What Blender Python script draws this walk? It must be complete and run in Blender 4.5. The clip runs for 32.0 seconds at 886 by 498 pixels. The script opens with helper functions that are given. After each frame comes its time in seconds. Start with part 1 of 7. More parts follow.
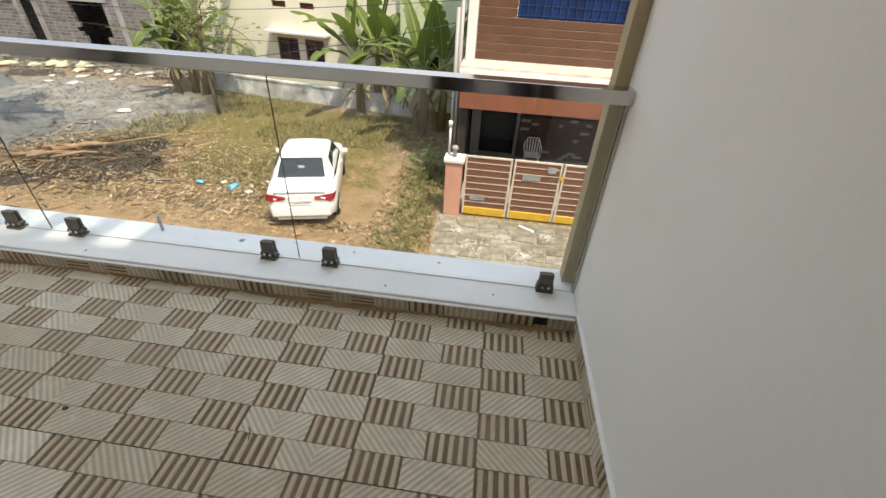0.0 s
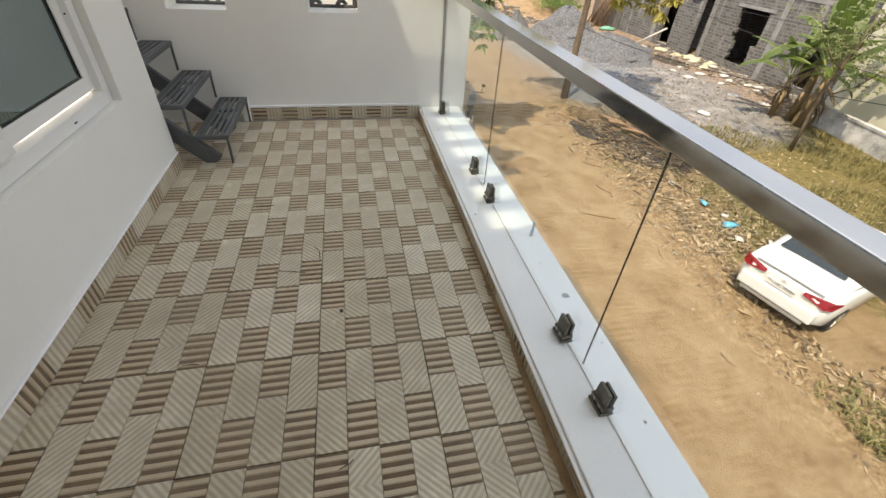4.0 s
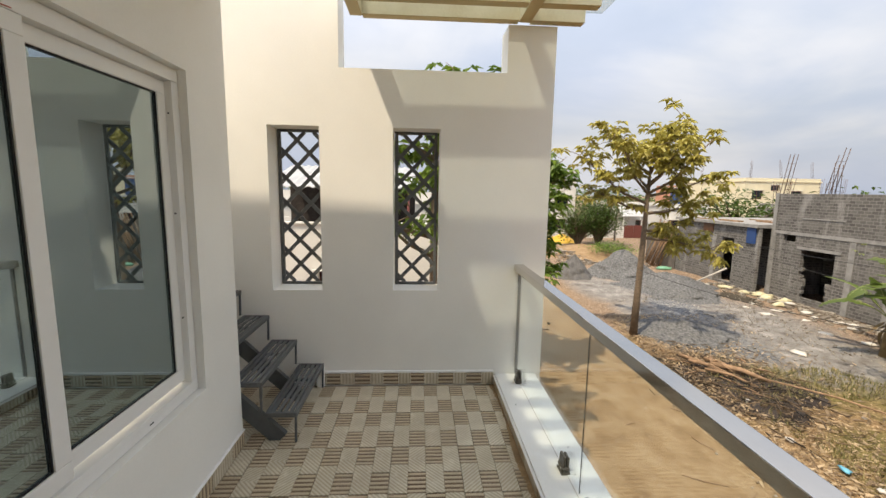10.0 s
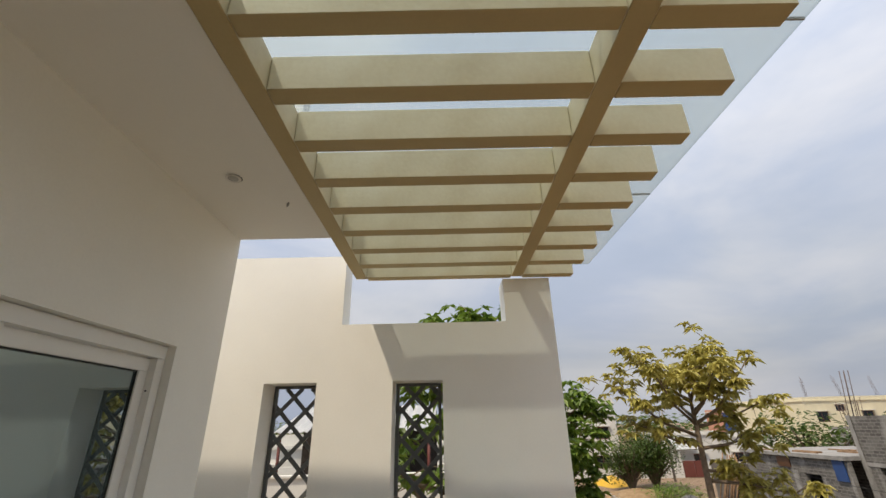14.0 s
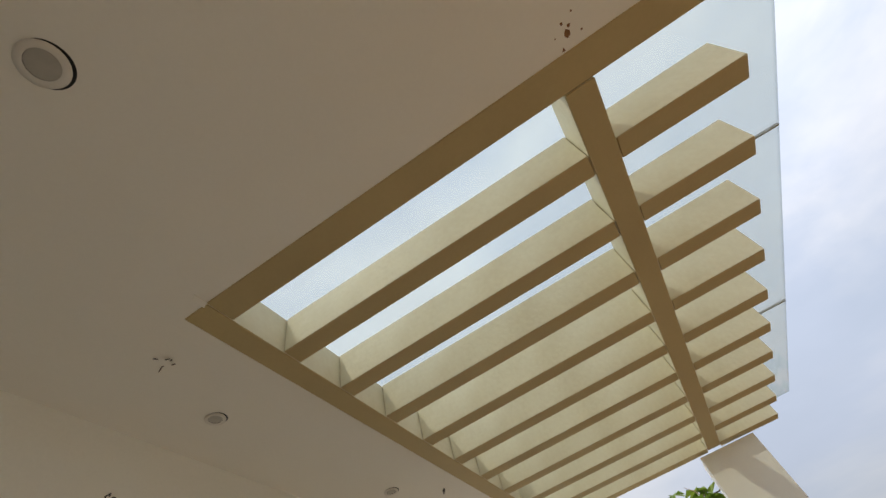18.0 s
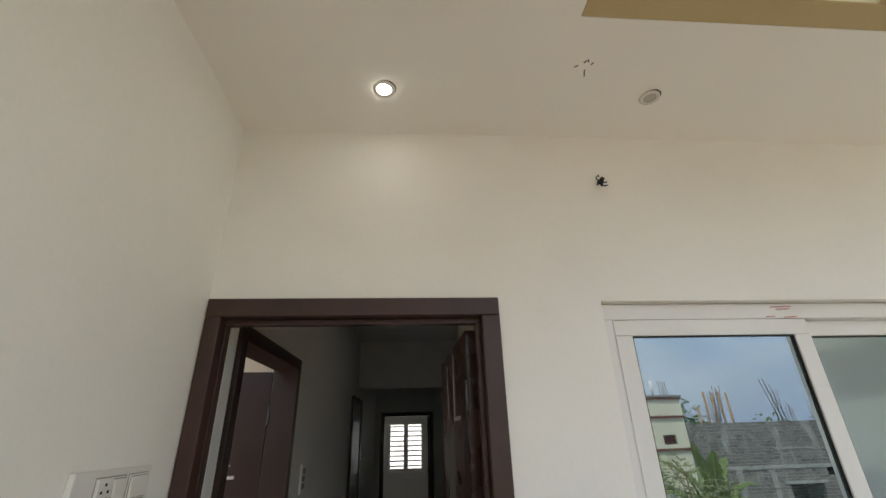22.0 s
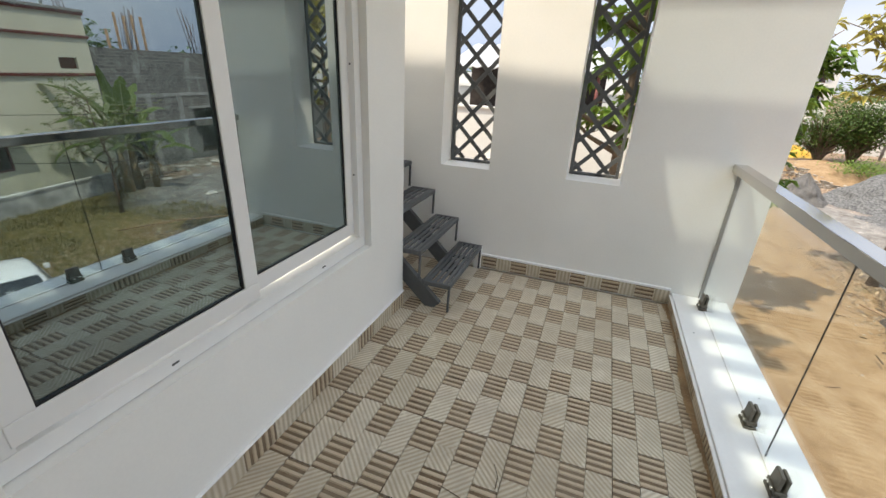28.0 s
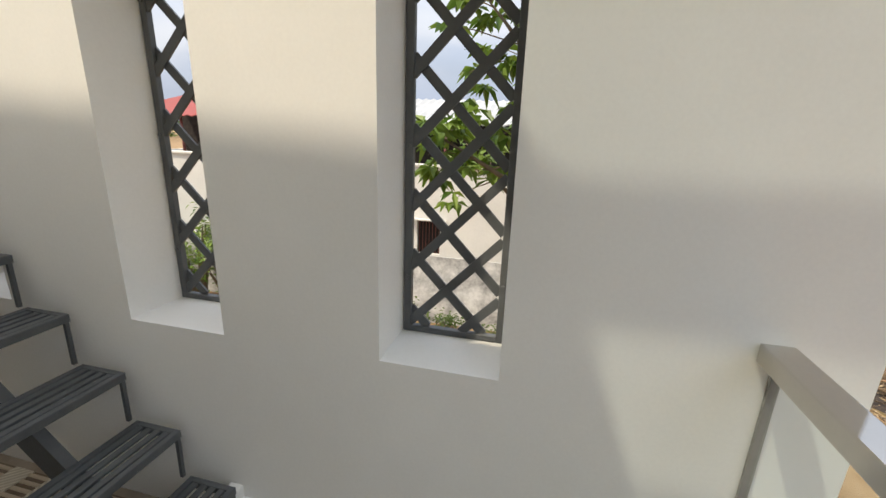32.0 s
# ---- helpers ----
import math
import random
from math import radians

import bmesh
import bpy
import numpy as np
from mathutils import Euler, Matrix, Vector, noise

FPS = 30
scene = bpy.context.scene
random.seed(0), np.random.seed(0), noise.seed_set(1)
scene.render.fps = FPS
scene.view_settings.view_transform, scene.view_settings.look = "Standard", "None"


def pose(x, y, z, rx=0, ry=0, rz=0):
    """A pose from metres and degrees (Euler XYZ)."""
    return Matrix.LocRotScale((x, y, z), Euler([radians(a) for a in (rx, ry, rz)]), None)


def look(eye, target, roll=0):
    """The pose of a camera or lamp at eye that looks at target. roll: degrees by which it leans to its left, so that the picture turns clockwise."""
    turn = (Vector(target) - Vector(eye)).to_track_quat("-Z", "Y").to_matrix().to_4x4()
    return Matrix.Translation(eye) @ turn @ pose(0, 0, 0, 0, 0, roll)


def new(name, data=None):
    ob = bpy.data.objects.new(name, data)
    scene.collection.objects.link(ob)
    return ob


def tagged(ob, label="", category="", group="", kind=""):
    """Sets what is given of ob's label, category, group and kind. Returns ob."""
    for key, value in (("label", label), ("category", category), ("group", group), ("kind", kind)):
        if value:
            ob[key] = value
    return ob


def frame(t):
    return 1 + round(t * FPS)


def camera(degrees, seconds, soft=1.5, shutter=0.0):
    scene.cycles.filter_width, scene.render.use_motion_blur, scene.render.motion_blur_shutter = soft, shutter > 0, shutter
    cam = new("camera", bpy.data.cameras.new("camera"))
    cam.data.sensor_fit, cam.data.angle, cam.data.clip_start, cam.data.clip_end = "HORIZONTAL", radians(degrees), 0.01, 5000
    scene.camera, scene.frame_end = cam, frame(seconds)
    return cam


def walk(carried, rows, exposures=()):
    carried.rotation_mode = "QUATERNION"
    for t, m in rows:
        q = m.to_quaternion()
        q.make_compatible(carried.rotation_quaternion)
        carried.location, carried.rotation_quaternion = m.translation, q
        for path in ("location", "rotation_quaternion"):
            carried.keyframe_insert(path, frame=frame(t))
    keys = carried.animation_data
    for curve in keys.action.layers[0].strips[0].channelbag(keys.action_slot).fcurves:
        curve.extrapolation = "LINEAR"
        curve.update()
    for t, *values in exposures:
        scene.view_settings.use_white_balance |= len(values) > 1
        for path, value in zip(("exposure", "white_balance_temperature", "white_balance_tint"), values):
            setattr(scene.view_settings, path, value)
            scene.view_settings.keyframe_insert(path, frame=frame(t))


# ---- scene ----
cam = camera(93.5, 32.0)
PATH = [
    (0, (0.0, 0.02, 1.341), (-0.16, 1.654, 0.198), 3.3),
    (0.5, (-0.024, 0.209, 1.325), (-0.317, 1.814, 0.168), 3.5),
    (1, (-0.027, 0.377, 1.324), (-0.477, 1.935, 0.154), 3.9),
    (1.5, (-0.008, 0.543, 1.339), (-0.655, 2.027, 0.165), 4.5),
    (2, (-0.04, 0.66, 1.33), (-0.916, 2.022, 0.157), 4.9),
    (2.5, (-0.106, 0.761, 1.342), (-1.214, 1.934, 0.16), 5.3),
    (3, (-0.106, 0.813, 1.345), (-1.422, 1.727, 0.148), 5.0),
    (3.5, (-0.071, 0.837, 1.344), (-1.531, 1.471, 0.133), 4.4),
    (4, (-0.046, 0.833, 1.343), (-1.579, 1.209, 0.114), 3.9),
    (4.5, (-0.047, 0.809, 1.347), (-1.578, 1.021, 0.077), 3.8),
    (6.5, (-0.394, 0.702, 1.324), (-1.954, 0.841, 0.079), 5.8),
    (7, (-0.504, 0.71, 1.384), (-2.172, 0.862, 0.291), 5.0),
    (7.5, (-0.513, 0.691, 1.432), (-2.277, 0.859, 0.504), 3.9),
    (8, (-0.47, 0.667, 1.468), (-2.304, 0.851, 0.691), 3.1),
    (8.5, (-0.407, 0.666, 1.482), (-2.297, 0.853, 0.855), 2.3),
    (9, (-0.379, 0.698, 1.513), (-2.306, 0.867, 1.002), 1.7),
    (9.5, (-0.348, 0.73, 1.544), (-2.305, 0.871, 1.159), 1.3),
    (10, (-0.359, 0.785, 1.576), (-2.337, 0.9, 1.299), 1.0),
    (10.5, (-0.381, 0.848, 1.586), (-2.372, 0.948, 1.424), 0.5),
    (11, (-0.438, 0.861, 1.604), (-2.435, 0.961, 1.568), 0.4),
    (11.5, (-0.507, 0.852, 1.636), (-2.502, 0.962, 1.724), 0.4),
    (12, (-0.542, 0.903, 1.658), (-2.528, 0.991, 1.88), 0.2),
    (12.5, (-0.547, 0.944, 1.684), (-2.513, 1.006, 2.046), 0.0),
    (13, (-0.525, 0.925, 1.711), (-2.459, 0.989, 2.215), -0.0),
    (13.5, (-0.488, 0.949, 1.727), (-2.381, 0.98, 2.371), -0.5),
    (14, (-0.462, 0.958, 1.733), (-2.303, 0.963, 2.514), -1.3),
    (14.5, (-0.438, 0.969, 1.752), (-2.225, 0.956, 2.651), -1.9),
    (15, (-0.412, 0.99, 1.765), (-2.136, 0.973, 2.779), -2.7),
    (15.5, (-0.38, 0.998, 1.77), (-2.04, 0.993, 2.885), -3.7),
    (17.5, (-0.253, 1.1, 1.817), (-1.607, 0.964, 3.282), -18.3),
    (18, (-0.232, 1.207, 1.813), (-1.429, 0.885, 3.382), -20.9),
    (18.5, (-0.206, 1.265, 1.818), (-1.185, 0.705, 3.47), -20.3),
    (19, (-0.172, 1.259, 1.804), (-0.911, 0.498, 3.499), -17.9),
    (19.5, (-0.15, 1.262, 1.803), (-0.648, 0.276, 3.471), -11.0),
    (20, (-0.152, 1.239, 1.777), (-0.467, 0.063, 3.363), -6.1),
    (20.5, (-0.169, 1.204, 1.759), (-0.381, -0.199, 3.169), -2.8),
    (21, (-0.182, 1.156, 1.729), (-0.353, -0.423, 2.944), -2.0),
    (21.5, (-0.184, 1.124, 1.7), (-0.341, -0.595, 2.712), -1.8),
    (22, (-0.193, 1.102, 1.686), (-0.347, -0.722, 2.491), -1.7),
    (22.5, (-0.197, 1.094, 1.674), (-0.358, -0.802, 2.29), -1.7),
    (23, (-0.198, 1.087, 1.654), (-0.373, -0.856, 2.091), -1.6),
    (23.5, (-0.202, 1.074, 1.639), (-0.395, -0.9, 1.893), -1.4),
    (24, (-0.197, 1.051, 1.617), (-0.427, -0.935, 1.694), -1.3),
    (24.5, (-0.185, 1.023, 1.588), (-0.488, -0.952, 1.501), -1.2),
    (26.5, (-0.295, 0.83, 1.498), (-1.439, -0.629, 0.749), 0.5),
    (27, (-0.376, 0.774, 1.452), (-1.781, -0.409, 0.659), 0.9),
    (27.5, (-0.454, 0.747, 1.446), (-2.052, -0.147, 0.64), 1.7),
    (28, (-0.61, 0.756, 1.437), (-2.346, 0.145, 0.655), 2.9),
    (28.5, (-0.842, 0.790, 1.428), (-2.679, 0.445, 0.718), 3.0),
    (29, (-1.051, 0.820, 1.427), (-2.927, 0.615, 0.764), 2.2),
    (29.5, (-1.268, 0.745, 1.424), (-3.172, 0.688, 0.825), 1.8),
    (30, (-1.517, 0.745, 1.411), (-3.440, 0.814, 0.873), 1.9),
    (30.5, (-1.764, 0.838, 1.434), (-3.692, 0.897, 0.907), 2.1),
    (31, (-2.014, 0.881, 1.439), (-3.946, 0.851, 0.921), 2.4),
    (31.5, (-2.28, 0.912, 1.456), (-4.202, 0.732, 0.931), 2.6),
    (32, (-2.563, 1.013, 1.465), (-4.435, 0.572, 0.913), 2.0),
]
EXPOSURES = [(0.0, 1.88, 7230, 10), (2.0, 1.65, 7330, 10), (4.0, 1.85, 7380, 10), (7.0, 1.86, 7330, 10), (9.0, 1.66, 7580, 10), (10.0, 1.55, 7680, 10), (12.0, 1.23, 7580, 10), (13.0, 1.13, 7530, 10), (15.0, 1.07, 7430, 10), (18.0, 1.32, 7480, 10), (19.0, 1.61, 7130, 10), (20.0, 1.87, 7030, 9), (21.0, 1.91, 6880, 9), (23.0, 2.56, 6830, 8), (24.5, 2.61, 6730, 8), (26.5, 2.38, 6880, 8), (28.0, 1.92, 7080, 9), (30.0, 1.62, 7250, 10), (32.0, 1.62, 7300, 9)]
walk(cam, [(t, look(eye, target, roll)) for t, eye, target, roll in PATH], EXPOSURES)

# ---- world, sun, exposure ----
world = bpy.data.worlds.new("sky")
scene.world = world
world.use_nodes = True
wn, wl = world.node_tree.nodes, world.node_tree.links
SUN = Vector((0.335, -0.40, 1.0)).normalized()
sky = wn.new("ShaderNodeTexSky")
sky.sky_type, sky.sun_disc = "NISHITA", False
sky.sun_elevation = math.asin(SUN.z)
sky.sun_rotation = math.atan2(SUN.x, SUN.y)
sky.air_density, sky.dust_density, sky.ozone_density = 1.4, 4.0, 1.0
# thin high cloud over the hazy sky
wtc = wn.new("ShaderNodeTexCoord")
wmap = wn.new("ShaderNodeMapping")
wmap.inputs["Scale"].default_value = (1.0, 1.0, 2.6)
wnoise = wn.new("ShaderNodeTexNoise")
wnoise.inputs["Scale"].default_value, wnoise.inputs["Detail"].default_value, wnoise.inputs["Roughness"].default_value = 2.1, 7, 0.55
wramp = wn.new("ShaderNodeValToRGB")
wramp.color_ramp.elements[0].position, wramp.color_ramp.elements[1].position = 0.30, 0.78
wramp.color_ramp.elements[0].color = (0.70, 0.70, 0.70, 1)
wmix = wn.new("ShaderNodeMix")
wmix.data_type = "RGBA"
# grey-blue undersides and bright tops of broken cloud
wtone = wn.new("ShaderNodeTexNoise")
wtone.inputs["Scale"].default_value, wtone.inputs["Detail"].default_value, wtone.inputs["Roughness"].default_value = 1.55, 6, 0.5
wtone.inputs["Distortion"].default_value = 0.5
wstep = wn.new("ShaderNodeMapRange")
wstep.interpolation_type = "SMOOTHSTEP"
wstep.inputs["From Min"].default_value, wstep.inputs["From Max"].default_value = 0.40, 0.66
wcloud = wn.new("ShaderNodeMix")
wcloud.data_type = "RGBA"
wcloud.inputs[6].default_value = (4.0, 4.85, 6.75, 1)
wcloud.inputs[7].default_value = (5.9, 6.4, 7.6, 1)
wl.new(wmap.outputs["Vector"], wtone.inputs["Vector"])
wl.new(wtone.outputs["Fac"], wstep.inputs["Value"])
wl.new(wstep.outputs["Result"], wcloud.inputs["Factor"])
wl.new(wcloud.outputs[2], wmix.inputs[7])
wl.new(wtc.outputs["Generated"], wmap.inputs["Vector"])
wl.new(wmap.outputs["Vector"], wnoise.inputs["Vector"])
wl.new(wnoise.outputs["Fac"], wramp.inputs["Fac"])
wl.new(wramp.outputs["Color"], wmix.inputs["Factor"])
wl.new(sky.outputs["Color"], wmix.inputs[6])
# an overcast veil: brighter overhead than at the horizon
wsep, wgr, wmul = wn.new("ShaderNodeSeparateXYZ"), wn.new("ShaderNodeMapRange"), wn.new("ShaderNodeMix")
wgr.inputs["From Min"].default_value, wgr.inputs["From Max"].default_value = 0.12, 0.95
wgr.inputs["To Min"].default_value, wgr.inputs["To Max"].default_value = 0.40, 0.86
wmul.data_type, wmul.blend_type = "RGBA", "MULTIPLY"
wmul.inputs["Factor"].default_value = 1.0
wl.new(wtc.outputs["Generated"], wsep.inputs[0])
wl.new(wsep.outputs["Z"], wgr.inputs["Value"])
wl.new(wmix.outputs[2], wmul.inputs[6])
wl.new(wgr.outputs["Result"], wmul.inputs[7])
wl.new(wmul.outputs[2], wn["Background"].inputs["Color"])
wn["Background"].inputs["Strength"].default_value = 0.113
sun = new("sun", bpy.data.lights.new("sun", "SUN"))
sun.data.energy, sun.data.angle, sun.data.color = 1.7, radians(1.1), (1.0, 0.92, 0.80)
sun.matrix_world = look(SUN * 50, (0, 0, 0))


# ---- materials ----
def mat(name, base, rough=0.6, metal=0.0, var=0.12, scale=6.0, fine=60.0, bump=0.15, dist=0.004, second=None, spec=0.5, coords="Object"):
    """A painted or mineral surface: tone varies at two scales, with fine relief."""
    m = bpy.data.materials.new(name)
    m.use_nodes = True
    n, l = m.node_tree.nodes, m.node_tree.links
    b = n["Principled BSDF"]
    b.inputs["Metallic"].default_value = metal
    b.inputs["Specular IOR Level"].default_value = spec
    tc = n.new("ShaderNodeTexCoord")
    big, small = n.new("ShaderNodeTexNoise"), n.new("ShaderNodeTexNoise")
    big.inputs["Scale"].default_value, big.inputs["Detail"].default_value = scale, 5
    small.inputs["Scale"].default_value, small.inputs["Detail"].default_value = fine, 4
    l.new(tc.outputs[coords], big.inputs["Vector"])
    l.new(tc.outputs[coords], small.inputs["Vector"])
    add = n.new("ShaderNodeMath")
    add.operation = "MULTIPLY_ADD"
    add.inputs[1].default_value = 0.35
    l.new(small.outputs["Fac"], add.inputs[0])
    l.new(big.outputs["Fac"], add.inputs[2])
    ramp = n.new("ShaderNodeValToRGB")
    second = second or tuple(c * (1 - var) for c in base)
    ramp.color_ramp.elements[0].position, ramp.color_ramp.elements[1].position = 0.45, 0.85
    ramp.color_ramp.elements[0].color, ramp.color_ramp.elements[1].color = (*second, 1), (*base, 1)
    l.new(add.outputs[0], ramp.inputs["Fac"])
    l.new(ramp.outputs["Color"], b.inputs["Base Color"])
    rr = n.new("ShaderNodeMapRange")
    rr.inputs["To Min"].default_value, rr.inputs["To Max"].default_value = max(0.02, rough - 0.08), min(1, rough + 0.08)
    l.new(big.outputs["Fac"], rr.inputs["Value"])
    l.new(rr.outputs["Result"], b.inputs["Roughness"])
    if bump:
        bp = n.new("ShaderNodeBump")
        bp.inputs["Strength"].default_value, bp.inputs["Distance"].default_value = bump, dist
        l.new(small.outputs["Fac"], bp.inputs["Height"])
        l.new(bp.outputs["Normal"], b.inputs["Normal"])
    return m


def striped(name, light, dark, turn, pitch, rough=0.7):
    """Fired tile face with fine slanting ribs."""
    m = mat(name, light, rough, var=0.25, scale=9, fine=90, bump=0.0)
    n, l = m.node_tree.nodes, m.node_tree.links
    b = n["Principled BSDF"]
    tc = n.new("ShaderNodeTexCoord")
    mp = n.new("ShaderNodeMapping")
    mp.inputs["Rotation"].default_value = (0, 0, radians(turn))
    w = n.new("ShaderNodeTexWave")
    w.inputs["Scale"].default_value, w.inputs["Distortion"].default_value = 0.314 / pitch * 1.0, 0.35
    w.inputs["Detail"].default_value, w.inputs["Detail Scale"].default_value = 2, 3
    l.new(tc.outputs["Object"], mp.inputs["Vector"])
    l.new(mp.outputs["Vector"], w.inputs["Vector"])
    src = b.inputs["Base Color"].links[0].from_socket
    mx = n.new("ShaderNodeMix")
    mx.data_type, mx.blend_type = "RGBA", "MIX"
    mx.inputs[6].default_value = (*dark, 1)
    inf = n.new("ShaderNodeObjectInfo")
    tint = n.new("ShaderNodeMix")
    tint.data_type, tint.blend_type = "RGBA", "MULTIPLY"
    tint.inputs[7].default_value = (0.80, 0.78, 0.74, 1)
    l.new(inf.outputs["Random"], tint.inputs["Factor"])
    l.new(w.outputs["Fac"], mx.inputs["Factor"])
    l.new(src, mx.inputs[7])
    l.new(mx.outputs[2], tint.inputs[6])
    # pale scuffs, where the ribs are worn or filled with cement dust
    pos, sc, sr, sm = n.new("ShaderNodeNewGeometry"), n.new("ShaderNodeTexNoise"), n.new("ShaderNodeMapRange"), n.new("ShaderNodeMix")
    sc.inputs["Scale"].default_value, sc.inputs["Detail"].default_value, sc.inputs["Roughness"].default_value = 11, 7, 0.72
    sr.inputs["From Min"].default_value, sr.inputs["From Max"].default_value, sr.inputs["To Max"].default_value = 0.54, 0.70, 0.5
    sm.data_type = "RGBA"
    sm.inputs[7].default_value = (0.80, 0.745, 0.62, 1)
    l.new(pos.outputs["Position"], sc.inputs["Vector"])
    l.new(sc.outputs["Fac"], sr.inputs["Value"])
    l.new(sr.outputs["Result"], sm.inputs["Factor"])
    l.new(tint.outputs[2], sm.inputs[6])
    l.new(sm.outputs[2], b.inputs["Base Color"])
    bp = n.new("ShaderNodeBump")
    bp.inputs["Strength"].default_value, bp.inputs["Distance"].default_value = 0.6, 0.002
    l.new(w.outputs["Fac"], bp.inputs["Height"])
    l.new(bp.outputs["Normal"], b.inputs["Normal"])
    return m


def dirty(m, tone, lo=0.42, hi=0.72, most=0.55):
    """Trodden dirt that runs across the pieces of a floor."""
    n, l = m.node_tree.nodes, m.node_tree.links
    b = n["Principled BSDF"]
    src = b.inputs["Base Color"].links[0].from_socket
    g = n.new("ShaderNodeNewGeometry")
    t1, t2 = n.new("ShaderNodeTexNoise"), n.new("ShaderNodeTexNoise")
    t1.inputs["Scale"].default_value, t1.inputs["Detail"].default_value = 1.7, 6
    t2.inputs["Scale"].default_value, t2.inputs["Detail"].default_value, t2.inputs["Roughness"].default_value = 23, 6, 0.7
    ad, mr, mx = n.new("ShaderNodeMath"), n.new("ShaderNodeMapRange"), n.new("ShaderNodeMix")
    ad.operation, ad.inputs[1].default_value = "MULTIPLY_ADD", 0.45
    mr.inputs["From Min"].default_value, mr.inputs["From Max"].default_value, mr.inputs["To Max"].default_value = lo + 0.2, hi + 0.2, most
    mx.data_type = "RGBA"
    mx.inputs[7].default_value = (*tone, 1)
    l.new(g.outputs["Position"], t1.inputs["Vector"])
    l.new(g.outputs["Position"], t2.inputs["Vector"])
    l.new(t2.outputs["Fac"], ad.inputs[0])
    l.new(t1.outputs["Fac"], ad.inputs[2])
    l.new(ad.outputs[0], mr.inputs["Value"])
    l.new(mr.outputs["Result"], mx.inputs["Factor"])
    l.new(src, mx.inputs[6])
    l.new(mx.outputs[2], b.inputs["Base Color"])
    return m


def glassy(name, tint, gloss, f0=0.04, rough=0.01):
    """A thin pane: what lies behind, tinted, under a mirror that grows towards grazing angles."""
    m = bpy.data.materials.new(name)
    m.use_nodes = True
    n, l = m.node_tree.nodes, m.node_tree.links
    n.remove(n["Principled BSDF"])
    tr, gl, mx = n.new("ShaderNodeBsdfTransparent"), n.new("ShaderNodeBsdfGlossy"), n.new("ShaderNodeMixShader")
    tr.inputs["Color"].default_value = (*tint, 1)
    gl.inputs["Color"].default_value = (*gloss, 1)
    gl.inputs["Roughness"].default_value = rough
    if f0 < 0.2:
        # two surfaces of plain glass, by the angle alone and the same from both sides
        lw, pw, ma = n.new("ShaderNodeLayerWeight"), n.new("ShaderNodeMath"), n.new("ShaderNodeMath")
        lw.inputs["Blend"].default_value = 0.5
        pw.operation, pw.inputs[1].default_value = "POWER", 5.0
        ma.operation, ma.inputs[1].default_value, ma.inputs[2].default_value = "MULTIPLY_ADD", 0.9, f0
        l.new(lw.outputs["Facing"], pw.inputs[0])
        l.new(pw.outputs[0], ma.inputs[0])
        l.new(ma.outputs[0], mx.inputs["Fac"])
    else:
        mx.inputs["Fac"].default_value = f0
    l.new(tr.outputs[0], mx.inputs[1])
    l.new(gl.outputs[0], mx.inputs[2])
    l.new(mx.outputs[0], n["Material Output"].inputs["Surface"])
    return m


def glow(name, colour, strength):
    m = bpy.data.materials.new(name)
    m.use_nodes = True
    b = m.node_tree.nodes["Principled BSDF"]
    b.inputs["Emission Color"].default_value, b.inputs["Emission Strength"].default_value = (*colour, 1), strength
    return m


WHITE = mat("wall_paint", (0.90, 0.885, 0.835), 0.62, var=0.07, scale=1.6, fine=90, bump=0.10, dist=0.002)
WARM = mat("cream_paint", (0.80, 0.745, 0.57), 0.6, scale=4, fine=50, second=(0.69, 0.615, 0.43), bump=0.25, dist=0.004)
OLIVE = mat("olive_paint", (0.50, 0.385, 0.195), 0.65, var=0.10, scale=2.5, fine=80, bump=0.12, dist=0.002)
FINP = mat("fin_paint", (0.44, 0.355, 0.215), 0.65, var=0.15, scale=2.5, fine=80, bump=0.12, dist=0.002)
CEIL = mat("ceiling_paint", (0.88, 0.845, 0.775), 0.75, var=0.04, scale=1.0, fine=90, bump=0.08, dist=0.002)
KERBP = mat("coping_paint", (0.85, 0.835, 0.805), 0.5, var=0.08, scale=3, fine=60, bump=0.12, dist=0.003)
LIME = mat("lime_putty", (0.90, 0.89, 0.87), 0.8, var=0.08, scale=20, fine=90, bump=0.3, dist=0.003)
DIRT = (0.36, 0.285, 0.20)
RIDGE = dirty(mat("tile_ridge", (0.62, 0.50, 0.35), 0.7, var=0.22, scale=7, fine=120, bump=0.2, dist=0.001), DIRT, most=0.4)
GROOVE = dirty(mat("tile_groove", (0.185, 0.122, 0.070), 0.8, var=0.3, scale=7, fine=120, bump=0.2, dist=0.001), DIRT, most=0.4)
TILE_A = dirty(striped("tile_rib_rising", (0.81, 0.735, 0.59), (0.50, 0.425, 0.31), 45, 0.0185), DIRT, most=0.35)
TILE_B = dirty(striped("tile_rib_falling", (0.81, 0.735, 0.59), (0.50, 0.425, 0.31), -45, 0.0185), DIRT, most=0.35)
GROUT = mat("grout", (0.36, 0.29, 0.21), 0.9, var=0.3, scale=9)
STEEL = mat("steel", (0.50, 0.485, 0.46), 0.26, 1.0, var=0.10, scale=4, fine=50, bump=0.03, dist=0.001)
RAIL = mat("polished_steel", (0.60, 0.57, 0.525), 0.10, 1.0, var=0.08, scale=5, fine=60, bump=0.015, dist=0.001)
BRONZE = mat("bronze_clip", (0.135, 0.12, 0.095), 0.42, 0.55, var=0.2, scale=30, fine=160)
GUN = mat("grey_enamel", (0.115, 0.122, 0.125), 0.5, 0.1, var=0.25, scale=12, fine=120, bump=0.2)
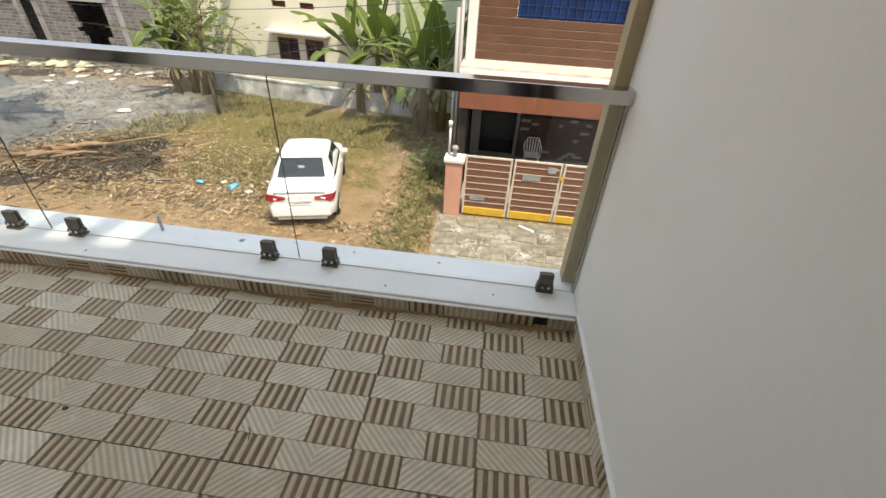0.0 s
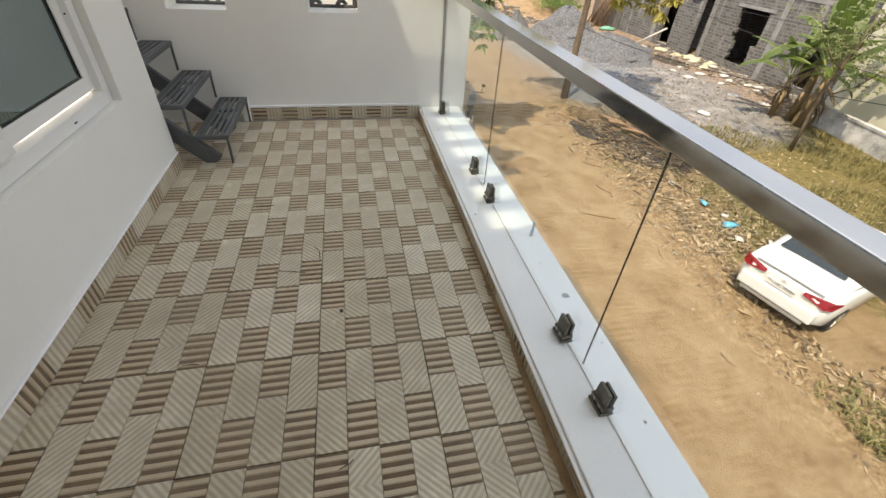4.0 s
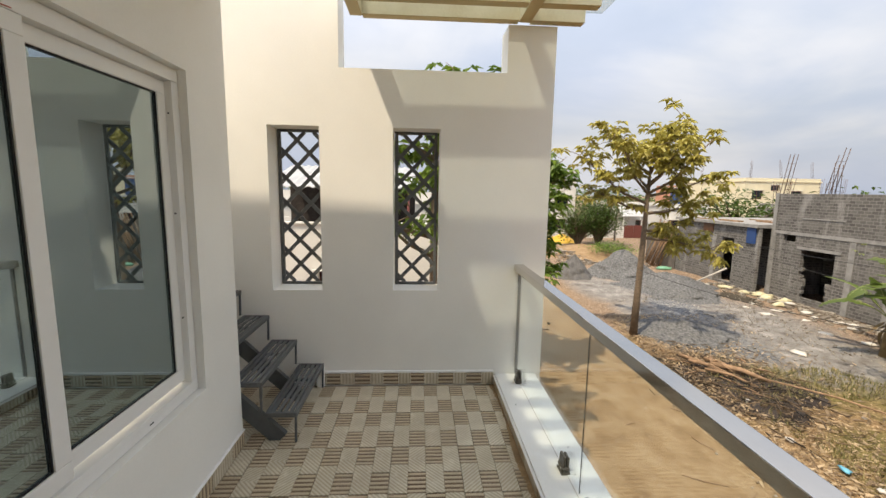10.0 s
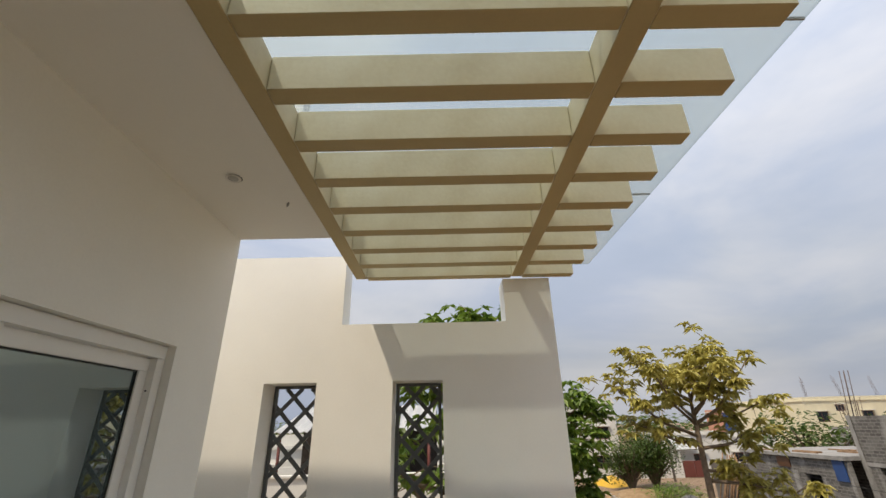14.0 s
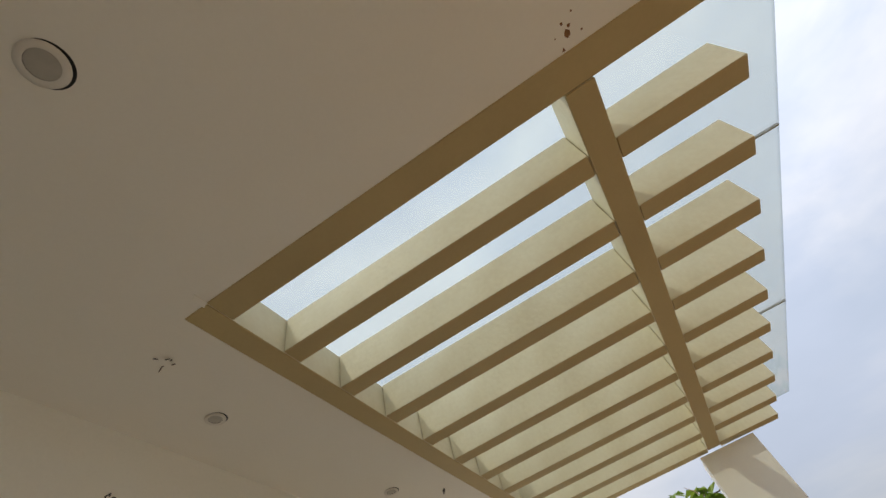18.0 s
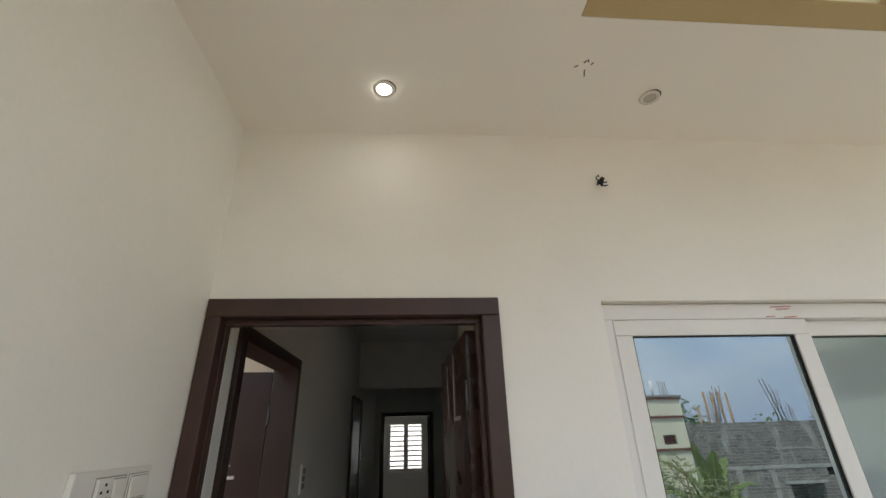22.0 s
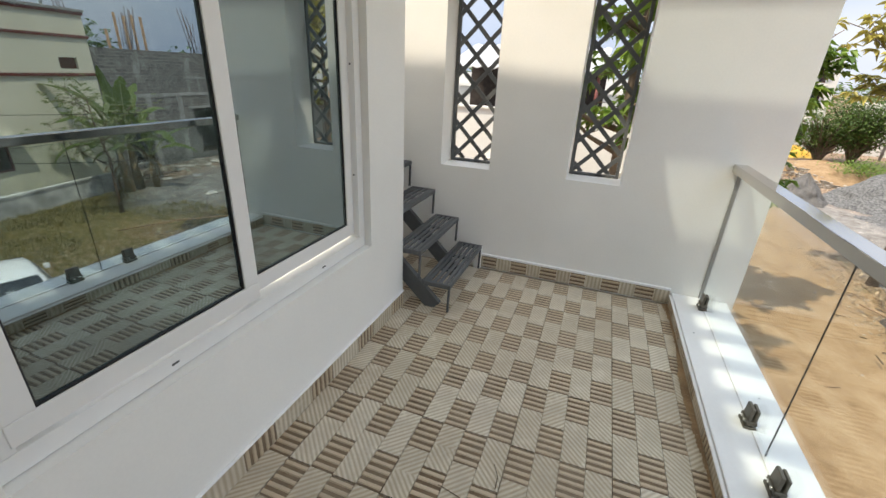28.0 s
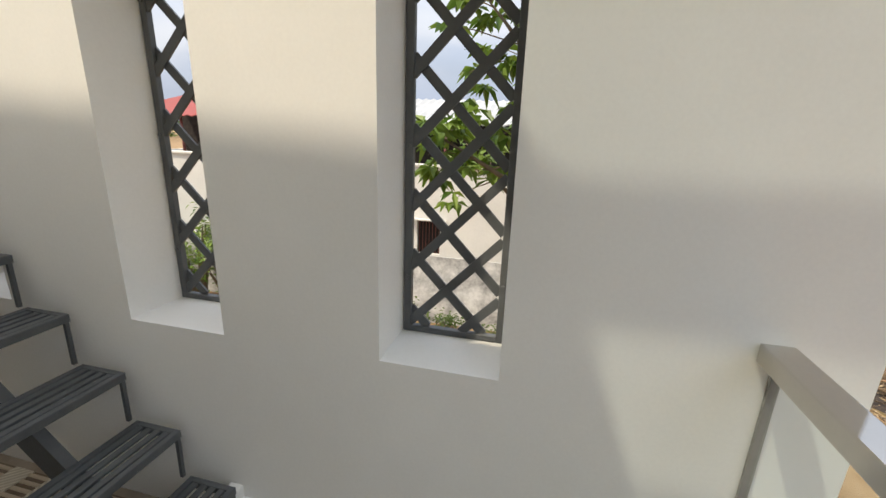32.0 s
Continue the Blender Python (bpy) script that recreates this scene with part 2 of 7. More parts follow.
UPVC = mat("white_upvc", (0.84, 0.83, 0.80), 0.32, var=0.03, scale=4, fine=40, bump=0.02)
RUBBER = mat("black_gasket", (0.015, 0.015, 0.015), 0.6, var=0.2)
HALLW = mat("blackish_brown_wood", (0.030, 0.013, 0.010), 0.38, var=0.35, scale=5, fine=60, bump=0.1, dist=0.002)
WOOD = mat("dark_brown_wood", (0.060, 0.029, 0.022), 0.40, var=0.35, scale=5, fine=60, bump=0.1, dist=0.002)
DOORW = mat("dark_door_veneer", (0.050, 0.022, 0.018), 0.28, var=0.3, scale=4, fine=60, bump=0.05)
SILVER = mat("silver_strip", (0.70, 0.70, 0.67), 0.35, 0.4, var=0.1)
PLASTIC = mat("white_plastic", (0.80, 0.79, 0.75), 0.3, var=0.04, scale=10)
GREYP = mat("grey_plastic", (0.30, 0.29, 0.27), 0.5, var=0.1, scale=20)
MARBLE = mat("white_marble", (0.62, 0.63, 0.62), 0.08, var=0.16, scale=2.2, fine=12, bump=0)
BLACKT = mat("black_granite", (0.02, 0.02, 0.022), 0.08, var=0.4, scale=8, bump=0)
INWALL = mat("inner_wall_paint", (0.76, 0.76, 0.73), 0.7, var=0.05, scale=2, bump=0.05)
PANE = glassy("balustrade_glass", (0.96, 0.985, 0.975), (1, 1, 1), 0.03)
REFLECT = glassy("reflective_glass", (0.20, 0.24, 0.25), (0.66, 0.77, 0.81), 0.42)
ROOFG = glassy("roof_glass", (0.84, 0.90, 0.91), (1, 1, 1), 0.03)


def dusty(m, share, tone):
    """A film of dust on a pane scatters part of the light that passes."""
    n, l = m.node_tree.nodes, m.node_tree.links
    out = n["Material Output"].inputs["Surface"]
    src = out.links[0].from_socket
    tl, ns, mr, mx = n.new("ShaderNodeBsdfTranslucent"), n.new("ShaderNodeTexNoise"), n.new("ShaderNodeMapRange"), n.new("ShaderNodeMixShader")
    tc = n.new("ShaderNodeTexCoord")
    tl.inputs["Color"].default_value = (*tone, 1)
    ns.inputs["Scale"].default_value, ns.inputs["Detail"].default_value = 3.0, 6
    mr.inputs["To Min"].default_value, mr.inputs["To Max"].default_value = share * 0.8, share * 1.2
    l.new(tc.outputs["Object"], ns.inputs["Vector"])
    l.new(ns.outputs["Fac"], mr.inputs["Value"])
    l.new(mr.outputs["Result"], mx.inputs["Fac"])
    l.new(src, mx.inputs[1])
    l.new(tl.outputs[0], mx.inputs[2])
    l.new(mx.outputs[0], out)


dusty(ROOFG, 0.34, (0.31, 0.335, 0.35))
REDMARK = mat("red_marker", (0.55, 0.07, 0.05), 0.7, var=0.4, scale=60)
RIMP = mat("rim_plastic", (0.74, 0.70, 0.64), 0.5, var=0.05, scale=20)
LENS = mat("frosted_lens", (0.46, 0.435, 0.39), 0.4, var=0.1, scale=30)
STAIN = mat("rust_bleed", (0.26, 0.12, 0.05), 0.8, var=0.3, scale=60)
LAMP = glow("lamp_glow", (1.0, 0.98, 0.92), 9.0)
DAY = glow("daylight_beyond", (0.92, 0.96, 1.0), 0.24)


# ---- helpers ----
def box(bm, x0, x1, y0, y1, z0, z1, mi=0):
    v = [bm.verts.new((x, y, z)) for x in (x0, x1) for y in (y0, y1) for z in (z0, z1)]
    fs = []
    for a in ((0, 1, 3, 2), (4, 6, 7, 5), (0, 4, 5, 1), (2, 3, 7, 6), (0, 2, 6, 4), (1, 5, 7, 3)):
        f = bm.faces.new([v[i] for i in a])
        f.material_index = mi
        fs.append(f)
    return v


def bar(bm, a, b, w, h, mi=0, up=(0, 0, 1)):
    """A square bar from a to b, w wide across and h deep along up."""
    a, b, up = Vector(a), Vector(b), Vector(up)
    d = (b - a).normalized()
    s = d.cross(up)
    s = s.normalized() if s.length > 1e-4 else Vector((1, 0, 0))
    u = s.cross(d).normalized()
    v = [bm.verts.new(p + s * (i * w / 2) + u * (j * h / 2)) for p in (a, b) for i in (-1, 1) for j in (-1, 1)]
    for q in ((0, 1, 3, 2), (4, 6, 7, 5), (0, 4, 5, 1), (2, 3, 7, 6), (0, 2, 6, 4), (1, 5, 7, 3)):
        bm.faces.new([v[i] for i in q]).material_index = mi


def tube(bm, pts, radii, seg=10, cap=True, mi=0):
    """A round tapering tube through pts."""
    rings = []
    for i, p in enumerate(pts):
        p = Vector(p)
        d = (Vector(pts[min(i + 1, len(pts) - 1)]) - Vector(pts[max(i - 1, 0)])).normalized()
        s = d.cross(Vector((0.31, 0.22, 0.93)))
        s = s.normalized() if s.length > 1e-4 else Vector((1, 0, 0))
        u = s.cross(d)
        r = radii[i] if isinstance(radii, (list, tuple)) else radii
        rings.append([bm.verts.new(p + r * (math.cos(k * math.tau / seg) * s + math.sin(k * math.tau / seg) * u)) for k in range(seg)])
    for q, w in zip(rings, rings[1:]):
        for k in range(seg):
            f = bm.faces.new((q[k], q[(k + 1) % seg], w[(k + 1) % seg], w[k]))
            f.smooth, f.material_index = True, mi
    if cap:
        bm.faces.new(rings[0][::-1]).material_index = mi
        bm.faces.new(rings[-1]).material_index = mi


def soften(bm, width, seg=2):
    bmesh.ops.bevel(bm, geom=list(bm.edges), offset=width, segments=seg, affect="EDGES", profile=0.6)


def mesh(bm, name, mats):
    bmesh.ops.recalc_face_normals(bm, faces=list(bm.faces))
    me = bpy.data.meshes.new(name)
    bm.to_mesh(me)
    bm.free()
    for m in (mats if isinstance(mats, (list, tuple)) else (mats,)):
        me.materials.append(m)
    return me


def part(name, bm, mats, parent, label=""):
    ob = new(name, mesh(bm, name, mats))
    ob.parent = parent
    return tagged(ob, label)


def thing(name, label, category, group="", kind="", bm=None, mats=None, at=None):
    ob = new(name, mesh(bm, name, mats) if bm else None)
    if at is not None:
        ob.matrix_world = at
    return tagged(ob, label, category, group, kind)


def boxes(*rows, bevel=0.0, seg=2):
    bm = bmesh.new()
    for r in rows:
        box(bm, *r)
    if bevel:
        soften(bm, bevel, seg)
    return bm


def structure(name, bm, mats, label, category):
    return thing(name, label, category, kind="structure", bm=bm, mats=mats)


# ---- plan ----
RX, BY, JX = 0.475, -0.287, -3.61      # right wall, back wall, lattice wall
CZ, GZ = 2.82, -4.4                    # ceiling, ground of the street
PIER = -2.81                           # end of the back wall
KY0, KY1, KZ = 1.420, 1.755, 0.083      # kerb under the balustrade
GLY = 1.597                            # glass line
J0, J1 = 0.785, 2.04                   # lattice openings, sill and head
JY = [(-1.29, -0.92), (-0.352, 0.03), (0.58, 0.942)]
WX0, WX1, WZ0, WZ1 = -2.42, -0.869, 0.56, 2.10   # window recess
DX0, DZ = -0.497, 2.112                # door frame, outer edge and head
BACK = -9.4

# floor slab and kerb
floor = structure("floor", boxes((-3.86, 0.70, -3.6, 1.735, -0.16, -0.012)), [GROUT], "balcony floor of beige and brown ribbed tiles", "floor")
kerb = structure("kerb", boxes((JX + 0.001, RX - 0.001, KY0, KY1, -0.30, KZ), bevel=0.006), [KERBP], "low white painted kerb under the glass balustrade", "kerb")
structure("fascia", boxes((-3.85, 0.70, 1.50, KY1 - 0.004, -0.55, -0.302)), [WHITE], "white painted edge of the balcony slab", "wall")

# back wall with the door and window openings
bm = boxes((PIER, WX0, BY - 0.2, BY, -0.012, CZ), (WX0, WX1, BY - 0.2, BY, -0.012, WZ0), (WX0, WX1, BY - 0.2, BY, WZ1, CZ),
           (WX1, DX0, BY - 0.2, BY, -0.012, CZ), (DX0, RX, BY - 0.2, BY, DZ, CZ))
structure("wall_back", bm, [WHITE], "white painted wall with a door and a sliding window", "wall")
structure("wall_side", boxes((RX, RX + 0.22, BY - 0.2, 1.735, GZ, CZ + 0.15)), [WHITE], "plain white painted side wall of the balcony", "wall")
structure("fin", boxes((0.425, 0.60, 1.655, 1.742, GZ, CZ + 0.15), bevel=0.003), [FINP], "olive painted upright fin at the wall's end", "wall")
structure("wall_alley", boxes((PIER, PIER + 0.2, -3.6, BY - 0.2, -0.012, CZ)), [WHITE], "white painted wall beside the metal stairs", "wall")
structure("wall_alley_end", boxes((-3.86, PIER, -3.75, -3.6, -0.012, 3.02)), [WHITE], "white wall closing the stair passage", "wall")

# lattice wall: strips between the openings
bm = bmesh.new()
T0, T1 = JX - 0.24, JX
ys = [-3.6] + [y for p in JY for y in p] + [1.80]
for i in range(0, len(ys) - 1):
    y0, y1 = ys[i], ys[i + 1]
    cuts = sorted({y0, y1, *[c for c in (0.183, 1.434) if y0 < c < y1]})
    for a, b in zip(cuts, cuts[1:]):
        mid = (a + b) / 2
        top = 3.02 if mid < 0.183 else 2.459 if mid < 1.434 else 2.80
        if i % 2:
            box(bm, T0, T1, a, b, GZ, J0)
            box(bm, T0, T1, a, b, J1, top)
        else:
            box(bm, T0, T1, a, b, GZ, top)
bmesh.ops.remove_doubles(bm, verts=list(bm.verts), dist=0.0005)
structure("wall_lattice", bm, [WHITE], "cream painted wall with tall narrow lattice openings", "wall")

# ceiling
structure("ceiling", boxes((PIER, RX, BY - 0.2, 0.27, CZ, CZ + 0.15), (-0.70, RX, 0.27, 2.0, CZ, CZ + 0.15)), [CEIL], "beige painted concrete ceiling slab", "ceiling")

# unseen wall, added and skewed to cast the shadow line on the lattice wall
bm = bmesh.new()
for v in box(bm, PIER, PIER + 0.12, -3.6, 0.05, CZ + 0.15, 3.89):
    v.co.x += 0.024 * (v.co.y + 1.4)
structure("wall_shadow_caster", bm, [WHITE], "unseen wall added on the slab to cast the lattice wall's shadow line", "wall")

# ---- pergola ----
pergola = thing("pergola", "cream and tan painted concrete pergola with cross slats", "pergola")
PZ0, PZ1 = CZ - 0.004, CZ + 0.15


def two_tone(rows, bevel=0.003):
    bm = boxes(*rows, bevel=bevel, seg=1)
    bm.normal_update()
    bmesh.ops.recalc_face_normals(bm, faces=list(bm.faces))
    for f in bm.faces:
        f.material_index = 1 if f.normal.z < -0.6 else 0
    return bm


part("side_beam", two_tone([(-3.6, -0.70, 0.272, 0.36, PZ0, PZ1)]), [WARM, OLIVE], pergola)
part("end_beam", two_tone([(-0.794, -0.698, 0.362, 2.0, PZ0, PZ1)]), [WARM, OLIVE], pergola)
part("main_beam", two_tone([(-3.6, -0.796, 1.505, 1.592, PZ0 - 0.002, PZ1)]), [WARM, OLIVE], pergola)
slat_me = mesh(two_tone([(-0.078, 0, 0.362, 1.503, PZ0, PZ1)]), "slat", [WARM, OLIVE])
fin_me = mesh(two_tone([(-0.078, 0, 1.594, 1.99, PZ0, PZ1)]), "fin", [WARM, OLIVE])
for i in range(10):
    for nm, me in (("slat", slat_me), ("outer_slat", fin_me)):
        ob = new(nm, me)
        ob.parent, ob.location = pergola, (-1.0 - 0.285 * i, 0, random.uniform(-0.001, 0.001))
roofglass = thing("roof_glass", "clear glass sheets lying on the pergola slats", "glass roof")
for a, b in ((-0.80, -1.46), (-1.466, -2.62), (-2.626, -3.78)):
    p = part("pane", boxes((b, a, 0.30, 2.20, PZ1 + 0.002, PZ1 + 0.012)), [ROOFG], roofglass)

for x in (-1.463, -2.623):
    part("pane_joint", boxes((x - 0.003, x + 0.003, 0.30, 2.20, PZ1 + 0.001, PZ1 + 0.0125)), [GREYP], roofglass, "grey joint between two roof panes")

# ---- balustrade ----
railing = thing("glass_balustrade", "frameless clear glass balustrade with a polished steel top rail", "balustrade")
for a, b in ((RX - 0.004, -0.866), (-0.870, -2.211), (-2.215, JX + 0.004)):
    p = part("glass_panel", boxes((b, a, GLY - 0.003, GLY + 0.003, KZ + 0.004, 0.957)), [PANE], railing)
    p.visible_shadow = False
for x in (-0.868, -2.213):
    part("panel_joint", boxes((x - 0.0014, x + 0.0016, GLY - 0.0024, GLY + 0.0024, KZ + 0.004, 0.955)), [RUBBER], railing, "dark joint between two panes")
part("top_rail", boxes((JX, RX, GLY - 0.05, GLY + 0.025, 0.955, 1.004), bevel=0.004, seg=2), [RAIL], railing, "polished steel top rail")
part("sealant_line", boxes((JX + 0.01, RX - 0.01, GLY - 0.012, GLY + 0.012, KZ, KZ + 0.005)), [PLASTIC], railing, "white sealant bead along the glass")
part("wall_channel", boxes((JX, JX + 0.010, GLY - 0.012, GLY + 0.010, KZ, 0.955)), [GREYP], railing)
part("wall_channel", boxes((RX - 0.012, RX, GLY - 0.02, GLY + 0.012, KZ, 0.955)), [STEEL], railing)
bm = bmesh.new()
box(bm, -0.040, 0.040, -0.026, 0.024, 0.0, 0.014)
for y0, y1, z1 in ((-0.018, -0.004, 0.100), (0.004, 0.016, 0.094)):
    for q in box(bm, -0.034, 0.034, y0, y1, 0.014, z1):
        if q.co.z > 0.05:
            q.co.x *= 0.9
            q.co.y += 0.003
box(bm, -0.038, 0.038, -0.0225, 0.020, 0.022, 0.040)
soften(bm, 0.0025, 1)
clip_me = mesh(bm, "clip", [BRONZE])
bm = bmesh.new()
tube(bm, [(0, -0.026, 0.031), (0, -0.020, 0.031)], 0.007, 10)
bolt_me = mesh(bm, "bolt", [STEEL])
for x in (-3.45, -2.39, -2.04, -1.01, -0.70, 0.335):
    c = new("clamp", clip_me)
    c.parent, c.location = railing, (x, GLY - 0.018, KZ)
    for dx in (-0.015, 0.015):
        b = new("bolt", bolt_me)
        b.parent, b.location = c, (dx, 0, 0)
pipe = bmesh.new()
tube(pipe, [(-1.67, 1.70, KZ - 0.02), (-1.672, 1.705, KZ + 0.085)], [0.008, 0.007], 10)
thing("conduit_stub", "short pale grey pipe stub standing on the kerb", "pipe", bm=pipe, mats=[mat("pipe_grey", (0.45, 0.50, 0.52), 0.5)])
bm = boxes((0.285, 0.345, KY0 - 0.018, KY0 + 0.01, 0.025, 0.068))
thing("drain_hole", "small dark square drain hole in the kerb", "drain", bm=bm, mats=[RUBBER])

SPECK = mat("cement_speck", (0.30, 0.31, 0.30), 0.9, var=0.3, scale=60)
r = random.Random(31)
for k, (x, y, s) in enumerate(((-1.22, 1.69, 0.022), (-0.62, 1.70, 0.008), (-0.18, 1.695, 0.009), (-1.9, 1.46, 0.006), (-0.4, 1.47, 0.007), (-2.6, 1.68, 0.008), (0.1, 1.50, 0.006), (-1.45, 1.66, 0.006), (-0.95, 1.72, 0.005), (-3.1, 1.48, 0.006))):
    bm = bmesh.new()
    v = [bm.verts.new((s * r.uniform(0.6, 1.2) * math.cos(q * 0.9), s * r.uniform(0.6, 1.2) * math.sin(q * 0.9), 0.0)) for q in range(7)]
    top = [bm.verts.new((p.co.x * 0.7, p.co.y * 0.7, 0.002)) for p in v]
    bm.faces.new(top)
    for q in range(7):
        bm.faces.new((v[q], v[(q + 1) % 7], top[(q + 1) % 7], top[q]))
    thing("cement_speck", "dried grey cement speck on the white kerb", "stain", "cement specks on the kerb", bm=bm, mats=[SPECK], at=pose(x, y, KZ + 0.0002))
TWIG = mat("dry_twig", (0.13, 0.09, 0.055), 0.9, var=0.4, scale=40)
for k, (x, y, ln) in enumerate(((-1.62, 0.56, 0.15), (-1.72, 0.62, 0.11), (-2.25, 0.25, 0.10), (-2.35, 0.9, 0.07), (-1.15, 0.2, 0.06), (-0.7, 0.75, 0.05))):
    a, c = r.uniform(0, 6.28), Vector((x, y, 0.004))
    bm = bmesh.new()
    tube(bm, [c, c + Vector((math.cos(a), math.sin(a), 0)) * ln * 0.5 + Vector((0, 0.012, 0.001)), c + Vector((math.cos(a), math.sin(a), 0)) * ln], [0.0018, 0.002, 0.0012], 5)
    thing("dry_twig", "thin dry twig lying on the tiled floor", "twig", "twigs on the floor", bm=bm, mats=[TWIG])
for k, (x, y) in enumerate(((-1.35, 0.72), (-2.05, 0.42), (-0.55, 0.3))):
    bm = bmesh.new()
    bmesh.ops.create_icosphere(bm, subdivisions=1, radius=0.009)
    for p in bm.verts:
        p.co.z = p.co.z * 0.5 + 0.003
        p.co.x *= r.uniform(0.7, 1.6)
    thing("dirt_crumb", "small dark crumb of dirt on the tiles", "dirt", "crumbs on the floor", bm=bm, mats=[TWIG], at=pose(x, y, 0))

# ---- lattices ----
def lattice(y0, y1):
    g = thing("lattice_grille", "dark grey metal lattice grille of crossed flat bars", "grille", "lattice grilles in the wall")
    x = T0 + 0.014
    y0, y1 = y0 + 0.004, y1 - 0.014
    part("frame", boxes((x - 0.012, x + 0.012, y0, y0 + 0.026, J0, J1), (x - 0.012, x + 0.012, y1 - 0.022, y1, J0, J1),
                        (x - 0.012, x + 0.012, y0 + 0.022, y1 - 0.022, J0, J0 + 0.022), (x - 0.012, x + 0.012, y0 + 0.022, y1 - 0.022, J1 - 0.022, J1), bevel=0.002, seg=1), [GUN], g)
    ya, yb, za, zb = y0 + 0.02, y1 - 0.02, J0 + 0.02, J1 - 0.02
    w, step, slope = yb - ya, 0.2, 1.04
    for s in (1, -1):
        k = -4
        while k < 12:
            z0 = za + k * step + (0.012 if s > 0 else 0.150)
            # line z = z0 + slope*(y-ya) or mirrored, clipped to the opening
            pts = []
            for d in (0.0, w):
                pts.append((ya + d if s > 0 else yb - d, z0 + slope * d))
            (p, q), (r, u) = pts
            if u > za and q < zb:
                if q < za:
                    f = (za - q) / (u - q)
                    p, q = p + (r - p) * f, za
                if u > zb:
                    f = (zb - q) / (u - q)
                    r, u = p + (r - p) * f, zb
                if abs(r - p) > 0.02:
                    bm = bmesh.new()
                    xo = x + 0.0045 * s
                    bar(bm, (xo, p, q), (xo, r, u), 0.030, 0.008, up=(1, 0, 0))
                    part("bar", bm, [GUN], g)
            k += 1
    for z in (J0 + 0.2, J1 - 0.2, (J0 + J1) / 2):
        for y in (y0, y1):
            bm = bmesh.new()
            tube(bm, [(x + 0.012, y + (0.011 if y == y0 else -0.011), z), (x + 0.018, y + (0.011 if y == y0 else -0.011), z)], 0.007, 8)
            part("screw", bm, [GUN], g)


for y0, y1 in JY:
    lattice(y0, y1)

# ---- metal stairs ----
stairs = thing("metal_staircase", "dark grey painted metal staircase with slotted treads beside the lattice wall", "staircase")
SX0, SX1, RUN, RISE, DEEP = -3.57, -2.82, 0.205, 0.198, 0.195


def tread(n):
    y1, z = 0.038 - RUN * (n - 1), RISE * n
    y0 = y1 - DEEP
    t = part("tread", boxes((SX0, SX1, y1 - 0.022, y1, z - 0.03, z), (SX0, SX1, y0, y0 + 0.022, z - 0.03, z), (SX1 - 0.022, SX1, y0 + 0.022, y1 - 0.022, z - 0.03, z),
                            (SX0, SX0 + 0.022, y0 + 0.022, y1 - 0.022, z - 0.03, z), bevel=0.002, seg=1), [GUN], stairs)
    for k in range(4):
        c = y0 + 0.022 + (k + 0.5) * (DEEP - 0.044) / 4
        part("slat", boxes((SX0 + 0.022, SX1 - 0.022, c - 0.0115, c + 0.0115, z - 0.012, z - 0.002), bevel=0.001, seg=1), [GUN], t)
    xm = (SX0 + SX1) / 2
    for x in (SX0 + 0.25, SX1 - 0.25):
        part("cross_bar", boxes((x - 0.012, x + 0.012, y0 + 0.01, y1 - 0.01, z - 0.027, z - 0.0125)), [GUN], t)
    # legs from the tread's front down to the tread below, and from its back edge to the stringer
    for x in (SX0 + 0.012, SX1 - 0.008):
        bm = bmesh.new()
        bar(bm, (x, y1 - 0.008, z - 0.028), (x, y1 - 0.012, z - RISE + 0.002), 0.013, 0.013, up=(0, 1, 0))
        part("leg", bm, [GUN], t)


for n in range(1, 9):
    tread(n)
for x in (-3.36, -2.865):
    bm = bmesh.new()
    bar(bm, (x, -0.075, 0.003), (x, -0.075 - RUN * 8.9, RISE * 8.9), 0.036, 0.10)
    part("stringer", bm, [GUN], stairs)
# mortar pad beside the first tread
pad = bmesh.new()
box(pad, JX, JX + 0.05, -0.02, 0.035, -0.008, RISE * 1 - 0.03)
soften(pad, 0.006, 2)
thing("mortar_pad", "white plastered stub supporting the lowest tread at the wall", "plaster", bm=pad, mats=[WHITE])

# ---- window ----
win = thing("window_1", "white sliding window with two reflective panes set in a recess", "window", kind="structure")
FY = BY - 0.038
fr = boxes((WX0 + 0.003, WX1 - 0.003, FY - 0.075, FY, WZ0 + 0.003, WZ0 + 0.06), (WX0 + 0.003, WX1 - 0.003, FY - 0.075, FY, WZ1 - 0.06, WZ1 - 0.003),
           (WX0 + 0.003, WX0 + 0.055, FY - 0.075, FY, WZ0 + 0.061, WZ1 - 0.061), (WX1 - 0.055, WX1 - 0.003, FY - 0.075, FY, WZ0 + 0.061, WZ1 - 0.061), bevel=0.003)
part("window_frame", fr, [UPVC], win)


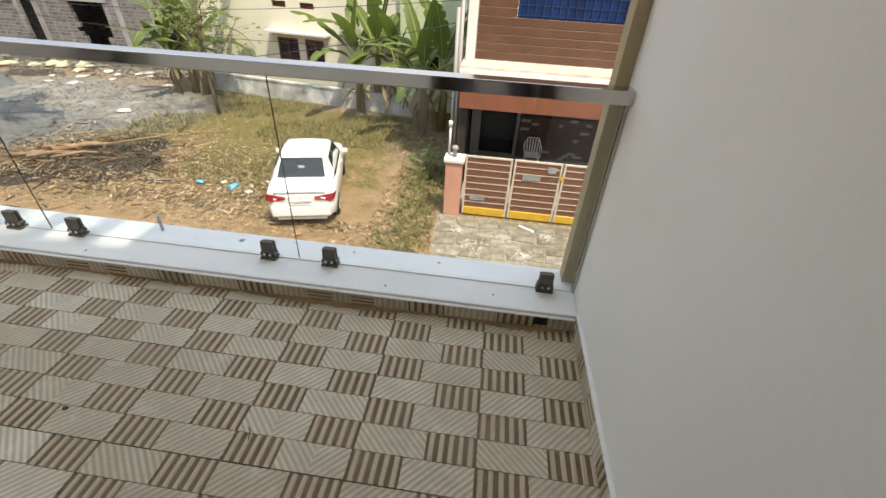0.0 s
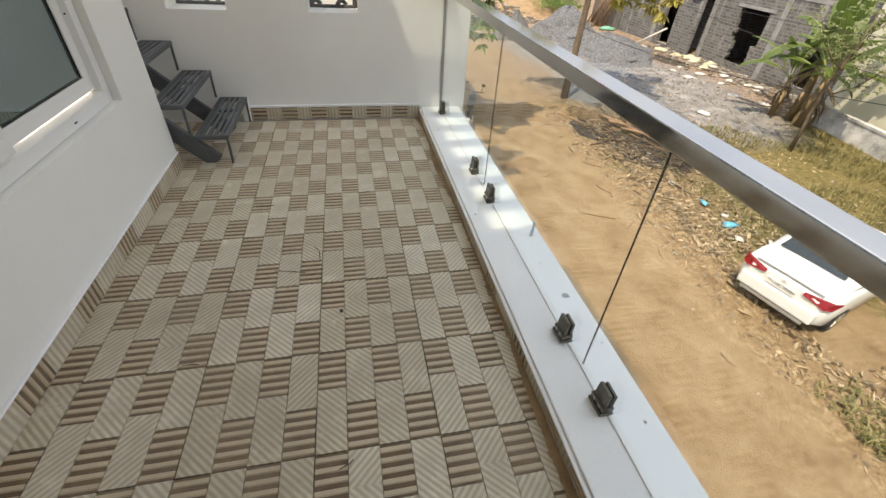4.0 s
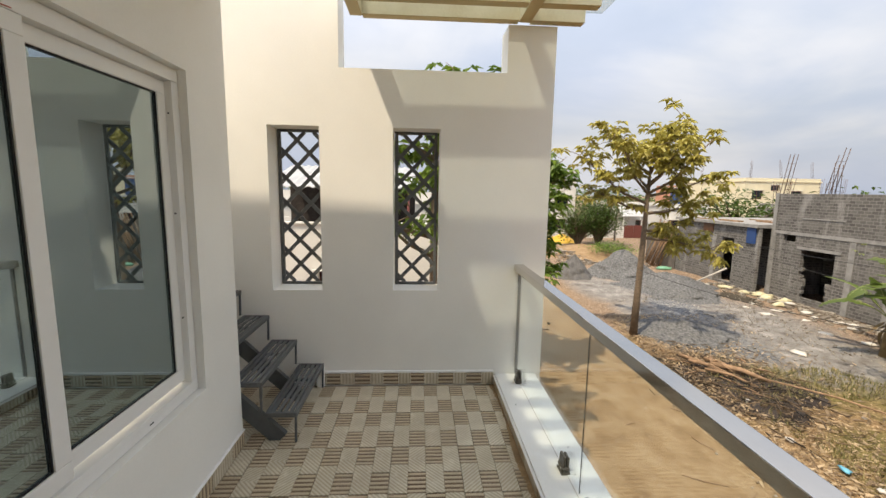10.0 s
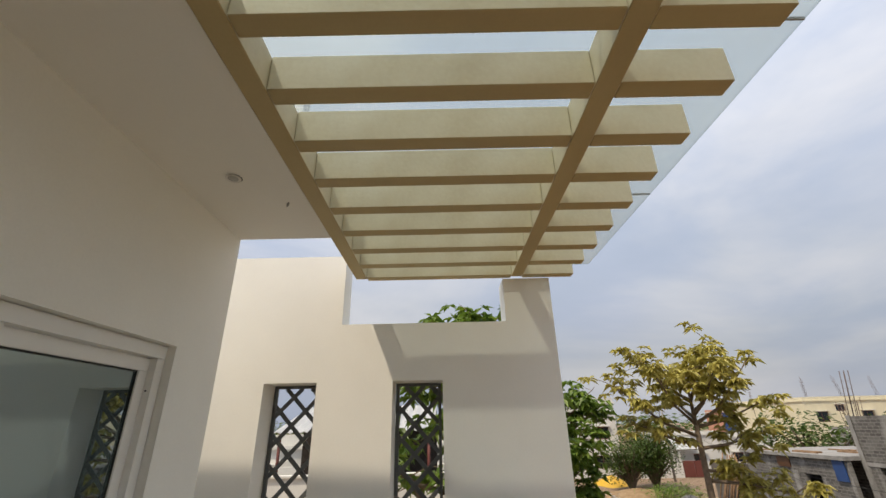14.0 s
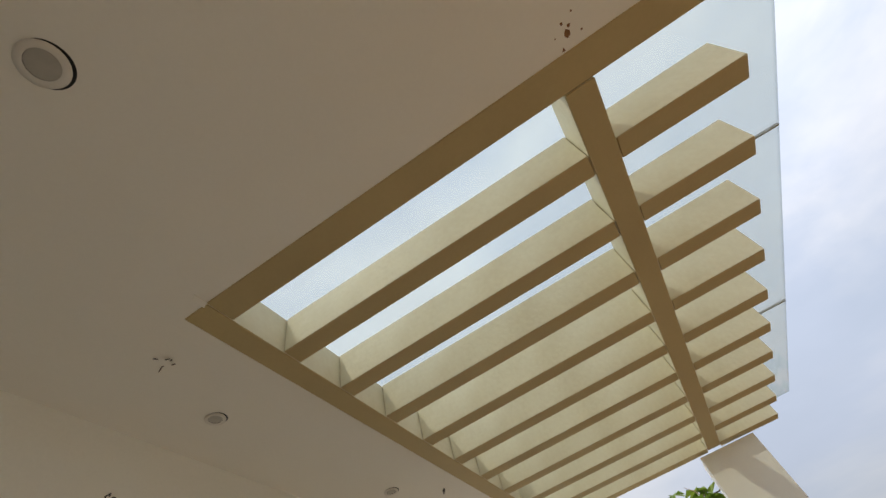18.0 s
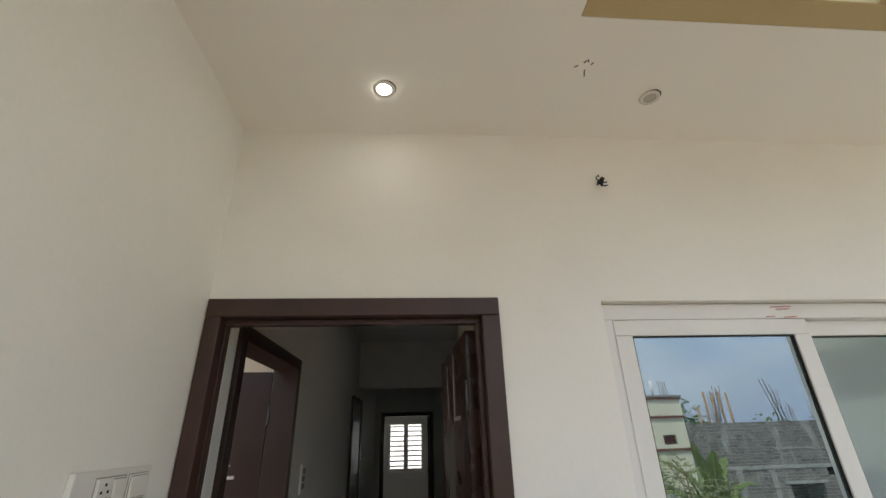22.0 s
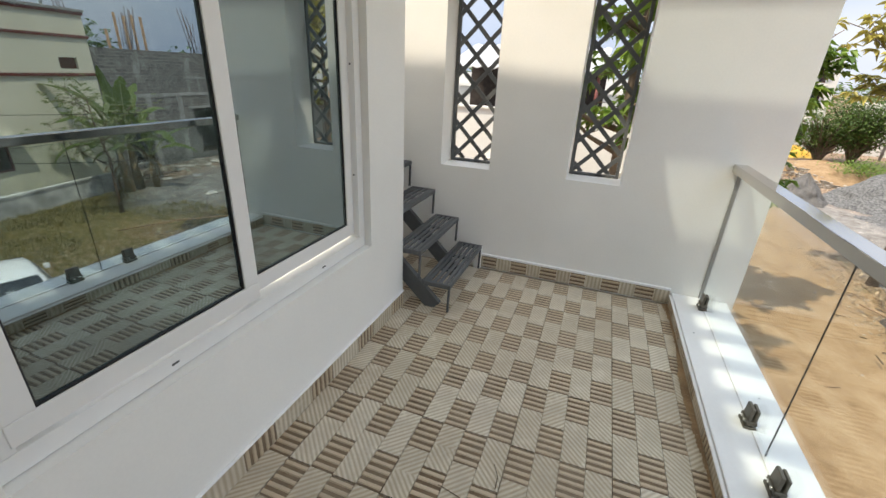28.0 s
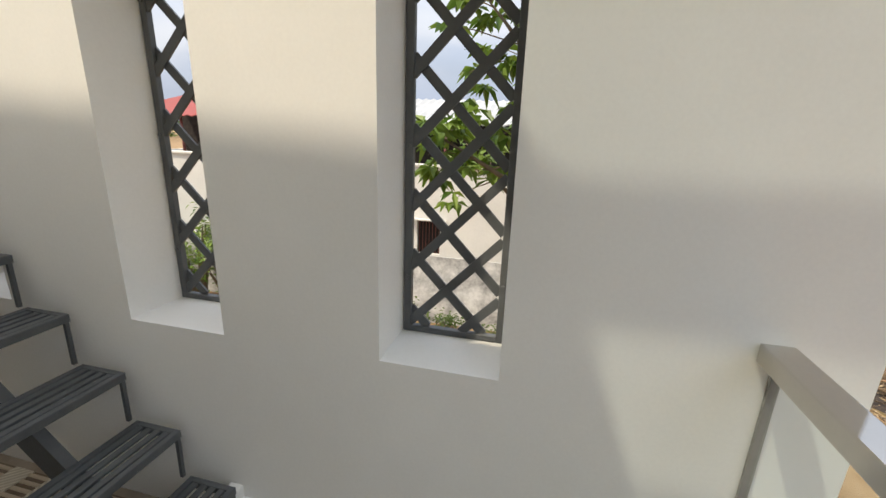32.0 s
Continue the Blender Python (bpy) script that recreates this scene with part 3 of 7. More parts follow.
def sash(x0, x1, z0, z1, y1, w=0.062):
    """A sliding sash: mitred profile, gasket and pane."""
    s = part("sash", boxes((x0, x1, y1 - 0.03, y1, z0, z0 + w), (x0, x1, y1 - 0.03, y1, z1 - w * 0.9, z1),
                           (x0, x0 + w, y1 - 0.03, y1, z0 + w + 0.0005, z1 - w * 0.9 - 0.0005), (x1 - w, x1, y1 - 0.03, y1, z0 + w + 0.0005, z1 - w * 0.9 - 0.0005), bevel=0.003), [UPVC], win)
    gx0, gx1, gz0, gz1 = x0 + w, x1 - w, z0 + w, z1 - w * 0.9
    part("gasket", boxes((gx0, gx1, y1 - 0.012, y1 - 0.006, gz0, gz0 + 0.005), (gx0, gx1, y1 - 0.012, y1 - 0.006, gz1 - 0.005, gz1),
                         (gx0, gx0 + 0.005, y1 - 0.012, y1 - 0.006, gz0 + 0.005, gz1 - 0.005), (gx1 - 0.005, gx1, y1 - 0.012, y1 - 0.006, gz0 + 0.005, gz1 - 0.005)), [RUBBER], s)
    part("pane", boxes((gx0 - 0.01, gx1 + 0.01, y1 - 0.019, y1 - 0.013, gz0 - 0.01, gz1 + 0.01)), [REFLECT], s)


sash(-1.655, -0.915, 0.637, 2.036, FY + 0.006)
sash(-2.372, -1.600, 0.637, 2.036, FY - 0.032)
for x in (-1.30, -2.05):
    part("weep_slot", boxes((x - 0.012, x + 0.012, FY, FY + 0.0015, WZ0 + 0.026, WZ0 + 0.032)), [RUBBER], win)
for z in (0.95, 1.45, 1.9):
    bm = bmesh.new()
    tube(bm, [(WX0 + 0.055, FY - 0.02, z), (WX0 + 0.058, FY - 0.02, z)], 0.004, 8)
    part("screw", bm, [RUBBER], win)
# red marker ticks and a rough plaster line above the window
ticks = thing("marker_ticks", "red marker ticks on the plaster above the window", "marking")
for a, b, z in ((-1.54, -1.62, 2.083), (-1.56, -1.61, 2.074), (-1.51, -1.545, 2.046), (-1.58, -1.63, 2.044)):
    bm = bmesh.new()
    bar(bm, (a, FY + 0.0015, z), (b, FY + 0.0015, z + 0.002), 0.0026, 0.002, up=(0, 1, 0))
    part("tick", bm, [REDMARK], ticks)
# room behind the panes
structure("wall_room", boxes((-2.6, -0.70, -3.4, -3.3, 0, CZ), (PIER + 0.2, PIER + 0.25, -3.3, BY - 0.2, 0, CZ), (-1.05, -0.95, -3.3, BY - 0.205, 0, CZ), (PIER + 0.2, -0.95, -3.3, BY - 0.205, -0.012, 0)), [INWALL], "plain walls of the unlit room behind the window", "wall")

# ---- door and hall ----
door = thing("door_1", "dark brown wooden door frame with its panel door standing open into the hall", "door", kind="structure")
dx0, dx1 = DX0, RX - 0.003
part("door_frame", boxes((dx0, dx0 + 0.062, BY - 0.07, BY + 0.012, 0.0, DZ - 0.062), (dx1 - 0.050, dx1, BY - 0.07, BY + 0.012, 0.0, DZ - 0.062), (dx0, dx1, BY - 0.07, BY + 0.012, DZ - 0.062, DZ - 0.0005), bevel=0.004), [WOOD], door)
part("frame_rebate", boxes((dx0 + 0.062, dx0 + 0.078, BY - 0.07, BY - 0.035, 0.0, DZ - 0.08), (dx1 - 0.055, dx1 - 0.050, BY - 0.07, BY - 0.035, 0.0, DZ - 0.08), (dx0 + 0.062, dx1 - 0.050, BY - 0.07, BY - 0.035, DZ - 0.08, DZ - 0.062), bevel=0.003), [WOOD], door)
part("threshold", boxes((dx0 + 0.062, dx1 - 0.062, BY - 0.2, BY + 0.01, -0.011, 0.012), bevel=0.003), [BLACKT], door, "black granite threshold")


def leaf(parent, name, width, height, m, strips, wood=None):
    """A flush door leaf hinged at its own origin, with inlaid silver strips."""
    d = part(name, boxes((0.0, width, -0.019, 0.019, 0.012, height), bevel=0.003), [wood or DOORW], parent)
    d.matrix_local = m
    for (xa, za, xb, zb) in strips:
        for s in (-1, 1):
            bm = bmesh.new()
            bar(bm, (xa * width, 0.0195 * s, za), (xb * width, 0.0195 * s, zb), 0.015, 0.003, up=(0, 1, 0))
            part("inlay_strip", bm, [SILVER], d, "thin silver inlay strip")
    for s in (-1, 1):
        bm = bmesh.new()
        tube(bm, [(width - 0.06, 0.019 * s, 1.0), (width - 0.06, 0.06 * s, 1.0), (width - 0.17, 0.062 * s, 1.0)], 0.009, 8)
        part("door_handle", bm, [SILVER], d, "silver lever handle")
    for z in (0.3, 1.05, 1.8):
        bm = bmesh.new()
        tube(bm, [(-0.006, 0.022, z - 0.05), (-0.006, 0.022, z + 0.05)], 0.007, 8)
        part("hinge", bm, [GUN], d)
    return d


STRIPS = [(0.30, 1.55, 0.62, 1.84), (0.26, 1.50, 0.60, 1.50), (0.26, 1.22, 0.60, 1.22), (0.26, 0.94, 0.60, 0.94), (0.26, 0.42, 0.60, 0.42), (0.30, 0.40, 0.62, 0.14), (0.84, 0.15, 0.84, 1.95)]
FRONT = [(0.43, 1.74, 0.43, 2.0), (0.69, 1.74, 0.69, 1.98), (0.24, 1.735, 0.45, 1.735), (0.24, 1.44, 0.45, 1.44), (0.20, 1.13, 0.45, 1.19), (0.24, 0.86, 0.45, 0.86), (0.24, 0.52, 0.45, 0.52)]
front = leaf(door, "door_leaf", 0.82, 2.03, pose(dx0 + 0.085, BY - 0.135, 0, 0, 0, -88), FRONT)
part("inlay_band", boxes((0.385, 0.60, -0.0205, 0.0205, 0.16, 1.71), bevel=0.001, seg=1), [mat("ribbed_grey_inlay", (0.15, 0.15, 0.135), 0.45, var=0.5, scale=30, fine=160, bump=0.3, dist=0.002)], front, "grey textured inlay band")

HX0, HX1 = -0.93, 0.47
HB = -7.55
structure("hall_floor", boxes((HX0, HX1, -3.35, BY - 0.2, -0.06, 0.0), (HX0 - 0.6, HX1 + 0.5, HB, -3.50, -0.06, 0.0), (HX0, HX1, BACK, HB, -0.06, 0.0)), [MARBLE], "polished white marble floor of the hall", "floor")
structure("hall_border", boxes((HX1 - 0.13, HX1, -3.35, BY - 0.21, 0.0, 0.004), (HX0, HX1, -3.50, -3.35, -0.06, 0.003), (HX0, HX1 - 0.13, -0.60, -0.50, 0.0, 0.004)), [BLACKT], "black granite border in the hall floor", "floor")
chk = structure("hall_check", boxes((HX0, HX1, -3.9, -3.89, -0.06, -0.001)), [MARBLE], "black and white checked floor further in", "floor")
k = 0
for i in range(4):
    for j in range(7):
        if (i + j) % 2:
            x, y = -0.93 + 0.35 * i, -4.2 - 0.46 * j
            part("tile", boxes((x, x + 0.349, y, y + 0.458, -0.001, 0.004)), [BLACKT], chk)
structure("hall_wall_east", boxes((HX1, HX1 + 0.12, -0.56, BY - 0.2, 0, CZ), (HX1, HX1 + 0.12, -3.35, -1.50, 0, CZ), (HX1, HX1 + 0.12, -1.50, -0.56, 2.10, CZ), (HX1, HX1 + 0.12, HB, -3.35, 0, CZ), (HX1 + 0.12, HX1 + 1.6, -2.4, -2.3, 0, CZ), (HX1 + 1.6, HX1 + 1.7, -2.4, -2.0, 0, CZ), (HX1 + 1.6, HX1 + 1.7, -0.8, BY, 0, CZ), (HX1 + 1.6, HX1 + 1.7, -2.0, -0.8, 0, 0.9), (HX1 + 1.6, HX1 + 1.7, -2.0, -0.8, 2.1, CZ)), [INWALL], "hall wall with a brown door in it", "wall")
structure("hall_wall_west", boxes((HX0 - 0.01, HX0, HB, BY - 0.205, 0, CZ)), [INWALL], "plain hall wall", "wall")
structure("hall_ceiling", boxes((HX0 - 0.01, HX1 + 1.7, BACK, BY - 0.2, CZ, CZ + 0.15), (HX0, HX1, -4.75, -4.6, 2.24, CZ)), [INWALL], "hall ceiling with a dropped beam", "ceiling")
FWX0, FWX1 = -0.50, 0.30
structure("hall_wall_end", boxes((HX0, -0.63, HB - 0.1, HB, 0, CZ), (0.36, HX1, HB - 0.1, HB, 0, CZ), (-0.63, 0.36, HB - 0.1, HB, 2.06, CZ),
                                 (HX0, FWX0, BACK - 0.1, BACK, 0, CZ), (FWX1, HX1, BACK - 0.1, BACK, 0, CZ), (FWX0, FWX1, BACK - 0.1, BACK, 0, 0.92), (FWX0, FWX1, BACK - 0.1, BACK, 1.92, CZ), (HX1, HX1 + 0.1, BACK, HB, 0, CZ), (HX0 - 0.1, HX0, BACK, HB, 0, CZ)), [INWALL], "end of the hall with a doorway and a window beyond", "wall")
d2 = thing("door_2", "dark brown door frame at the end of the hall", "door", kind="structure")
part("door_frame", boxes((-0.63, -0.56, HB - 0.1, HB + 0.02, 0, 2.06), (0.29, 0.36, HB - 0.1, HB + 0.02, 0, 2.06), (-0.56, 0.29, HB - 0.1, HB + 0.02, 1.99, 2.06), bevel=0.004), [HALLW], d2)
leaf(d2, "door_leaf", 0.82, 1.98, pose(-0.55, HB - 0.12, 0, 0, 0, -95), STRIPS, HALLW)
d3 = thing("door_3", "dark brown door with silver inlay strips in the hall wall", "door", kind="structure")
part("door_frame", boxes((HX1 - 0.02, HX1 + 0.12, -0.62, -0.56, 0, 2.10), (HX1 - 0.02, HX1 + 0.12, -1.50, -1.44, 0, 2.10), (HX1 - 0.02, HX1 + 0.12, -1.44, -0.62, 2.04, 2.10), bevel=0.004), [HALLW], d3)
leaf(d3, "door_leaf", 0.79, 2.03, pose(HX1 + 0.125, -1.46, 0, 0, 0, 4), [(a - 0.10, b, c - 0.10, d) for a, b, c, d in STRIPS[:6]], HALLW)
d4 = thing("door_4", "dark brown door frame on the hall wall further in", "door", kind="structure")
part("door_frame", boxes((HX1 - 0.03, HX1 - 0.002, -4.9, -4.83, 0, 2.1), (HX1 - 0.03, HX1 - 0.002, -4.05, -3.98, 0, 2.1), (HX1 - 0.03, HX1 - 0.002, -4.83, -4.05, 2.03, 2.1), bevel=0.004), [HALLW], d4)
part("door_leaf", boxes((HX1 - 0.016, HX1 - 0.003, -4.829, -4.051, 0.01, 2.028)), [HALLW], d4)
w2 = thing("window_2", "white barred window bright with daylight at the hall's end", "window", kind="structure")
part("window_frame", boxes((FWX0, FWX0 + 0.05, BACK - 0.07, BACK - 0.02, 0.92, 1.92), (FWX1 - 0.05, FWX1, BACK - 0.07, BACK - 0.02, 0.92, 1.92), (-0.15, -0.05, BACK - 0.07, BACK - 0.02, 0.97, 1.87), (FWX0 + 0.05, FWX1 - 0.05, BACK - 0.07, BACK - 0.02, 0.92, 0.97), (FWX0 + 0.05, FWX1 - 0.05, BACK - 0.07, BACK - 0.02, 1.87, 1.92), bevel=0.003), [UPVC], w2)
for i in range(9):
    z = 1.0 + i * 0.102
    part("bar", boxes((FWX0 + 0.05, FWX1 - 0.05, BACK - 0.085, BACK - 0.073, z, z + 0.034)), [UPVC], w2)
part("sill", boxes((FWX0 - 0.02, FWX1 + 0.02, BACK - 0.02, BACK + 0.03, 0.89, 0.92)), [UPVC], w2)
structure("backdrop", boxes((FWX0 - 0.6, FWX1 + 0.6, BACK - 0.62, BACK - 0.6, 0.2, 2.6)), [DAY], "bright day sky outside the far window", "backdrop")
for (y, z) in ((-1.85, 1.45), (-5.4, 1.45)):
    sw = thing("hall_switch", "white switch plate on the hall wall", "switch", "hall switches", bm=boxes((HX1 - 0.012, HX1, y - 0.045, y + 0.045, z - 0.08, z + 0.08), bevel=0.003), mats=[PLASTIC])
    for q in (-0.04, 0.0, 0.04):
        part("rocker", boxes((HX1 - 0.016, HX1 - 0.0115, y - 0.03, y + 0.03, z + q - 0.016, z + q + 0.016), bevel=0.0015, seg=1), [GREYP], sw)

# ---- fittings on the balcony ----
sb = thing("switchboard", "white switchboard with a socket and two rocker switches", "switch")
y0, y1, z0, z1 = -0.145, 0.125, 1.545, 1.632
part("plate", boxes((RX - 0.014, RX, y0, y1, z0, z1), bevel=0.004), [PLASTIC], sb)
zc = (z0 + z1) / 2
# grey backing pieces paint the shadow outlines of modules and rockers
for a, b in ((-0.040, 0.058), (-0.126, -0.054)):
    part("module_shadow", boxes((RX - 0.0148, RX - 0.0138, a - 0.0025, b + 0.0025, z0 + 0.0145, z1 - 0.0145)), [GREYP], sb, "grey strip painted as the shadow outline round the module")
    part("module_frame", boxes((RX - 0.0165, RX - 0.0135, a, b, z0 + 0.017, z1 - 0.017), bevel=0.001, seg=1), [PLASTIC], sb)
for a, b in ((-0.037, 0.003), (-0.122, -0.058)):
    part("rocker_shadow", boxes((RX - 0.0172, RX - 0.0164, a - 0.002, b + 0.002, z0 + 0.0195, z1 - 0.0195)), [GREYP], sb)
    bm = boxes((RX - 0.0225, RX - 0.0165, a, b, z0 + 0.0215, z1 - 0.0215), bevel=0.0015, seg=1)
    for v in bm.verts:
        if v.co.x < RX - 0.018 and v.co.z > zc:
            v.co.x += 0.0035
    part("rocker", bm, [PLASTIC], sb)
so = part("socket", boxes((RX - 0.0190, RX - 0.0164, 0.006, 0.055, z0 + 0.0195, z1 - 0.0195), bevel=0.001, seg=1), [PLASTIC], sb)
for dy, dz in ((0, 0.014), (0.011, 0.0), (-0.011, 0.0), (0.011, -0.014), (-0.011, -0.014)):
    bm = bmesh.new()
    tube(bm, [(RX - 0.0200, 0.031 + dy, zc + dz), (RX - 0.0189, 0.031 + dy, zc + dz)], 0.0034, 8)
    part("socket_hole", bm, [RUBBER], so)


def disc(r0, r1, z0, z1, seg=28, dome=0.0):
    bm = bmesh.new()
    rows = [(r0, z0), (r0 * 0.98, z0 - 0.004), (r1, z1)] if not dome else [(r0, z0), (r0 * 0.8, z0 - dome * 0.6), (r0 * 0.4, z0 - dome), (0.002, z0 - dome * 1.1)]
    rings = [[bm.verts.new((r * math.cos(k * math.tau / seg), r * math.sin(k * math.tau / seg), z)) for k in range(seg)] for r, z in rows]
    for a, b in zip(rings, rings[1:]):
        for k in range(seg):
            bm.faces.new((a[k], a[(k + 1) % seg], b[(k + 1) % seg], b[k])).smooth = True
    if dome:
        bm.faces.new(rings[-1])
    return bm


for (x, y, r, lit) in ((-0.099, 0.63, 0.046, False), (-0.095, -0.045, 0.040, True), (-1.086, -0.041, 0.036, False), (-2.117, -0.008, 0.036, False)):
    d = thing("downlight", "round recessed ceiling downlight, " + ("switched on" if lit else "switched off with a grey lens"), "downlight", "ceiling downlights")
    d.location = (x, y, CZ)
    # black disc, offset to paint the shade in the gap beside the rim
    gap = bmesh.new()
    bmesh.ops.create_circle(gap, cap_ends=True, radius=r * (1.03 if y > 0.3 else 0.99), segments=28)
    g = part("gap_shade", gap, [RUBBER], d, "black disc for the shaded gap at the edge of the ceiling hole")
    g.location = (-0.0035, 0.003, -0.0006)
    part("rim", disc(r, r * 0.66, -0.003, -0.0055), [RIMP], d)
    part("lens", disc(r * 0.66, 0, -0.0040, 0, dome=0.002), [LAMP if lit else LENS], d)
# rust stains bled through the paint beside the pergola beam, and a lip of plaster at its corner
for k, (x, y, s_) in enumerate(((-0.66, 1.565, 0.010), (-0.645, 1.575, 0.006), (-0.69, 1.545, 0.005), (-0.672, 1.600, 0.004), (-0.632, 1.560, 0.005), (-0.705, 1.575, 0.004), (-0.62, 1.59, 0.003), (-0.655, 1.535, 0.003))):
    q = random.Random(k)
    bm = bmesh.new()
    bm.faces.new([bm.verts.new((s_ * q.uniform(0.5, 1.3) * math.cos(-j), s_ * q.uniform(0.5, 1.3) * math.sin(-j), 0)) for j in range(6)])
    thing("rust_stain", "small rust brown stain on the painted ceiling", "stain", "rust stains on the ceiling", bm=bm, mats=[STAIN], at=pose(x, y, CZ - 0.0006))
bm = boxes((-0.012, 0.030, -0.010, 0.012, -0.006, 0.0), bevel=0.002, seg=1)
for v in bm.verts:
    v.co.x += 0.5 * v.co.y
thing("plaster_lip", "loose lip of white plaster at the pergola's corner", "plaster", bm=bm, mats=[CEIL], at=pose(-0.690, 0.355, CZ))
lp = new("downlight_light", bpy.data.lights.new("downlight_light", "POINT"))
lp.data.energy, lp.data.shadow_soft_size, lp.location = 0.003, 0.03, (-0.095, -0.045, CZ - 0.05)
# small hook, cut wires in the ceiling and a cable stub on the wall
bm = bmesh.new()
tube(bm, [(0, 0, 0), (0, 0, -0.012), (0.012, 0, -0.028), (0.02, 0.004, -0.016)], 0.0045, 8)
hk = thing("ceiling_hook", "small grey metal hook in the ceiling", "hook", bm=bm, mats=[GREYP], at=pose(-2.36, 0.165, CZ))
bm = bmesh.new()
for k in range(5):
    a = random.uniform(0, 6.28)
    p = Vector((0.028 * math.cos(a), 0.02 * math.sin(a), 0))
    tube(bm, [p, p + Vector((0.006, 0.004, -0.008)), p + Vector((random.uniform(-.02, .02), random.uniform(-.02, .02), -0.012))], 0.0018, 6)
thing("cut_wires", "short brown wire ends sticking out of the ceiling", "wire", bm=bm, mats=[WOOD], at=pose(-0.78, 0.09, CZ))
bm = bmesh.new()
for k in range(7):
    r = random.Random(k)
    pts = [Vector((0, -0.004, 0))]
    for q in range(4):
        pts.append(pts[-1] + Vector((r.uniform(-0.014, 0.02), r.uniform(0.004, 0.016), r.uniform(-0.022, 0.014))))
    tube(bm, pts, 0.0035, 6)
tube(bm, [(-0.012, -0.004, 0.012), (-0.016, 0.02, 0.018)], 0.012, 10)
thing("cable_stub", "bundle of black electric cable ends on the wall above the door", "cable", bm=bm, mats=[RUBBER], at=pose(-0.954, BY, 2.596) @ Matrix.Scale(0.72, 4))

# ---- outdoor materials ----
def ground_material():
    """Sandy road, dry grass and leaf litter, grey quarry dust: soil that changes over the plan."""
    m = bpy.data.materials.new("soil")
    m.use_nodes = True
    n, l = m.node_tree.nodes, m.node_tree.links
    b = n["Principled BSDF"]
    b.inputs["Roughness"].default_value = 0.95
    b.inputs["Specular IOR Level"].default_value = 0.15
    tc, sep = n.new("ShaderNodeTexCoord"), n.new("ShaderNodeSeparateXYZ")
    l.new(tc.outputs["Object"], sep.inputs[0])

    def noise_tex(scale, detail=6, rough=0.6):
        t = n.new("ShaderNodeTexNoise")
        t.inputs["Scale"].default_value, t.inputs["Detail"].default_value, t.inputs["Roughness"].default_value = scale, detail, rough
        l.new(tc.outputs["Object"], t.inputs["Vector"])
        return t.outputs["Fac"]

    def math_node(op, a, c, d=None):
        q = n.new("ShaderNodeMath")
        q.operation = op
        for i, v in enumerate((a, c, d)):
            if v is None:
                continue
            if isinstance(v, (int, float)):
                q.inputs[i].default_value = v
            else:
                l.new(v, q.inputs[i])
        return q.outputs[0]

    def step(v, lo, hi):
        q = n.new("ShaderNodeMapRange")
        q.interpolation_type = "SMOOTHSTEP"
        q.inputs["From Min"].default_value, q.inputs["From Max"].default_value = lo, hi
        l.new(v, q.inputs["Value"])
        return q.outputs["Result"]

    def ramp(v, stops):
        q = n.new("ShaderNodeValToRGB")
        e = q.color_ramp.elements
        while len(e) < len(stops):
            e.new(0.5)
        for k, (p, c) in enumerate(stops):
            e[k].position, e[k].color = p, (*c, 1)
        l.new(v, q.inputs["Fac"])
        return q.outputs["Color"]

    def mix(f, a, c):
        q = n.new("ShaderNodeMix")
        q.data_type = "RGBA"
        l.new(f, q.inputs["Factor"])
        l.new(a, q.inputs[6])
        l.new(c, q.inputs[7])
        return q.outputs[2]

    x, y = sep.outputs["X"], sep.outputs["Y"]
    n1, n2, n3, n4 = noise_tex(0.35), noise_tex(1.4), noise_tex(7, 8, 0.72), noise_tex(26, 5, 0.75)
    fine = math_node("MULTIPLY_ADD", n4, 0.5, math_node("MULTIPLY", n3, 0.5))
    vor = n.new("ShaderNodeTexVoronoi")
    vor.inputs["Scale"].default_value = 14
    l.new(tc.outputs["Object"], vor.inputs["Vector"])

    def patch(cx, cy, rx, ry, soft=0.5):
        """1 within an uneven ellipse, 0 outside."""
        u = math_node("MULTIPLY", math_node("SUBTRACT", x, cx), 1 / rx)
        v = math_node("MULTIPLY", math_node("SUBTRACT", y, cy), 1 / ry)
        d = math_node("ADD", math_node("MULTIPLY", u, u), math_node("MULTIPLY", v, v))
        d = math_node("ADD", d, math_node("MULTIPLY", math_node("SUBTRACT", n2, 0.5), 1.6))
        d = math_node("ADD", d, math_node("MULTIPLY", math_node("SUBTRACT", n3, 0.5), 1.2))
        return step(math_node("SUBTRACT", 1.0, d), -soft, soft)

    both = lambda a, c: math_node("MAXIMUM", a, c)
    road = ramp(math_node("MULTIPLY_ADD", n4, 0.25, math_node("MULTIPLY_ADD", n3, 0.3, math_node("MULTIPLY", n2, 0.45))), [(0.36, (0.165, 0.101, 0.053)), (0.46, (0.245, 0.162, 0.089)), (0.54, (0.295, 0.205, 0.119)), (0.66, (0.370, 0.280, 0.181))])
    litter = ramp(fine, [(0.38, (0.06, 0.038, 0.022)), (0.46, (0.175, 0.11, 0.058)), (0.52, (0.29, 0.195, 0.105)), (0.62, (0.47, 0.36, 0.22))])
    grass = ramp(fine, [(0.38, (0.045, 0.045, 0.015)), (0.48, (0.125, 0.105, 0.038)), (0.55, (0.205, 0.16, 0.068)), (0.64, (0.34, 0.26, 0.13))])
    dust = ramp(math_node("MULTIPLY_ADD", n3, 0.35, math_node("MULTIPLY", n2, 0.65)), [(0.38, (0.117, 0.106, 0.097)), (0.45, (0.181, 0.165, 0.150)), (0.51, (0.215, 0.208, 0.197)), (0.57, (0.259, 0.243, 0.224)), (0.66, (0.382, 0.368, 0.351))])
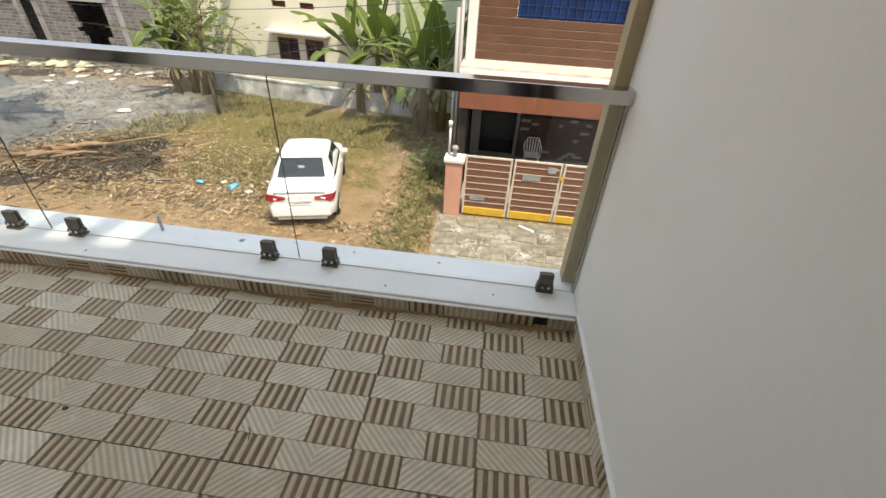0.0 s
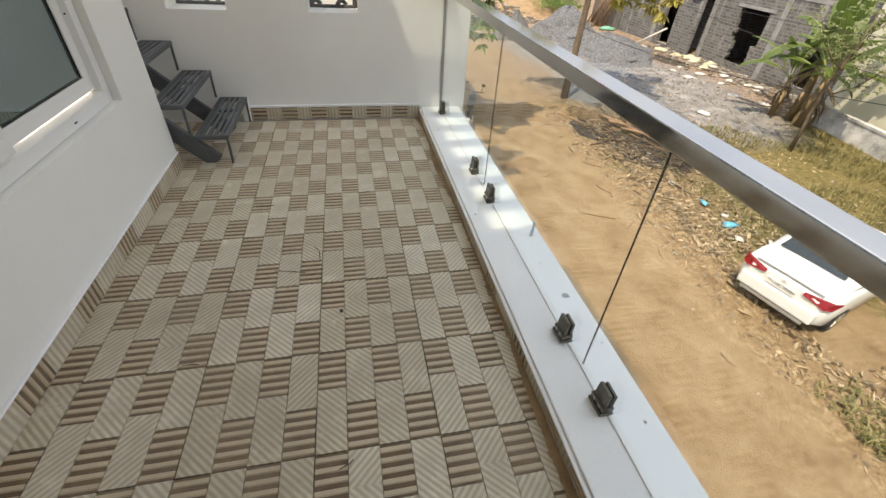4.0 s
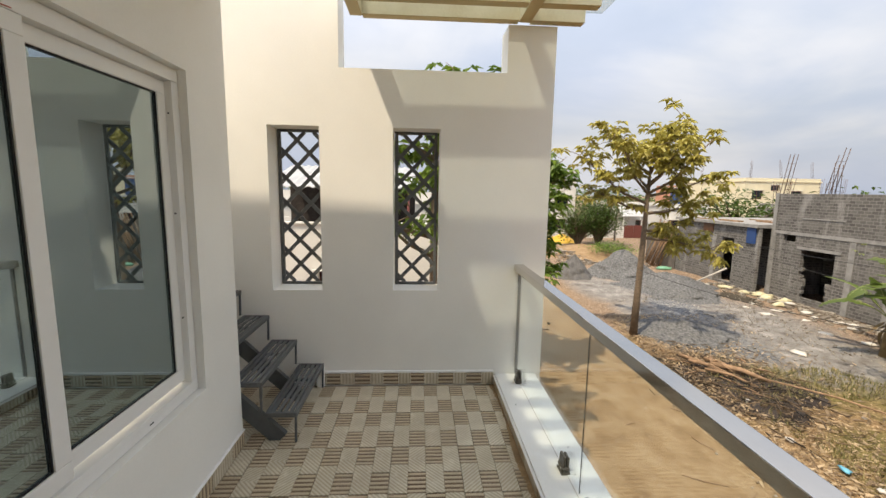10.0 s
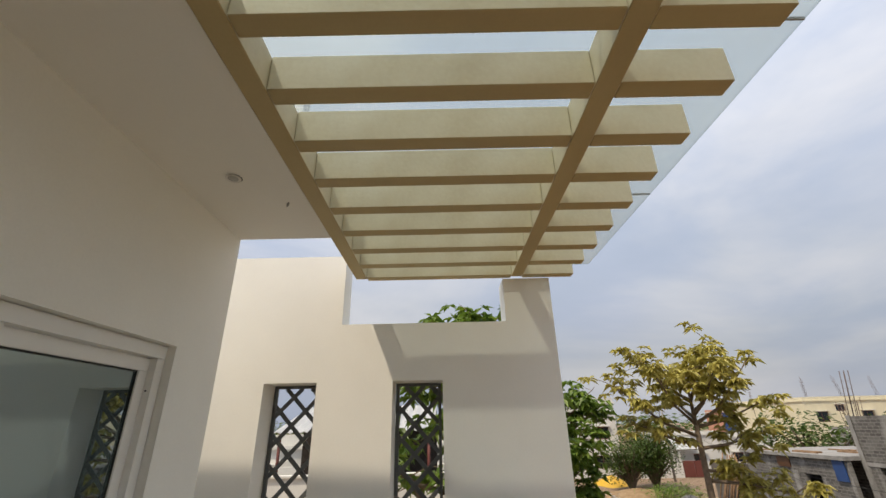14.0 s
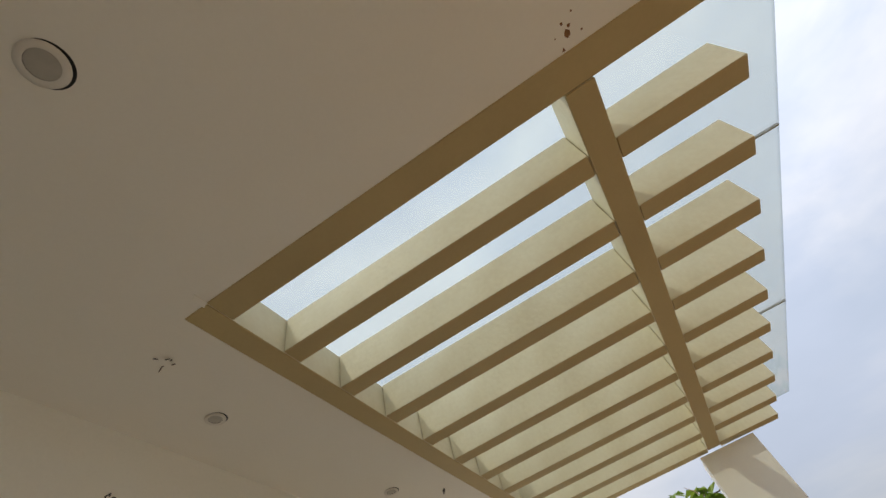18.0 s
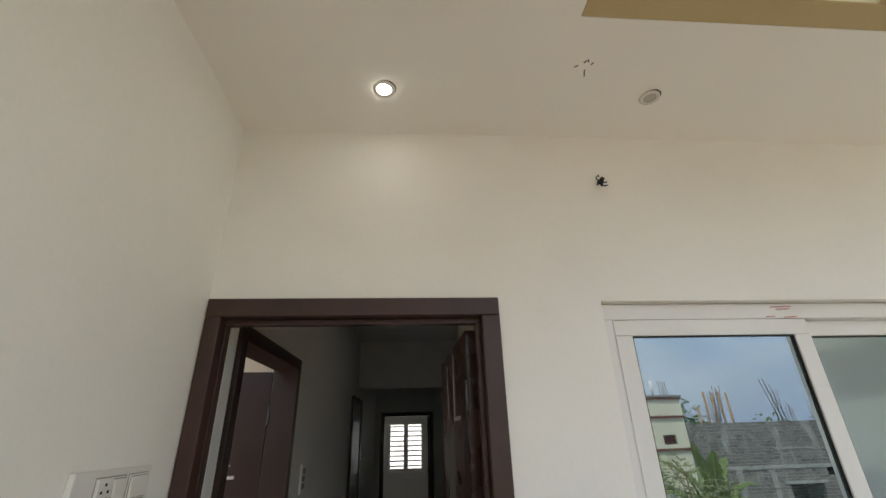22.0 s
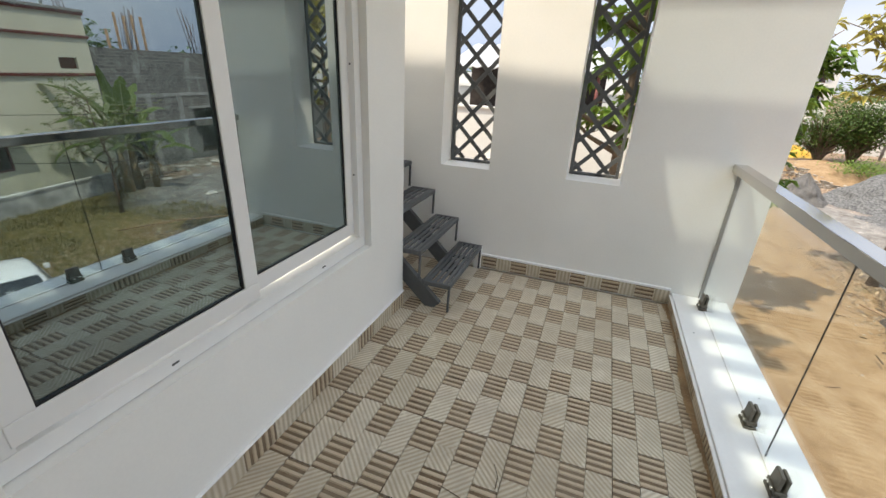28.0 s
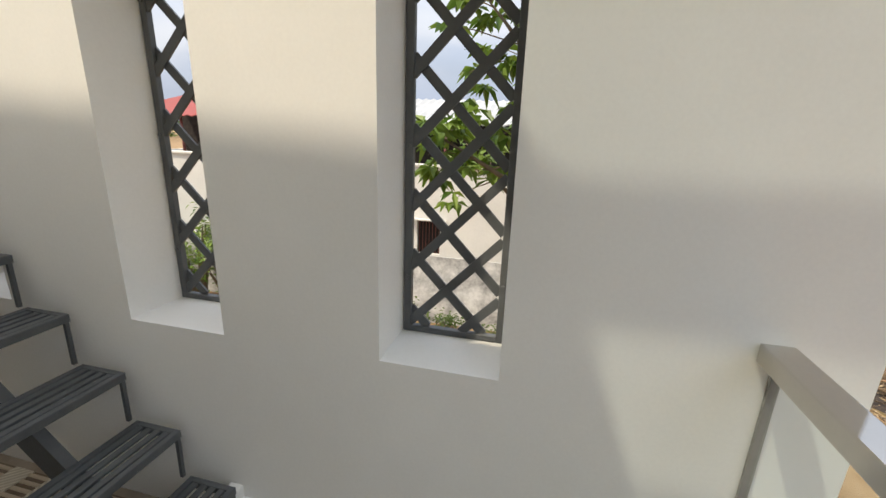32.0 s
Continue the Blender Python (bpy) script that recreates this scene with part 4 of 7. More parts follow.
    stones = ramp(math_node("MULTIPLY_ADD", vor.outputs["Color"], 0.6, math_node("MULTIPLY", n3, 0.5)), [(0.25, (0.05, 0.053, 0.056)), (0.5, (0.14, 0.145, 0.15)), (0.8, (0.27, 0.27, 0.27))])
    rubble = ramp(fine, [(0.38, (0.05, 0.035, 0.025)), (0.48, (0.20, 0.135, 0.09)), (0.56, (0.33, 0.25, 0.18)), (0.66, (0.50, 0.42, 0.33))])
    wet = ramp(n3, [(0.3, (0.03, 0.026, 0.02)), (0.7, (0.10, 0.085, 0.065))])
    burnt = ramp(fine, [(0.40, (0.012, 0.011, 0.010)), (0.52, (0.06, 0.048, 0.038)), (0.64, (0.26, 0.19, 0.12))])
    # grass patches over litter, thicker away from the road; bare soil round the car
    gmask = step(math_node("ADD", math_node("ADD", n1, math_node("MULTIPLY", n2, 0.35)), math_node("MULTIPLY", math_node("SUBTRACT", y, 12.0), 0.06)), 0.52, 0.78)
    lot = mix(gmask, litter, grass)
    lot = mix(both(patch(-3.0, 9.6, 2.6, 1.3), patch(-2.4, 12.0, 0.9, 1.4)), lot, road)
    lot = mix(both(patch(-2.3, 15.2, 1.6, 2.2), patch(-5.5, 18.3, 2.2, 0.8)), lot, rubble)
    # trampled rubble and grey dust to the west of the lot
    west = step(math_node("ADD", math_node("MULTIPLY", n1, 5.0), math_node("MULTIPLY_ADD", x, -1.0, math_node("MULTIPLY", y, 0.35))), 22.0, 24.5)
    lot = mix(west, lot, rubble)
    lot = mix(both(both(patch(-19.4, 16.2, 4.6, 3.4, 0.8), patch(-15.2, 15.6, 3.4, 3.2, 0.6)), both(patch(-25.5, 12.6, 4.6, 2.0, 0.8), patch(-20.5, 12.6, 2.6, 1.6, 0.8))), lot, dust)
    lot = mix(both(patch(-17.3, 12.5, 2.8, 2.3), both(patch(-21.4, 14.6, 2.2, 1.2), both(patch(-25.6, 16.6, 3.5, 2.6), patch(-15.2, 13.6, 1.2, 0.9)))), lot, stones)
    lot = mix(both(patch(-23.4, 19.7, 1.5, 0.8, 0.3), patch(-28.5, 19.6, 2.0, 0.9, 0.4)), lot, wet)
    lot = mix(patch(-12.8, 10.9, 2.1, 1.5, 0.8), lot, burnt)
    # the road's ragged edge
    rm = step(math_node("ADD", math_node("ADD", math_node("MULTIPLY", n2, 1.7), math_node("MULTIPLY", n3, 0.9)), math_node("SUBTRACT", y, math_node("MULTIPLY", x, -0.09))), 8.2, 9.4)
    col = mix(rm, road, lot)
    l.new(col, b.inputs["Base Color"])
    bp = n.new("ShaderNodeBump")
    bp.inputs["Strength"].default_value, bp.inputs["Distance"].default_value = 0.8, 0.05
    l.new(n4, bp.inputs["Height"])
    l.new(bp.outputs["Normal"], b.inputs["Normal"])
    return m


def block_material(name, a, c, mortar, w=0.42, h=0.21, plane="xz"):
    """Courses of hollow blocks, with smeared mortar."""
    m = mat(name, a, 0.95, var=0.3, scale=0.8, fine=14, bump=0.4, dist=0.01, spec=0.1)
    n, l = m.node_tree.nodes, m.node_tree.links
    b = n["Principled BSDF"]
    tc, sep, com = n.new("ShaderNodeTexCoord"), n.new("ShaderNodeSeparateXYZ"), n.new("ShaderNodeCombineXYZ")
    l.new(tc.outputs["Object"], sep.inputs[0])
    add = n.new("ShaderNodeMath")
    add.operation = "ADD"
    l.new(sep.outputs["X"], add.inputs[0])
    l.new(sep.outputs["Y"], add.inputs[1])
    l.new(add.outputs[0], com.inputs[0])
    l.new(sep.outputs["Z"], com.inputs[1])
    br = n.new("ShaderNodeTexBrick")
    br.inputs["Scale"].default_value = 1.0
    br.inputs["Brick Width"].default_value, br.inputs["Row Height"].default_value, br.inputs["Mortar Size"].default_value = w, h, 0.018
    br.inputs["Color1"].default_value, br.inputs["Color2"].default_value, br.inputs["Mortar"].default_value = (*a, 1), (*c, 1), (*mortar, 1)
    l.new(com.outputs[0], br.inputs["Vector"])
    src = b.inputs["Base Color"].links[0].from_socket
    mx = n.new("ShaderNodeMix")
    mx.data_type, mx.blend_type = "RGBA", "MULTIPLY"
    mx.inputs["Factor"].default_value = 0.55
    sc = n.new("ShaderNodeMix")
    sc.data_type, sc.blend_type = "RGBA", "DIVIDE"
    sc.inputs["Factor"].default_value = 1.0
    sc.inputs[7].default_value = (*a, 1)
    l.new(src, sc.inputs[6])
    l.new(br.outputs["Color"], mx.inputs[6])
    l.new(sc.outputs[2], mx.inputs[7])
    mp, st, sr, sm = n.new("ShaderNodeMapping"), n.new("ShaderNodeTexNoise"), n.new("ShaderNodeMapRange"), n.new("ShaderNodeMix")
    mp.inputs["Scale"].default_value = (1.1, 1.1, 0.22)
    st.inputs["Scale"].default_value, st.inputs["Detail"].default_value, st.inputs["Roughness"].default_value = 1.3, 8, 0.68
    sr.inputs["From Min"].default_value, sr.inputs["From Max"].default_value, sr.inputs["To Max"].default_value = 0.54, 0.72, 0.85
    sm.data_type = "RGBA"
    sm.inputs[7].default_value = (0.36, 0.355, 0.345, 1)
    l.new(tc.outputs["Object"], mp.inputs["Vector"])
    l.new(mp.outputs["Vector"], st.inputs["Vector"])
    l.new(st.outputs["Fac"], sr.inputs["Value"])
    l.new(sr.outputs["Result"], sm.inputs["Factor"])
    l.new(mx.outputs[2], sm.inputs[6])
    l.new(sm.outputs[2], b.inputs["Base Color"])
    bp = n.new("ShaderNodeBump")
    bp.inputs["Strength"].default_value, bp.inputs["Distance"].default_value = 0.7, 0.02
    bp.invert = True
    l.new(br.outputs["Fac"], bp.inputs["Height"])
    l.new(bp.outputs["Normal"], b.inputs["Normal"])
    return m


def leaf_material(name, a, c):
    """Leaves: hue varies clump by clump, a little light passes through."""
    m = bpy.data.materials.new(name)
    m.use_nodes = True
    n, l = m.node_tree.nodes, m.node_tree.links
    b = n["Principled BSDF"]
    b.inputs["Roughness"].default_value = 0.5
    g = n.new("ShaderNodeNewGeometry")
    r = n.new("ShaderNodeValToRGB")
    r.color_ramp.elements[0].color, r.color_ramp.elements[1].color = (*a, 1), (*c, 1)
    l.new(g.outputs["Random Per Island"], r.inputs["Fac"])
    l.new(r.outputs["Color"], b.inputs["Base Color"])
    t = n.new("ShaderNodeBsdfTranslucent")
    l.new(r.outputs["Color"], t.inputs["Color"])
    mx = n.new("ShaderNodeMixShader")
    mx.inputs["Fac"].default_value = 0.4
    l.new(b.outputs[0], mx.inputs[1])
    l.new(t.outputs[0], mx.inputs[2])
    l.new(mx.outputs[0], n["Material Output"].inputs["Surface"])
    return m


SOIL = ground_material()
GRAVEL = mat("gravel", (0.20, 0.20, 0.198), 0.95, scale=9, fine=30, second=(0.06, 0.063, 0.067), bump=1.0, dist=0.06, spec=0.1)
WETROCK = mat("dumped_mortar", (0.12, 0.115, 0.11), 0.8, var=0.5, scale=4, fine=20, bump=0.8, dist=0.05)
BLOCK = block_material("grey_block", (0.185, 0.178, 0.168), (0.105, 0.10, 0.096), (0.225, 0.218, 0.205), 0.32, 0.16)
CEMENT = mat("cement", (0.31, 0.305, 0.295), 0.9, var=0.35, scale=3, fine=30, bump=0.3, spec=0.1)
CREAM = mat("cream_render", (0.64, 0.62, 0.49), 0.8, var=0.12, scale=0.7, fine=20, bump=0.15, spec=0.2)
GREENW = mat("pale_green_render", (0.52, 0.58, 0.40), 0.8, var=0.12, scale=0.8, fine=20, bump=0.15, spec=0.2)
WALLW = mat("white_render", (0.66, 0.65, 0.61), 0.8, var=0.14, scale=0.6, fine=15, bump=0.15, spec=0.2)
GRIMY = mat("stained_white_wall", (0.66, 0.655, 0.63), 0.9, scale=1.6, fine=12, second=(0.22, 0.22, 0.215), bump=0.3, spec=0.1)
MAROON = mat("maroon_paint", (0.16, 0.045, 0.035), 0.5, var=0.25)
PINK = mat("salmon_paint", (0.52, 0.26, 0.18), 0.7, var=0.15, scale=3)
CLAD = mat("brown_cladding", (0.105, 0.047, 0.022), 0.5, var=0.3, scale=3, fine=25, bump=0.1)
BLUEG = mat("blue_film_glass", (0.006, 0.035, 0.13), 0.12, var=0.5, scale=2, bump=0, spec=0.2)
YELLOW = mat("yellow_steel", (0.60, 0.36, 0.03), 0.5, var=0.25, scale=8)
RUSTW = mat("cream_gate_paint", (0.55, 0.46, 0.37), 0.5, var=0.2, scale=8)
GATEP = mat("brown_gate_sheet", (0.155, 0.064, 0.036), 0.6, var=0.25, scale=4)
SLABST = mat("stone_slab", (0.33, 0.295, 0.235), 0.9, second=(0.135, 0.115, 0.086), scale=3.6, fine=18, bump=0.18, dist=0.01, spec=0.15)
# near-black colour that paints the darkness inside openings and windows
TARN = mat("painted_dark_interior", (0.015, 0.013, 0.012), 0.9, var=0.2)
STRAW = mat("dry_stalk", (0.33, 0.215, 0.135), 0.9, var=0.5, scale=5, fine=40, spec=0.1)
CHAR = mat("charred_debris", (0.06, 0.05, 0.045), 0.95, var=0.5, scale=5, fine=30, bump=0.8, spec=0.1)
SACK = mat("pale_sack", (0.55, 0.51, 0.34), 0.8, var=0.2, scale=6)
PAPER = mat("white_scrap", (0.55, 0.52, 0.47), 0.8, var=0.2, scale=6)
BLUED = mat("blue_grille_paint", (0.010, 0.030, 0.085), 0.5, var=0.3, scale=6)
BLUEBAG = mat("blue_plastic_bag", (0.13, 0.42, 0.58), 0.4, var=0.3, scale=10)
BARK = mat("bark", (0.19, 0.145, 0.105), 0.95, var=0.4, scale=8, fine=40, bump=0.6, dist=0.01, spec=0.1)
LEAF_Y = leaf_material("autumn_leaves", (0.26, 0.22, 0.045), (0.54, 0.49, 0.14))
LEAF_G = leaf_material("green_leaves", (0.06, 0.125, 0.018), (0.19, 0.28, 0.04))
LEAF_B = leaf_material("banana_leaves", (0.055, 0.10, 0.018), (0.20, 0.26, 0.06))
MIDRIB = mat("leaf_midrib", (0.30, 0.33, 0.12), 0.5, var=0.2, scale=8)
LEAF_D = leaf_material("dry_banana_leaves", (0.17, 0.11, 0.05), (0.33, 0.25, 0.13))
BUSH = leaf_material("bush_leaves", (0.035, 0.075, 0.014), (0.115, 0.17, 0.035))
CARW = mat("white_car_paint", (0.70, 0.70, 0.69), 0.18, var=0.02, scale=2, bump=0)
CARG = mat("car_glass", (0.02, 0.025, 0.028), 0.06, var=0.2, bump=0)
TAIL = mat("red_lamp", (0.24, 0.008, 0.014), 0.12, var=0.3, scale=20, bump=0)
TYRE = mat("tyre", (0.02, 0.02, 0.02), 0.8, var=0.2, scale=20)
SHEET = mat("corrugated_sheet", (0.52, 0.52, 0.50), 0.45, 0.4, var=0.2, scale=2)
REDROOF = mat("red_roof", (0.30, 0.06, 0.05), 0.6, var=0.2, scale=2)
YWALL = mat("yellow_render", (0.68, 0.63, 0.46), 0.8, var=0.1, scale=1)
BLUEW = mat("blue_sheet", (0.018, 0.06, 0.19), 0.5, var=0.2, scale=1)
RUST = mat("rebar", (0.13, 0.085, 0.07), 0.8, 0.3, var=0.3)

# ground, one sheet to the horizon; finer near the lot, gently uneven
bm = bmesh.new()
xs = [-1500, -400, -160, -90] + [-70 + 2.0 * i for i in range(46)] + [40, 120, 600, 1500]
ysg = [-1500, -300, -90, -40, -15, -5, 0] + [1 + 1.2 * i for i in range(30)] + [42, 60, 90, 150, 400, 1500]
grid = [[bm.verts.new((x, y, GZ + (0.10 * (noise.noise(Vector((x * 0.25, y * 0.25, 0)))) if (-70 < x < 15 and 9.5 < y < 36 and not (-2 < x < 12 and y < 13) and not (-7 < x < -2.5 and y < 15)) else 0.0) + (0.0 if abs(x) < 200 and abs(y) < 200 else -2))) for y in ysg] for x in xs]
for a, b in zip(grid, grid[1:]):
    for k in range(len(ysg) - 1):
        bm.faces.new((a[k], b[k], b[k + 1], a[k + 1])).smooth = True
ground = structure("ground", bm, [SOIL], "sandy track and dry weedy building plots", "ground")


def rock_mesh(name, radius, height, mats, seed, rough=0.25, seg=26, rings=9):
    """A heap with an uneven skirt."""
    bm = bmesh.new()
    rows = []
    for i in range(rings + 1):
        f = i / rings
        row = []
        for k in range(seg):
            a = k * math.tau / seg
            d = Vector((math.cos(a), math.sin(a), seed))
            r = radius * (1 - f) * (1 + rough * noise.noise(d * 1.3) + 0.4 * rough * noise.noise(d * 4 + Vector((f * 3, 0, 0))))
            z = height * (1 - (1 - f) ** 1.35) if f < 1 else height
            r *= 1 + 0.5 * rough * noise.noise(Vector((math.cos(a) * 5, math.sin(a) * 5, seed + f * 6)))
            z = height * (0.55 * f + 0.45 * math.sin(f * 1.5708) ** 1.6) * (1 + 0.15 * noise.noise(Vector((math.cos(a) * 2, math.sin(a) * 2, seed + f * 2)))) - 0.05 * (i == 0)
            row.append(bm.verts.new((r * math.cos(a), r * math.sin(a), z)))
        rows.append(row)
    for a, b in zip(rows, rows[1:]):
        for k in range(seg):
            bm.faces.new((a[k], a[(k + 1) % seg], b[(k + 1) % seg], b[k])).smooth = True
    bmesh.ops.remove_doubles(bm, verts=list(bm.verts), dist=0.001)
    return bm


for nm, lab, x, y, r, h, m, sd in (("gravel_mound", "heap of grey crushed stone on the building plot", -30.6, 16.2, 2.9, 1.75, GRAVEL, 1.0), ("gravel_mound", "low spread heap of grey crushed stone beside the tree", -17.3, 12.3, 2.1, 0.55, GRAVEL, 4.0),
                                   ("gravel_mound", "long low heap of grey crushed stone", -25.6, 16.6, 3.3, 1.05, GRAVEL, 7.0), ("mortar_mound", "dark heap of dumped hardened mortar", -29.6, 12.1, 1.5, 1.5, WETROCK, 9.0),
                                   ("soil_mound", "overgrown heap of soil and rubble", -40, 17.0, 5.0, 1.0, SOIL, 12.0)):
    thing(nm, lab, "heap", bm=rock_mesh(nm, r, h, m, sd, 0.34, 60, 22), mats=[m], at=pose(x, y, GZ))

# burnt pile of stalks and logs
r = random.Random(5)
ash = rock_mesh("ash", 2.3, 0.14, CHAR, 3.0, 0.5)
thing("ash_patch", "black burnt patch with ash on the ground", "ash", bm=ash, mats=[CHAR], at=pose(-12.8, 10.9, GZ))
pile = thing("stalk_pile", "loose pile of dry brown stalks and split logs", "wood pile")
for k in range(15):
    x, y, a = r.gauss(-13.2, 0.75), r.gauss(10.7, 0.55), r.gauss(0.55, 0.5)
    ln, rad = r.uniform(0.4, 1.3), r.uniform(0.012, 0.035)
    z = GZ + 0.08 + r.uniform(0.0, 0.30)
    d = Vector((math.cos(a), math.sin(a), r.uniform(-0.12, 0.12))) * ln / 2
    bm = bmesh.new()
    c = Vector((x, y, z))
    tube(bm, [c - d, c + Vector((0, 0, r.uniform(-0.03, 0.04))), c + d], [rad, rad * 0.9, rad * 0.6], 6)
    part("stalk", bm, [STRAW], pile)
for (a, b, rad) in (((-13.4, 10.8), (-12.3, 12.0), 0.09), ((-12.3, 11.6), (-9.6, 14.0), 0.03), ((-14.2, 10.2), (-12.6, 10.9), 0.06), ((-14.0, 11.2), (-12.9, 10.5), 0.05), ((-13.7, 10.2), (-12.7, 11.1), 0.055), ((-13.0, 10.3), (-12.0, 11.3), 0.045), ((-13.9, 10.9), (-12.8, 11.5), 0.05)):
    bm = bmesh.new()
    tube(bm, [(*a, GZ + 0.28), ((a[0] + b[0]) / 2, (a[1] + b[1]) / 2, GZ + 0.30), (*b, GZ + 0.12)], [rad, rad, rad * 0.7], 8)
    part("log", bm, [STRAW], pile)

# scattered dry litter: twigs and leaves, too many to count
bm = bmesh.new()
for k in range(17000):
    x, y = r.uniform(-20, -1.2), 8.3 + abs(r.gauss(0, 2.4)) - (0.9 if k % 9 == 0 else 0)
    if y > 17 or (-6 < x < -2.9 and 8.8 < y < 13.6) or (x > -2.9 and k % 2):
        continue
    y += max(0, (-x - 2) * 0.09)
    s, a, t = r.uniform(0.025, 0.10) * (1.6 if k % 13 == 0 else 1), r.uniform(0, 6.28), r.uniform(-0.5, 0.5)
    c, u, w = Vector((x, y, GZ + r.uniform(0.0, 0.06) + 0.10 * noise.noise(Vector((x * 0.25, y * 0.25, 0))) * (y > 9.5))), Vector((math.cos(a), math.sin(a), t)), Vector((-math.sin(a), math.cos(a), r.uniform(-.4, .4))) * r.uniform(0.12, 0.5)
    bm.faces.new([bm.verts.new(c + u * s), bm.verts.new(c + w * s), bm.verts.new(c - u * s), bm.verts.new(c - w * s)])
LITTER = leaf_material("dry_litter", (0.10, 0.06, 0.03), (0.60, 0.46, 0.29))
thing("leaf_litter", "dry brown leaves and twigs strewn along the road's edge", "litter", kind="stuff", bm=bm, mats=[LITTER])
# tufts of dry and green grass
bm = bmesh.new()
for k in range(5200):
    x, y = r.uniform(-13.5, -1.3), r.uniform(10.3, 19)
    if (-6.2 < x < -2.7 and y < 13.8) or noise.noise(Vector((x * 0.35, y * 0.35, 3))) < -0.05:
        continue
    for q in range(5):
        a, h, w = r.uniform(0, 6.28), r.uniform(0.05, 0.22), 0.012
        c = Vector((x + r.uniform(-.1, .1), y + r.uniform(-.1, .1), GZ + 0.10 * noise.noise(Vector((x * 0.25, y * 0.25, 0)))))
        d = Vector((math.cos(a), math.sin(a), 0))
        e = Vector((-d.y, d.x, 0)) * w
        bm.faces.new([bm.verts.new(c - e), bm.verts.new(c + e), bm.verts.new(c + d * h * 0.6 + Vector((0, 0, h)))])
for k in range(420):
    x, y = -1.75 + r.gauss(0, 0.42), r.uniform(7.9, 13.2)
    if x > -1.2 or (x < -2.5 and y > 8.8):
        continue
    for q in range(7):
        a, h, w = r.uniform(0, 6.28), r.uniform(0.06, 0.20), 0.016
        c = Vector((x + r.uniform(-.09, .09), y + r.uniform(-.09, .09), GZ))
        d = Vector((math.cos(a), math.sin(a), 0))
        e = Vector((-d.y, d.x, 0)) * w
        bm.faces.new([bm.verts.new(c - e * 0.3), bm.verts.new(c + d * h * 0.4 + e + Vector((0, 0, h * 0.6))), bm.verts.new(c + d * h + Vector((0, 0, h * 0.8))), bm.verts.new(c + d * h * 0.4 - e + Vector((0, 0, h * 0.6)))])
GRASSM = leaf_material("dry_grass", (0.085, 0.095, 0.025), (0.36, 0.30, 0.13))
thing("grass", "tufts of half-dry grass on the plot", "grass", kind="stuff", bm=bm, mats=[GRASSM])

# broken blocks and stones along the building, round the heaps and on the road's edge
bm = bmesh.new()
for k in range(3600):
    w = k % 4
    if w == 0:
        x, y, top = r.uniform(-27, -12.8), 22.1 - abs(r.gauss(0, 0.9)), 0.16
    elif w == 1:
        x, y, top = r.gauss(-20, 4.2), r.gauss(16.8, 2.3), 0.05
    elif w == 2:
        x, y, top = r.uniform(-45, -33), r.gauss(16.5, 1.8), 0.22
    else:
        x, y, top = r.uniform(-24, -2), 8.9 + r.gauss(0, 0.5) - 0.09 * (r.random() < 0.3), 0.028
    if y > 22.15 or y < 6.4 or (-6.2 < x < -2.7 and y < 13.8 and w != 3) or (-6 < x < -2.7 and y > 8.4 and w == 3):
        continue
    s = r.uniform(0.02, top) * r.uniform(0.5, 1)
    c = Vector((x, y, GZ + s * 0.3 + (0.10 * noise.noise(Vector((x * 0.25, y * 0.25, 0))) if y > 9.5 else 0) + (0.5 if w == 2 else 0) * max(0, 1 - abs(x + 40) / 5)))
    v = [bm.verts.new(c + Vector((sx * s * r.uniform(0.6, 1.2), sy * s * r.uniform(0.6, 1.2), sz * s * r.uniform(0.4, 0.8)))) for sx in (-1, 1) for sy in (-1, 1) for sz in (-1, 1)]
    for q in ((0, 1, 3, 2), (4, 6, 7, 5), (0, 4, 5, 1), (2, 3, 7, 6), (0, 2, 6, 4), (1, 5, 7, 3)):
        bm.faces.new([v[i] for i in q])
thing("rubble", "broken grey blocks and stones strewn over the plot", "rubble", kind="stuff", bm=bm, mats=[leaf_material("broken_stone", (0.24, 0.20, 0.16), (0.47, 0.43, 0.37))])
# burnt twigs and straw round the pile
bm = bmesh.new()
for k in range(620):
    x, y, a = r.gauss(-12.4, 1.6), r.gauss(10.8, 1.1), r.uniform(0, 3.14)
    ln, wd = r.uniform(0.10, 0.42), r.uniform(0.008, 0.03)
    d = Vector((math.cos(a), math.sin(a), r.uniform(-0.15, 0.2))) * ln / 2
    c = Vector((x, y, GZ + r.uniform(0.04, 0.24)))
    bar(bm, c - d, c + d, wd, wd)
thing("burnt_twigs", "charred and straw coloured twigs on the burnt patch", "twigs", kind="stuff", bm=bm, mats=[leaf_material("burnt_twig", (0.015, 0.013, 0.011), (0.27, 0.185, 0.11))])


def scrap(name, label, cat, x, y, size, m, seed, h=0.08):
    """A crumpled sheet or sack lying on the ground."""
    q = random.Random(seed)
    bm = bmesh.new()
    bmesh.ops.create_icosphere(bm, subdivisions=2, radius=1)
    for v in bm.verts:
        k = 1 + 0.8 * noise.noise(v.co * 1.7 + Vector((seed * 3.1, 0, 0))) + 0.3 * noise.noise(v.co * 5 + Vector((0, seed, 0)))
        v.co = Vector((v.co.x * size * k, v.co.y * size * 0.7 * k, max(-0.02, v.co.z * h * k)))
    for f in bm.faces:
        f.smooth = True
    thing(name, label, cat, bm=bm, mats=[m], at=pose(x, y, GZ + 0.05 + 0.05 * noise.noise(Vector((x, y, 0))), 0, 0, q.uniform(0, 360)))


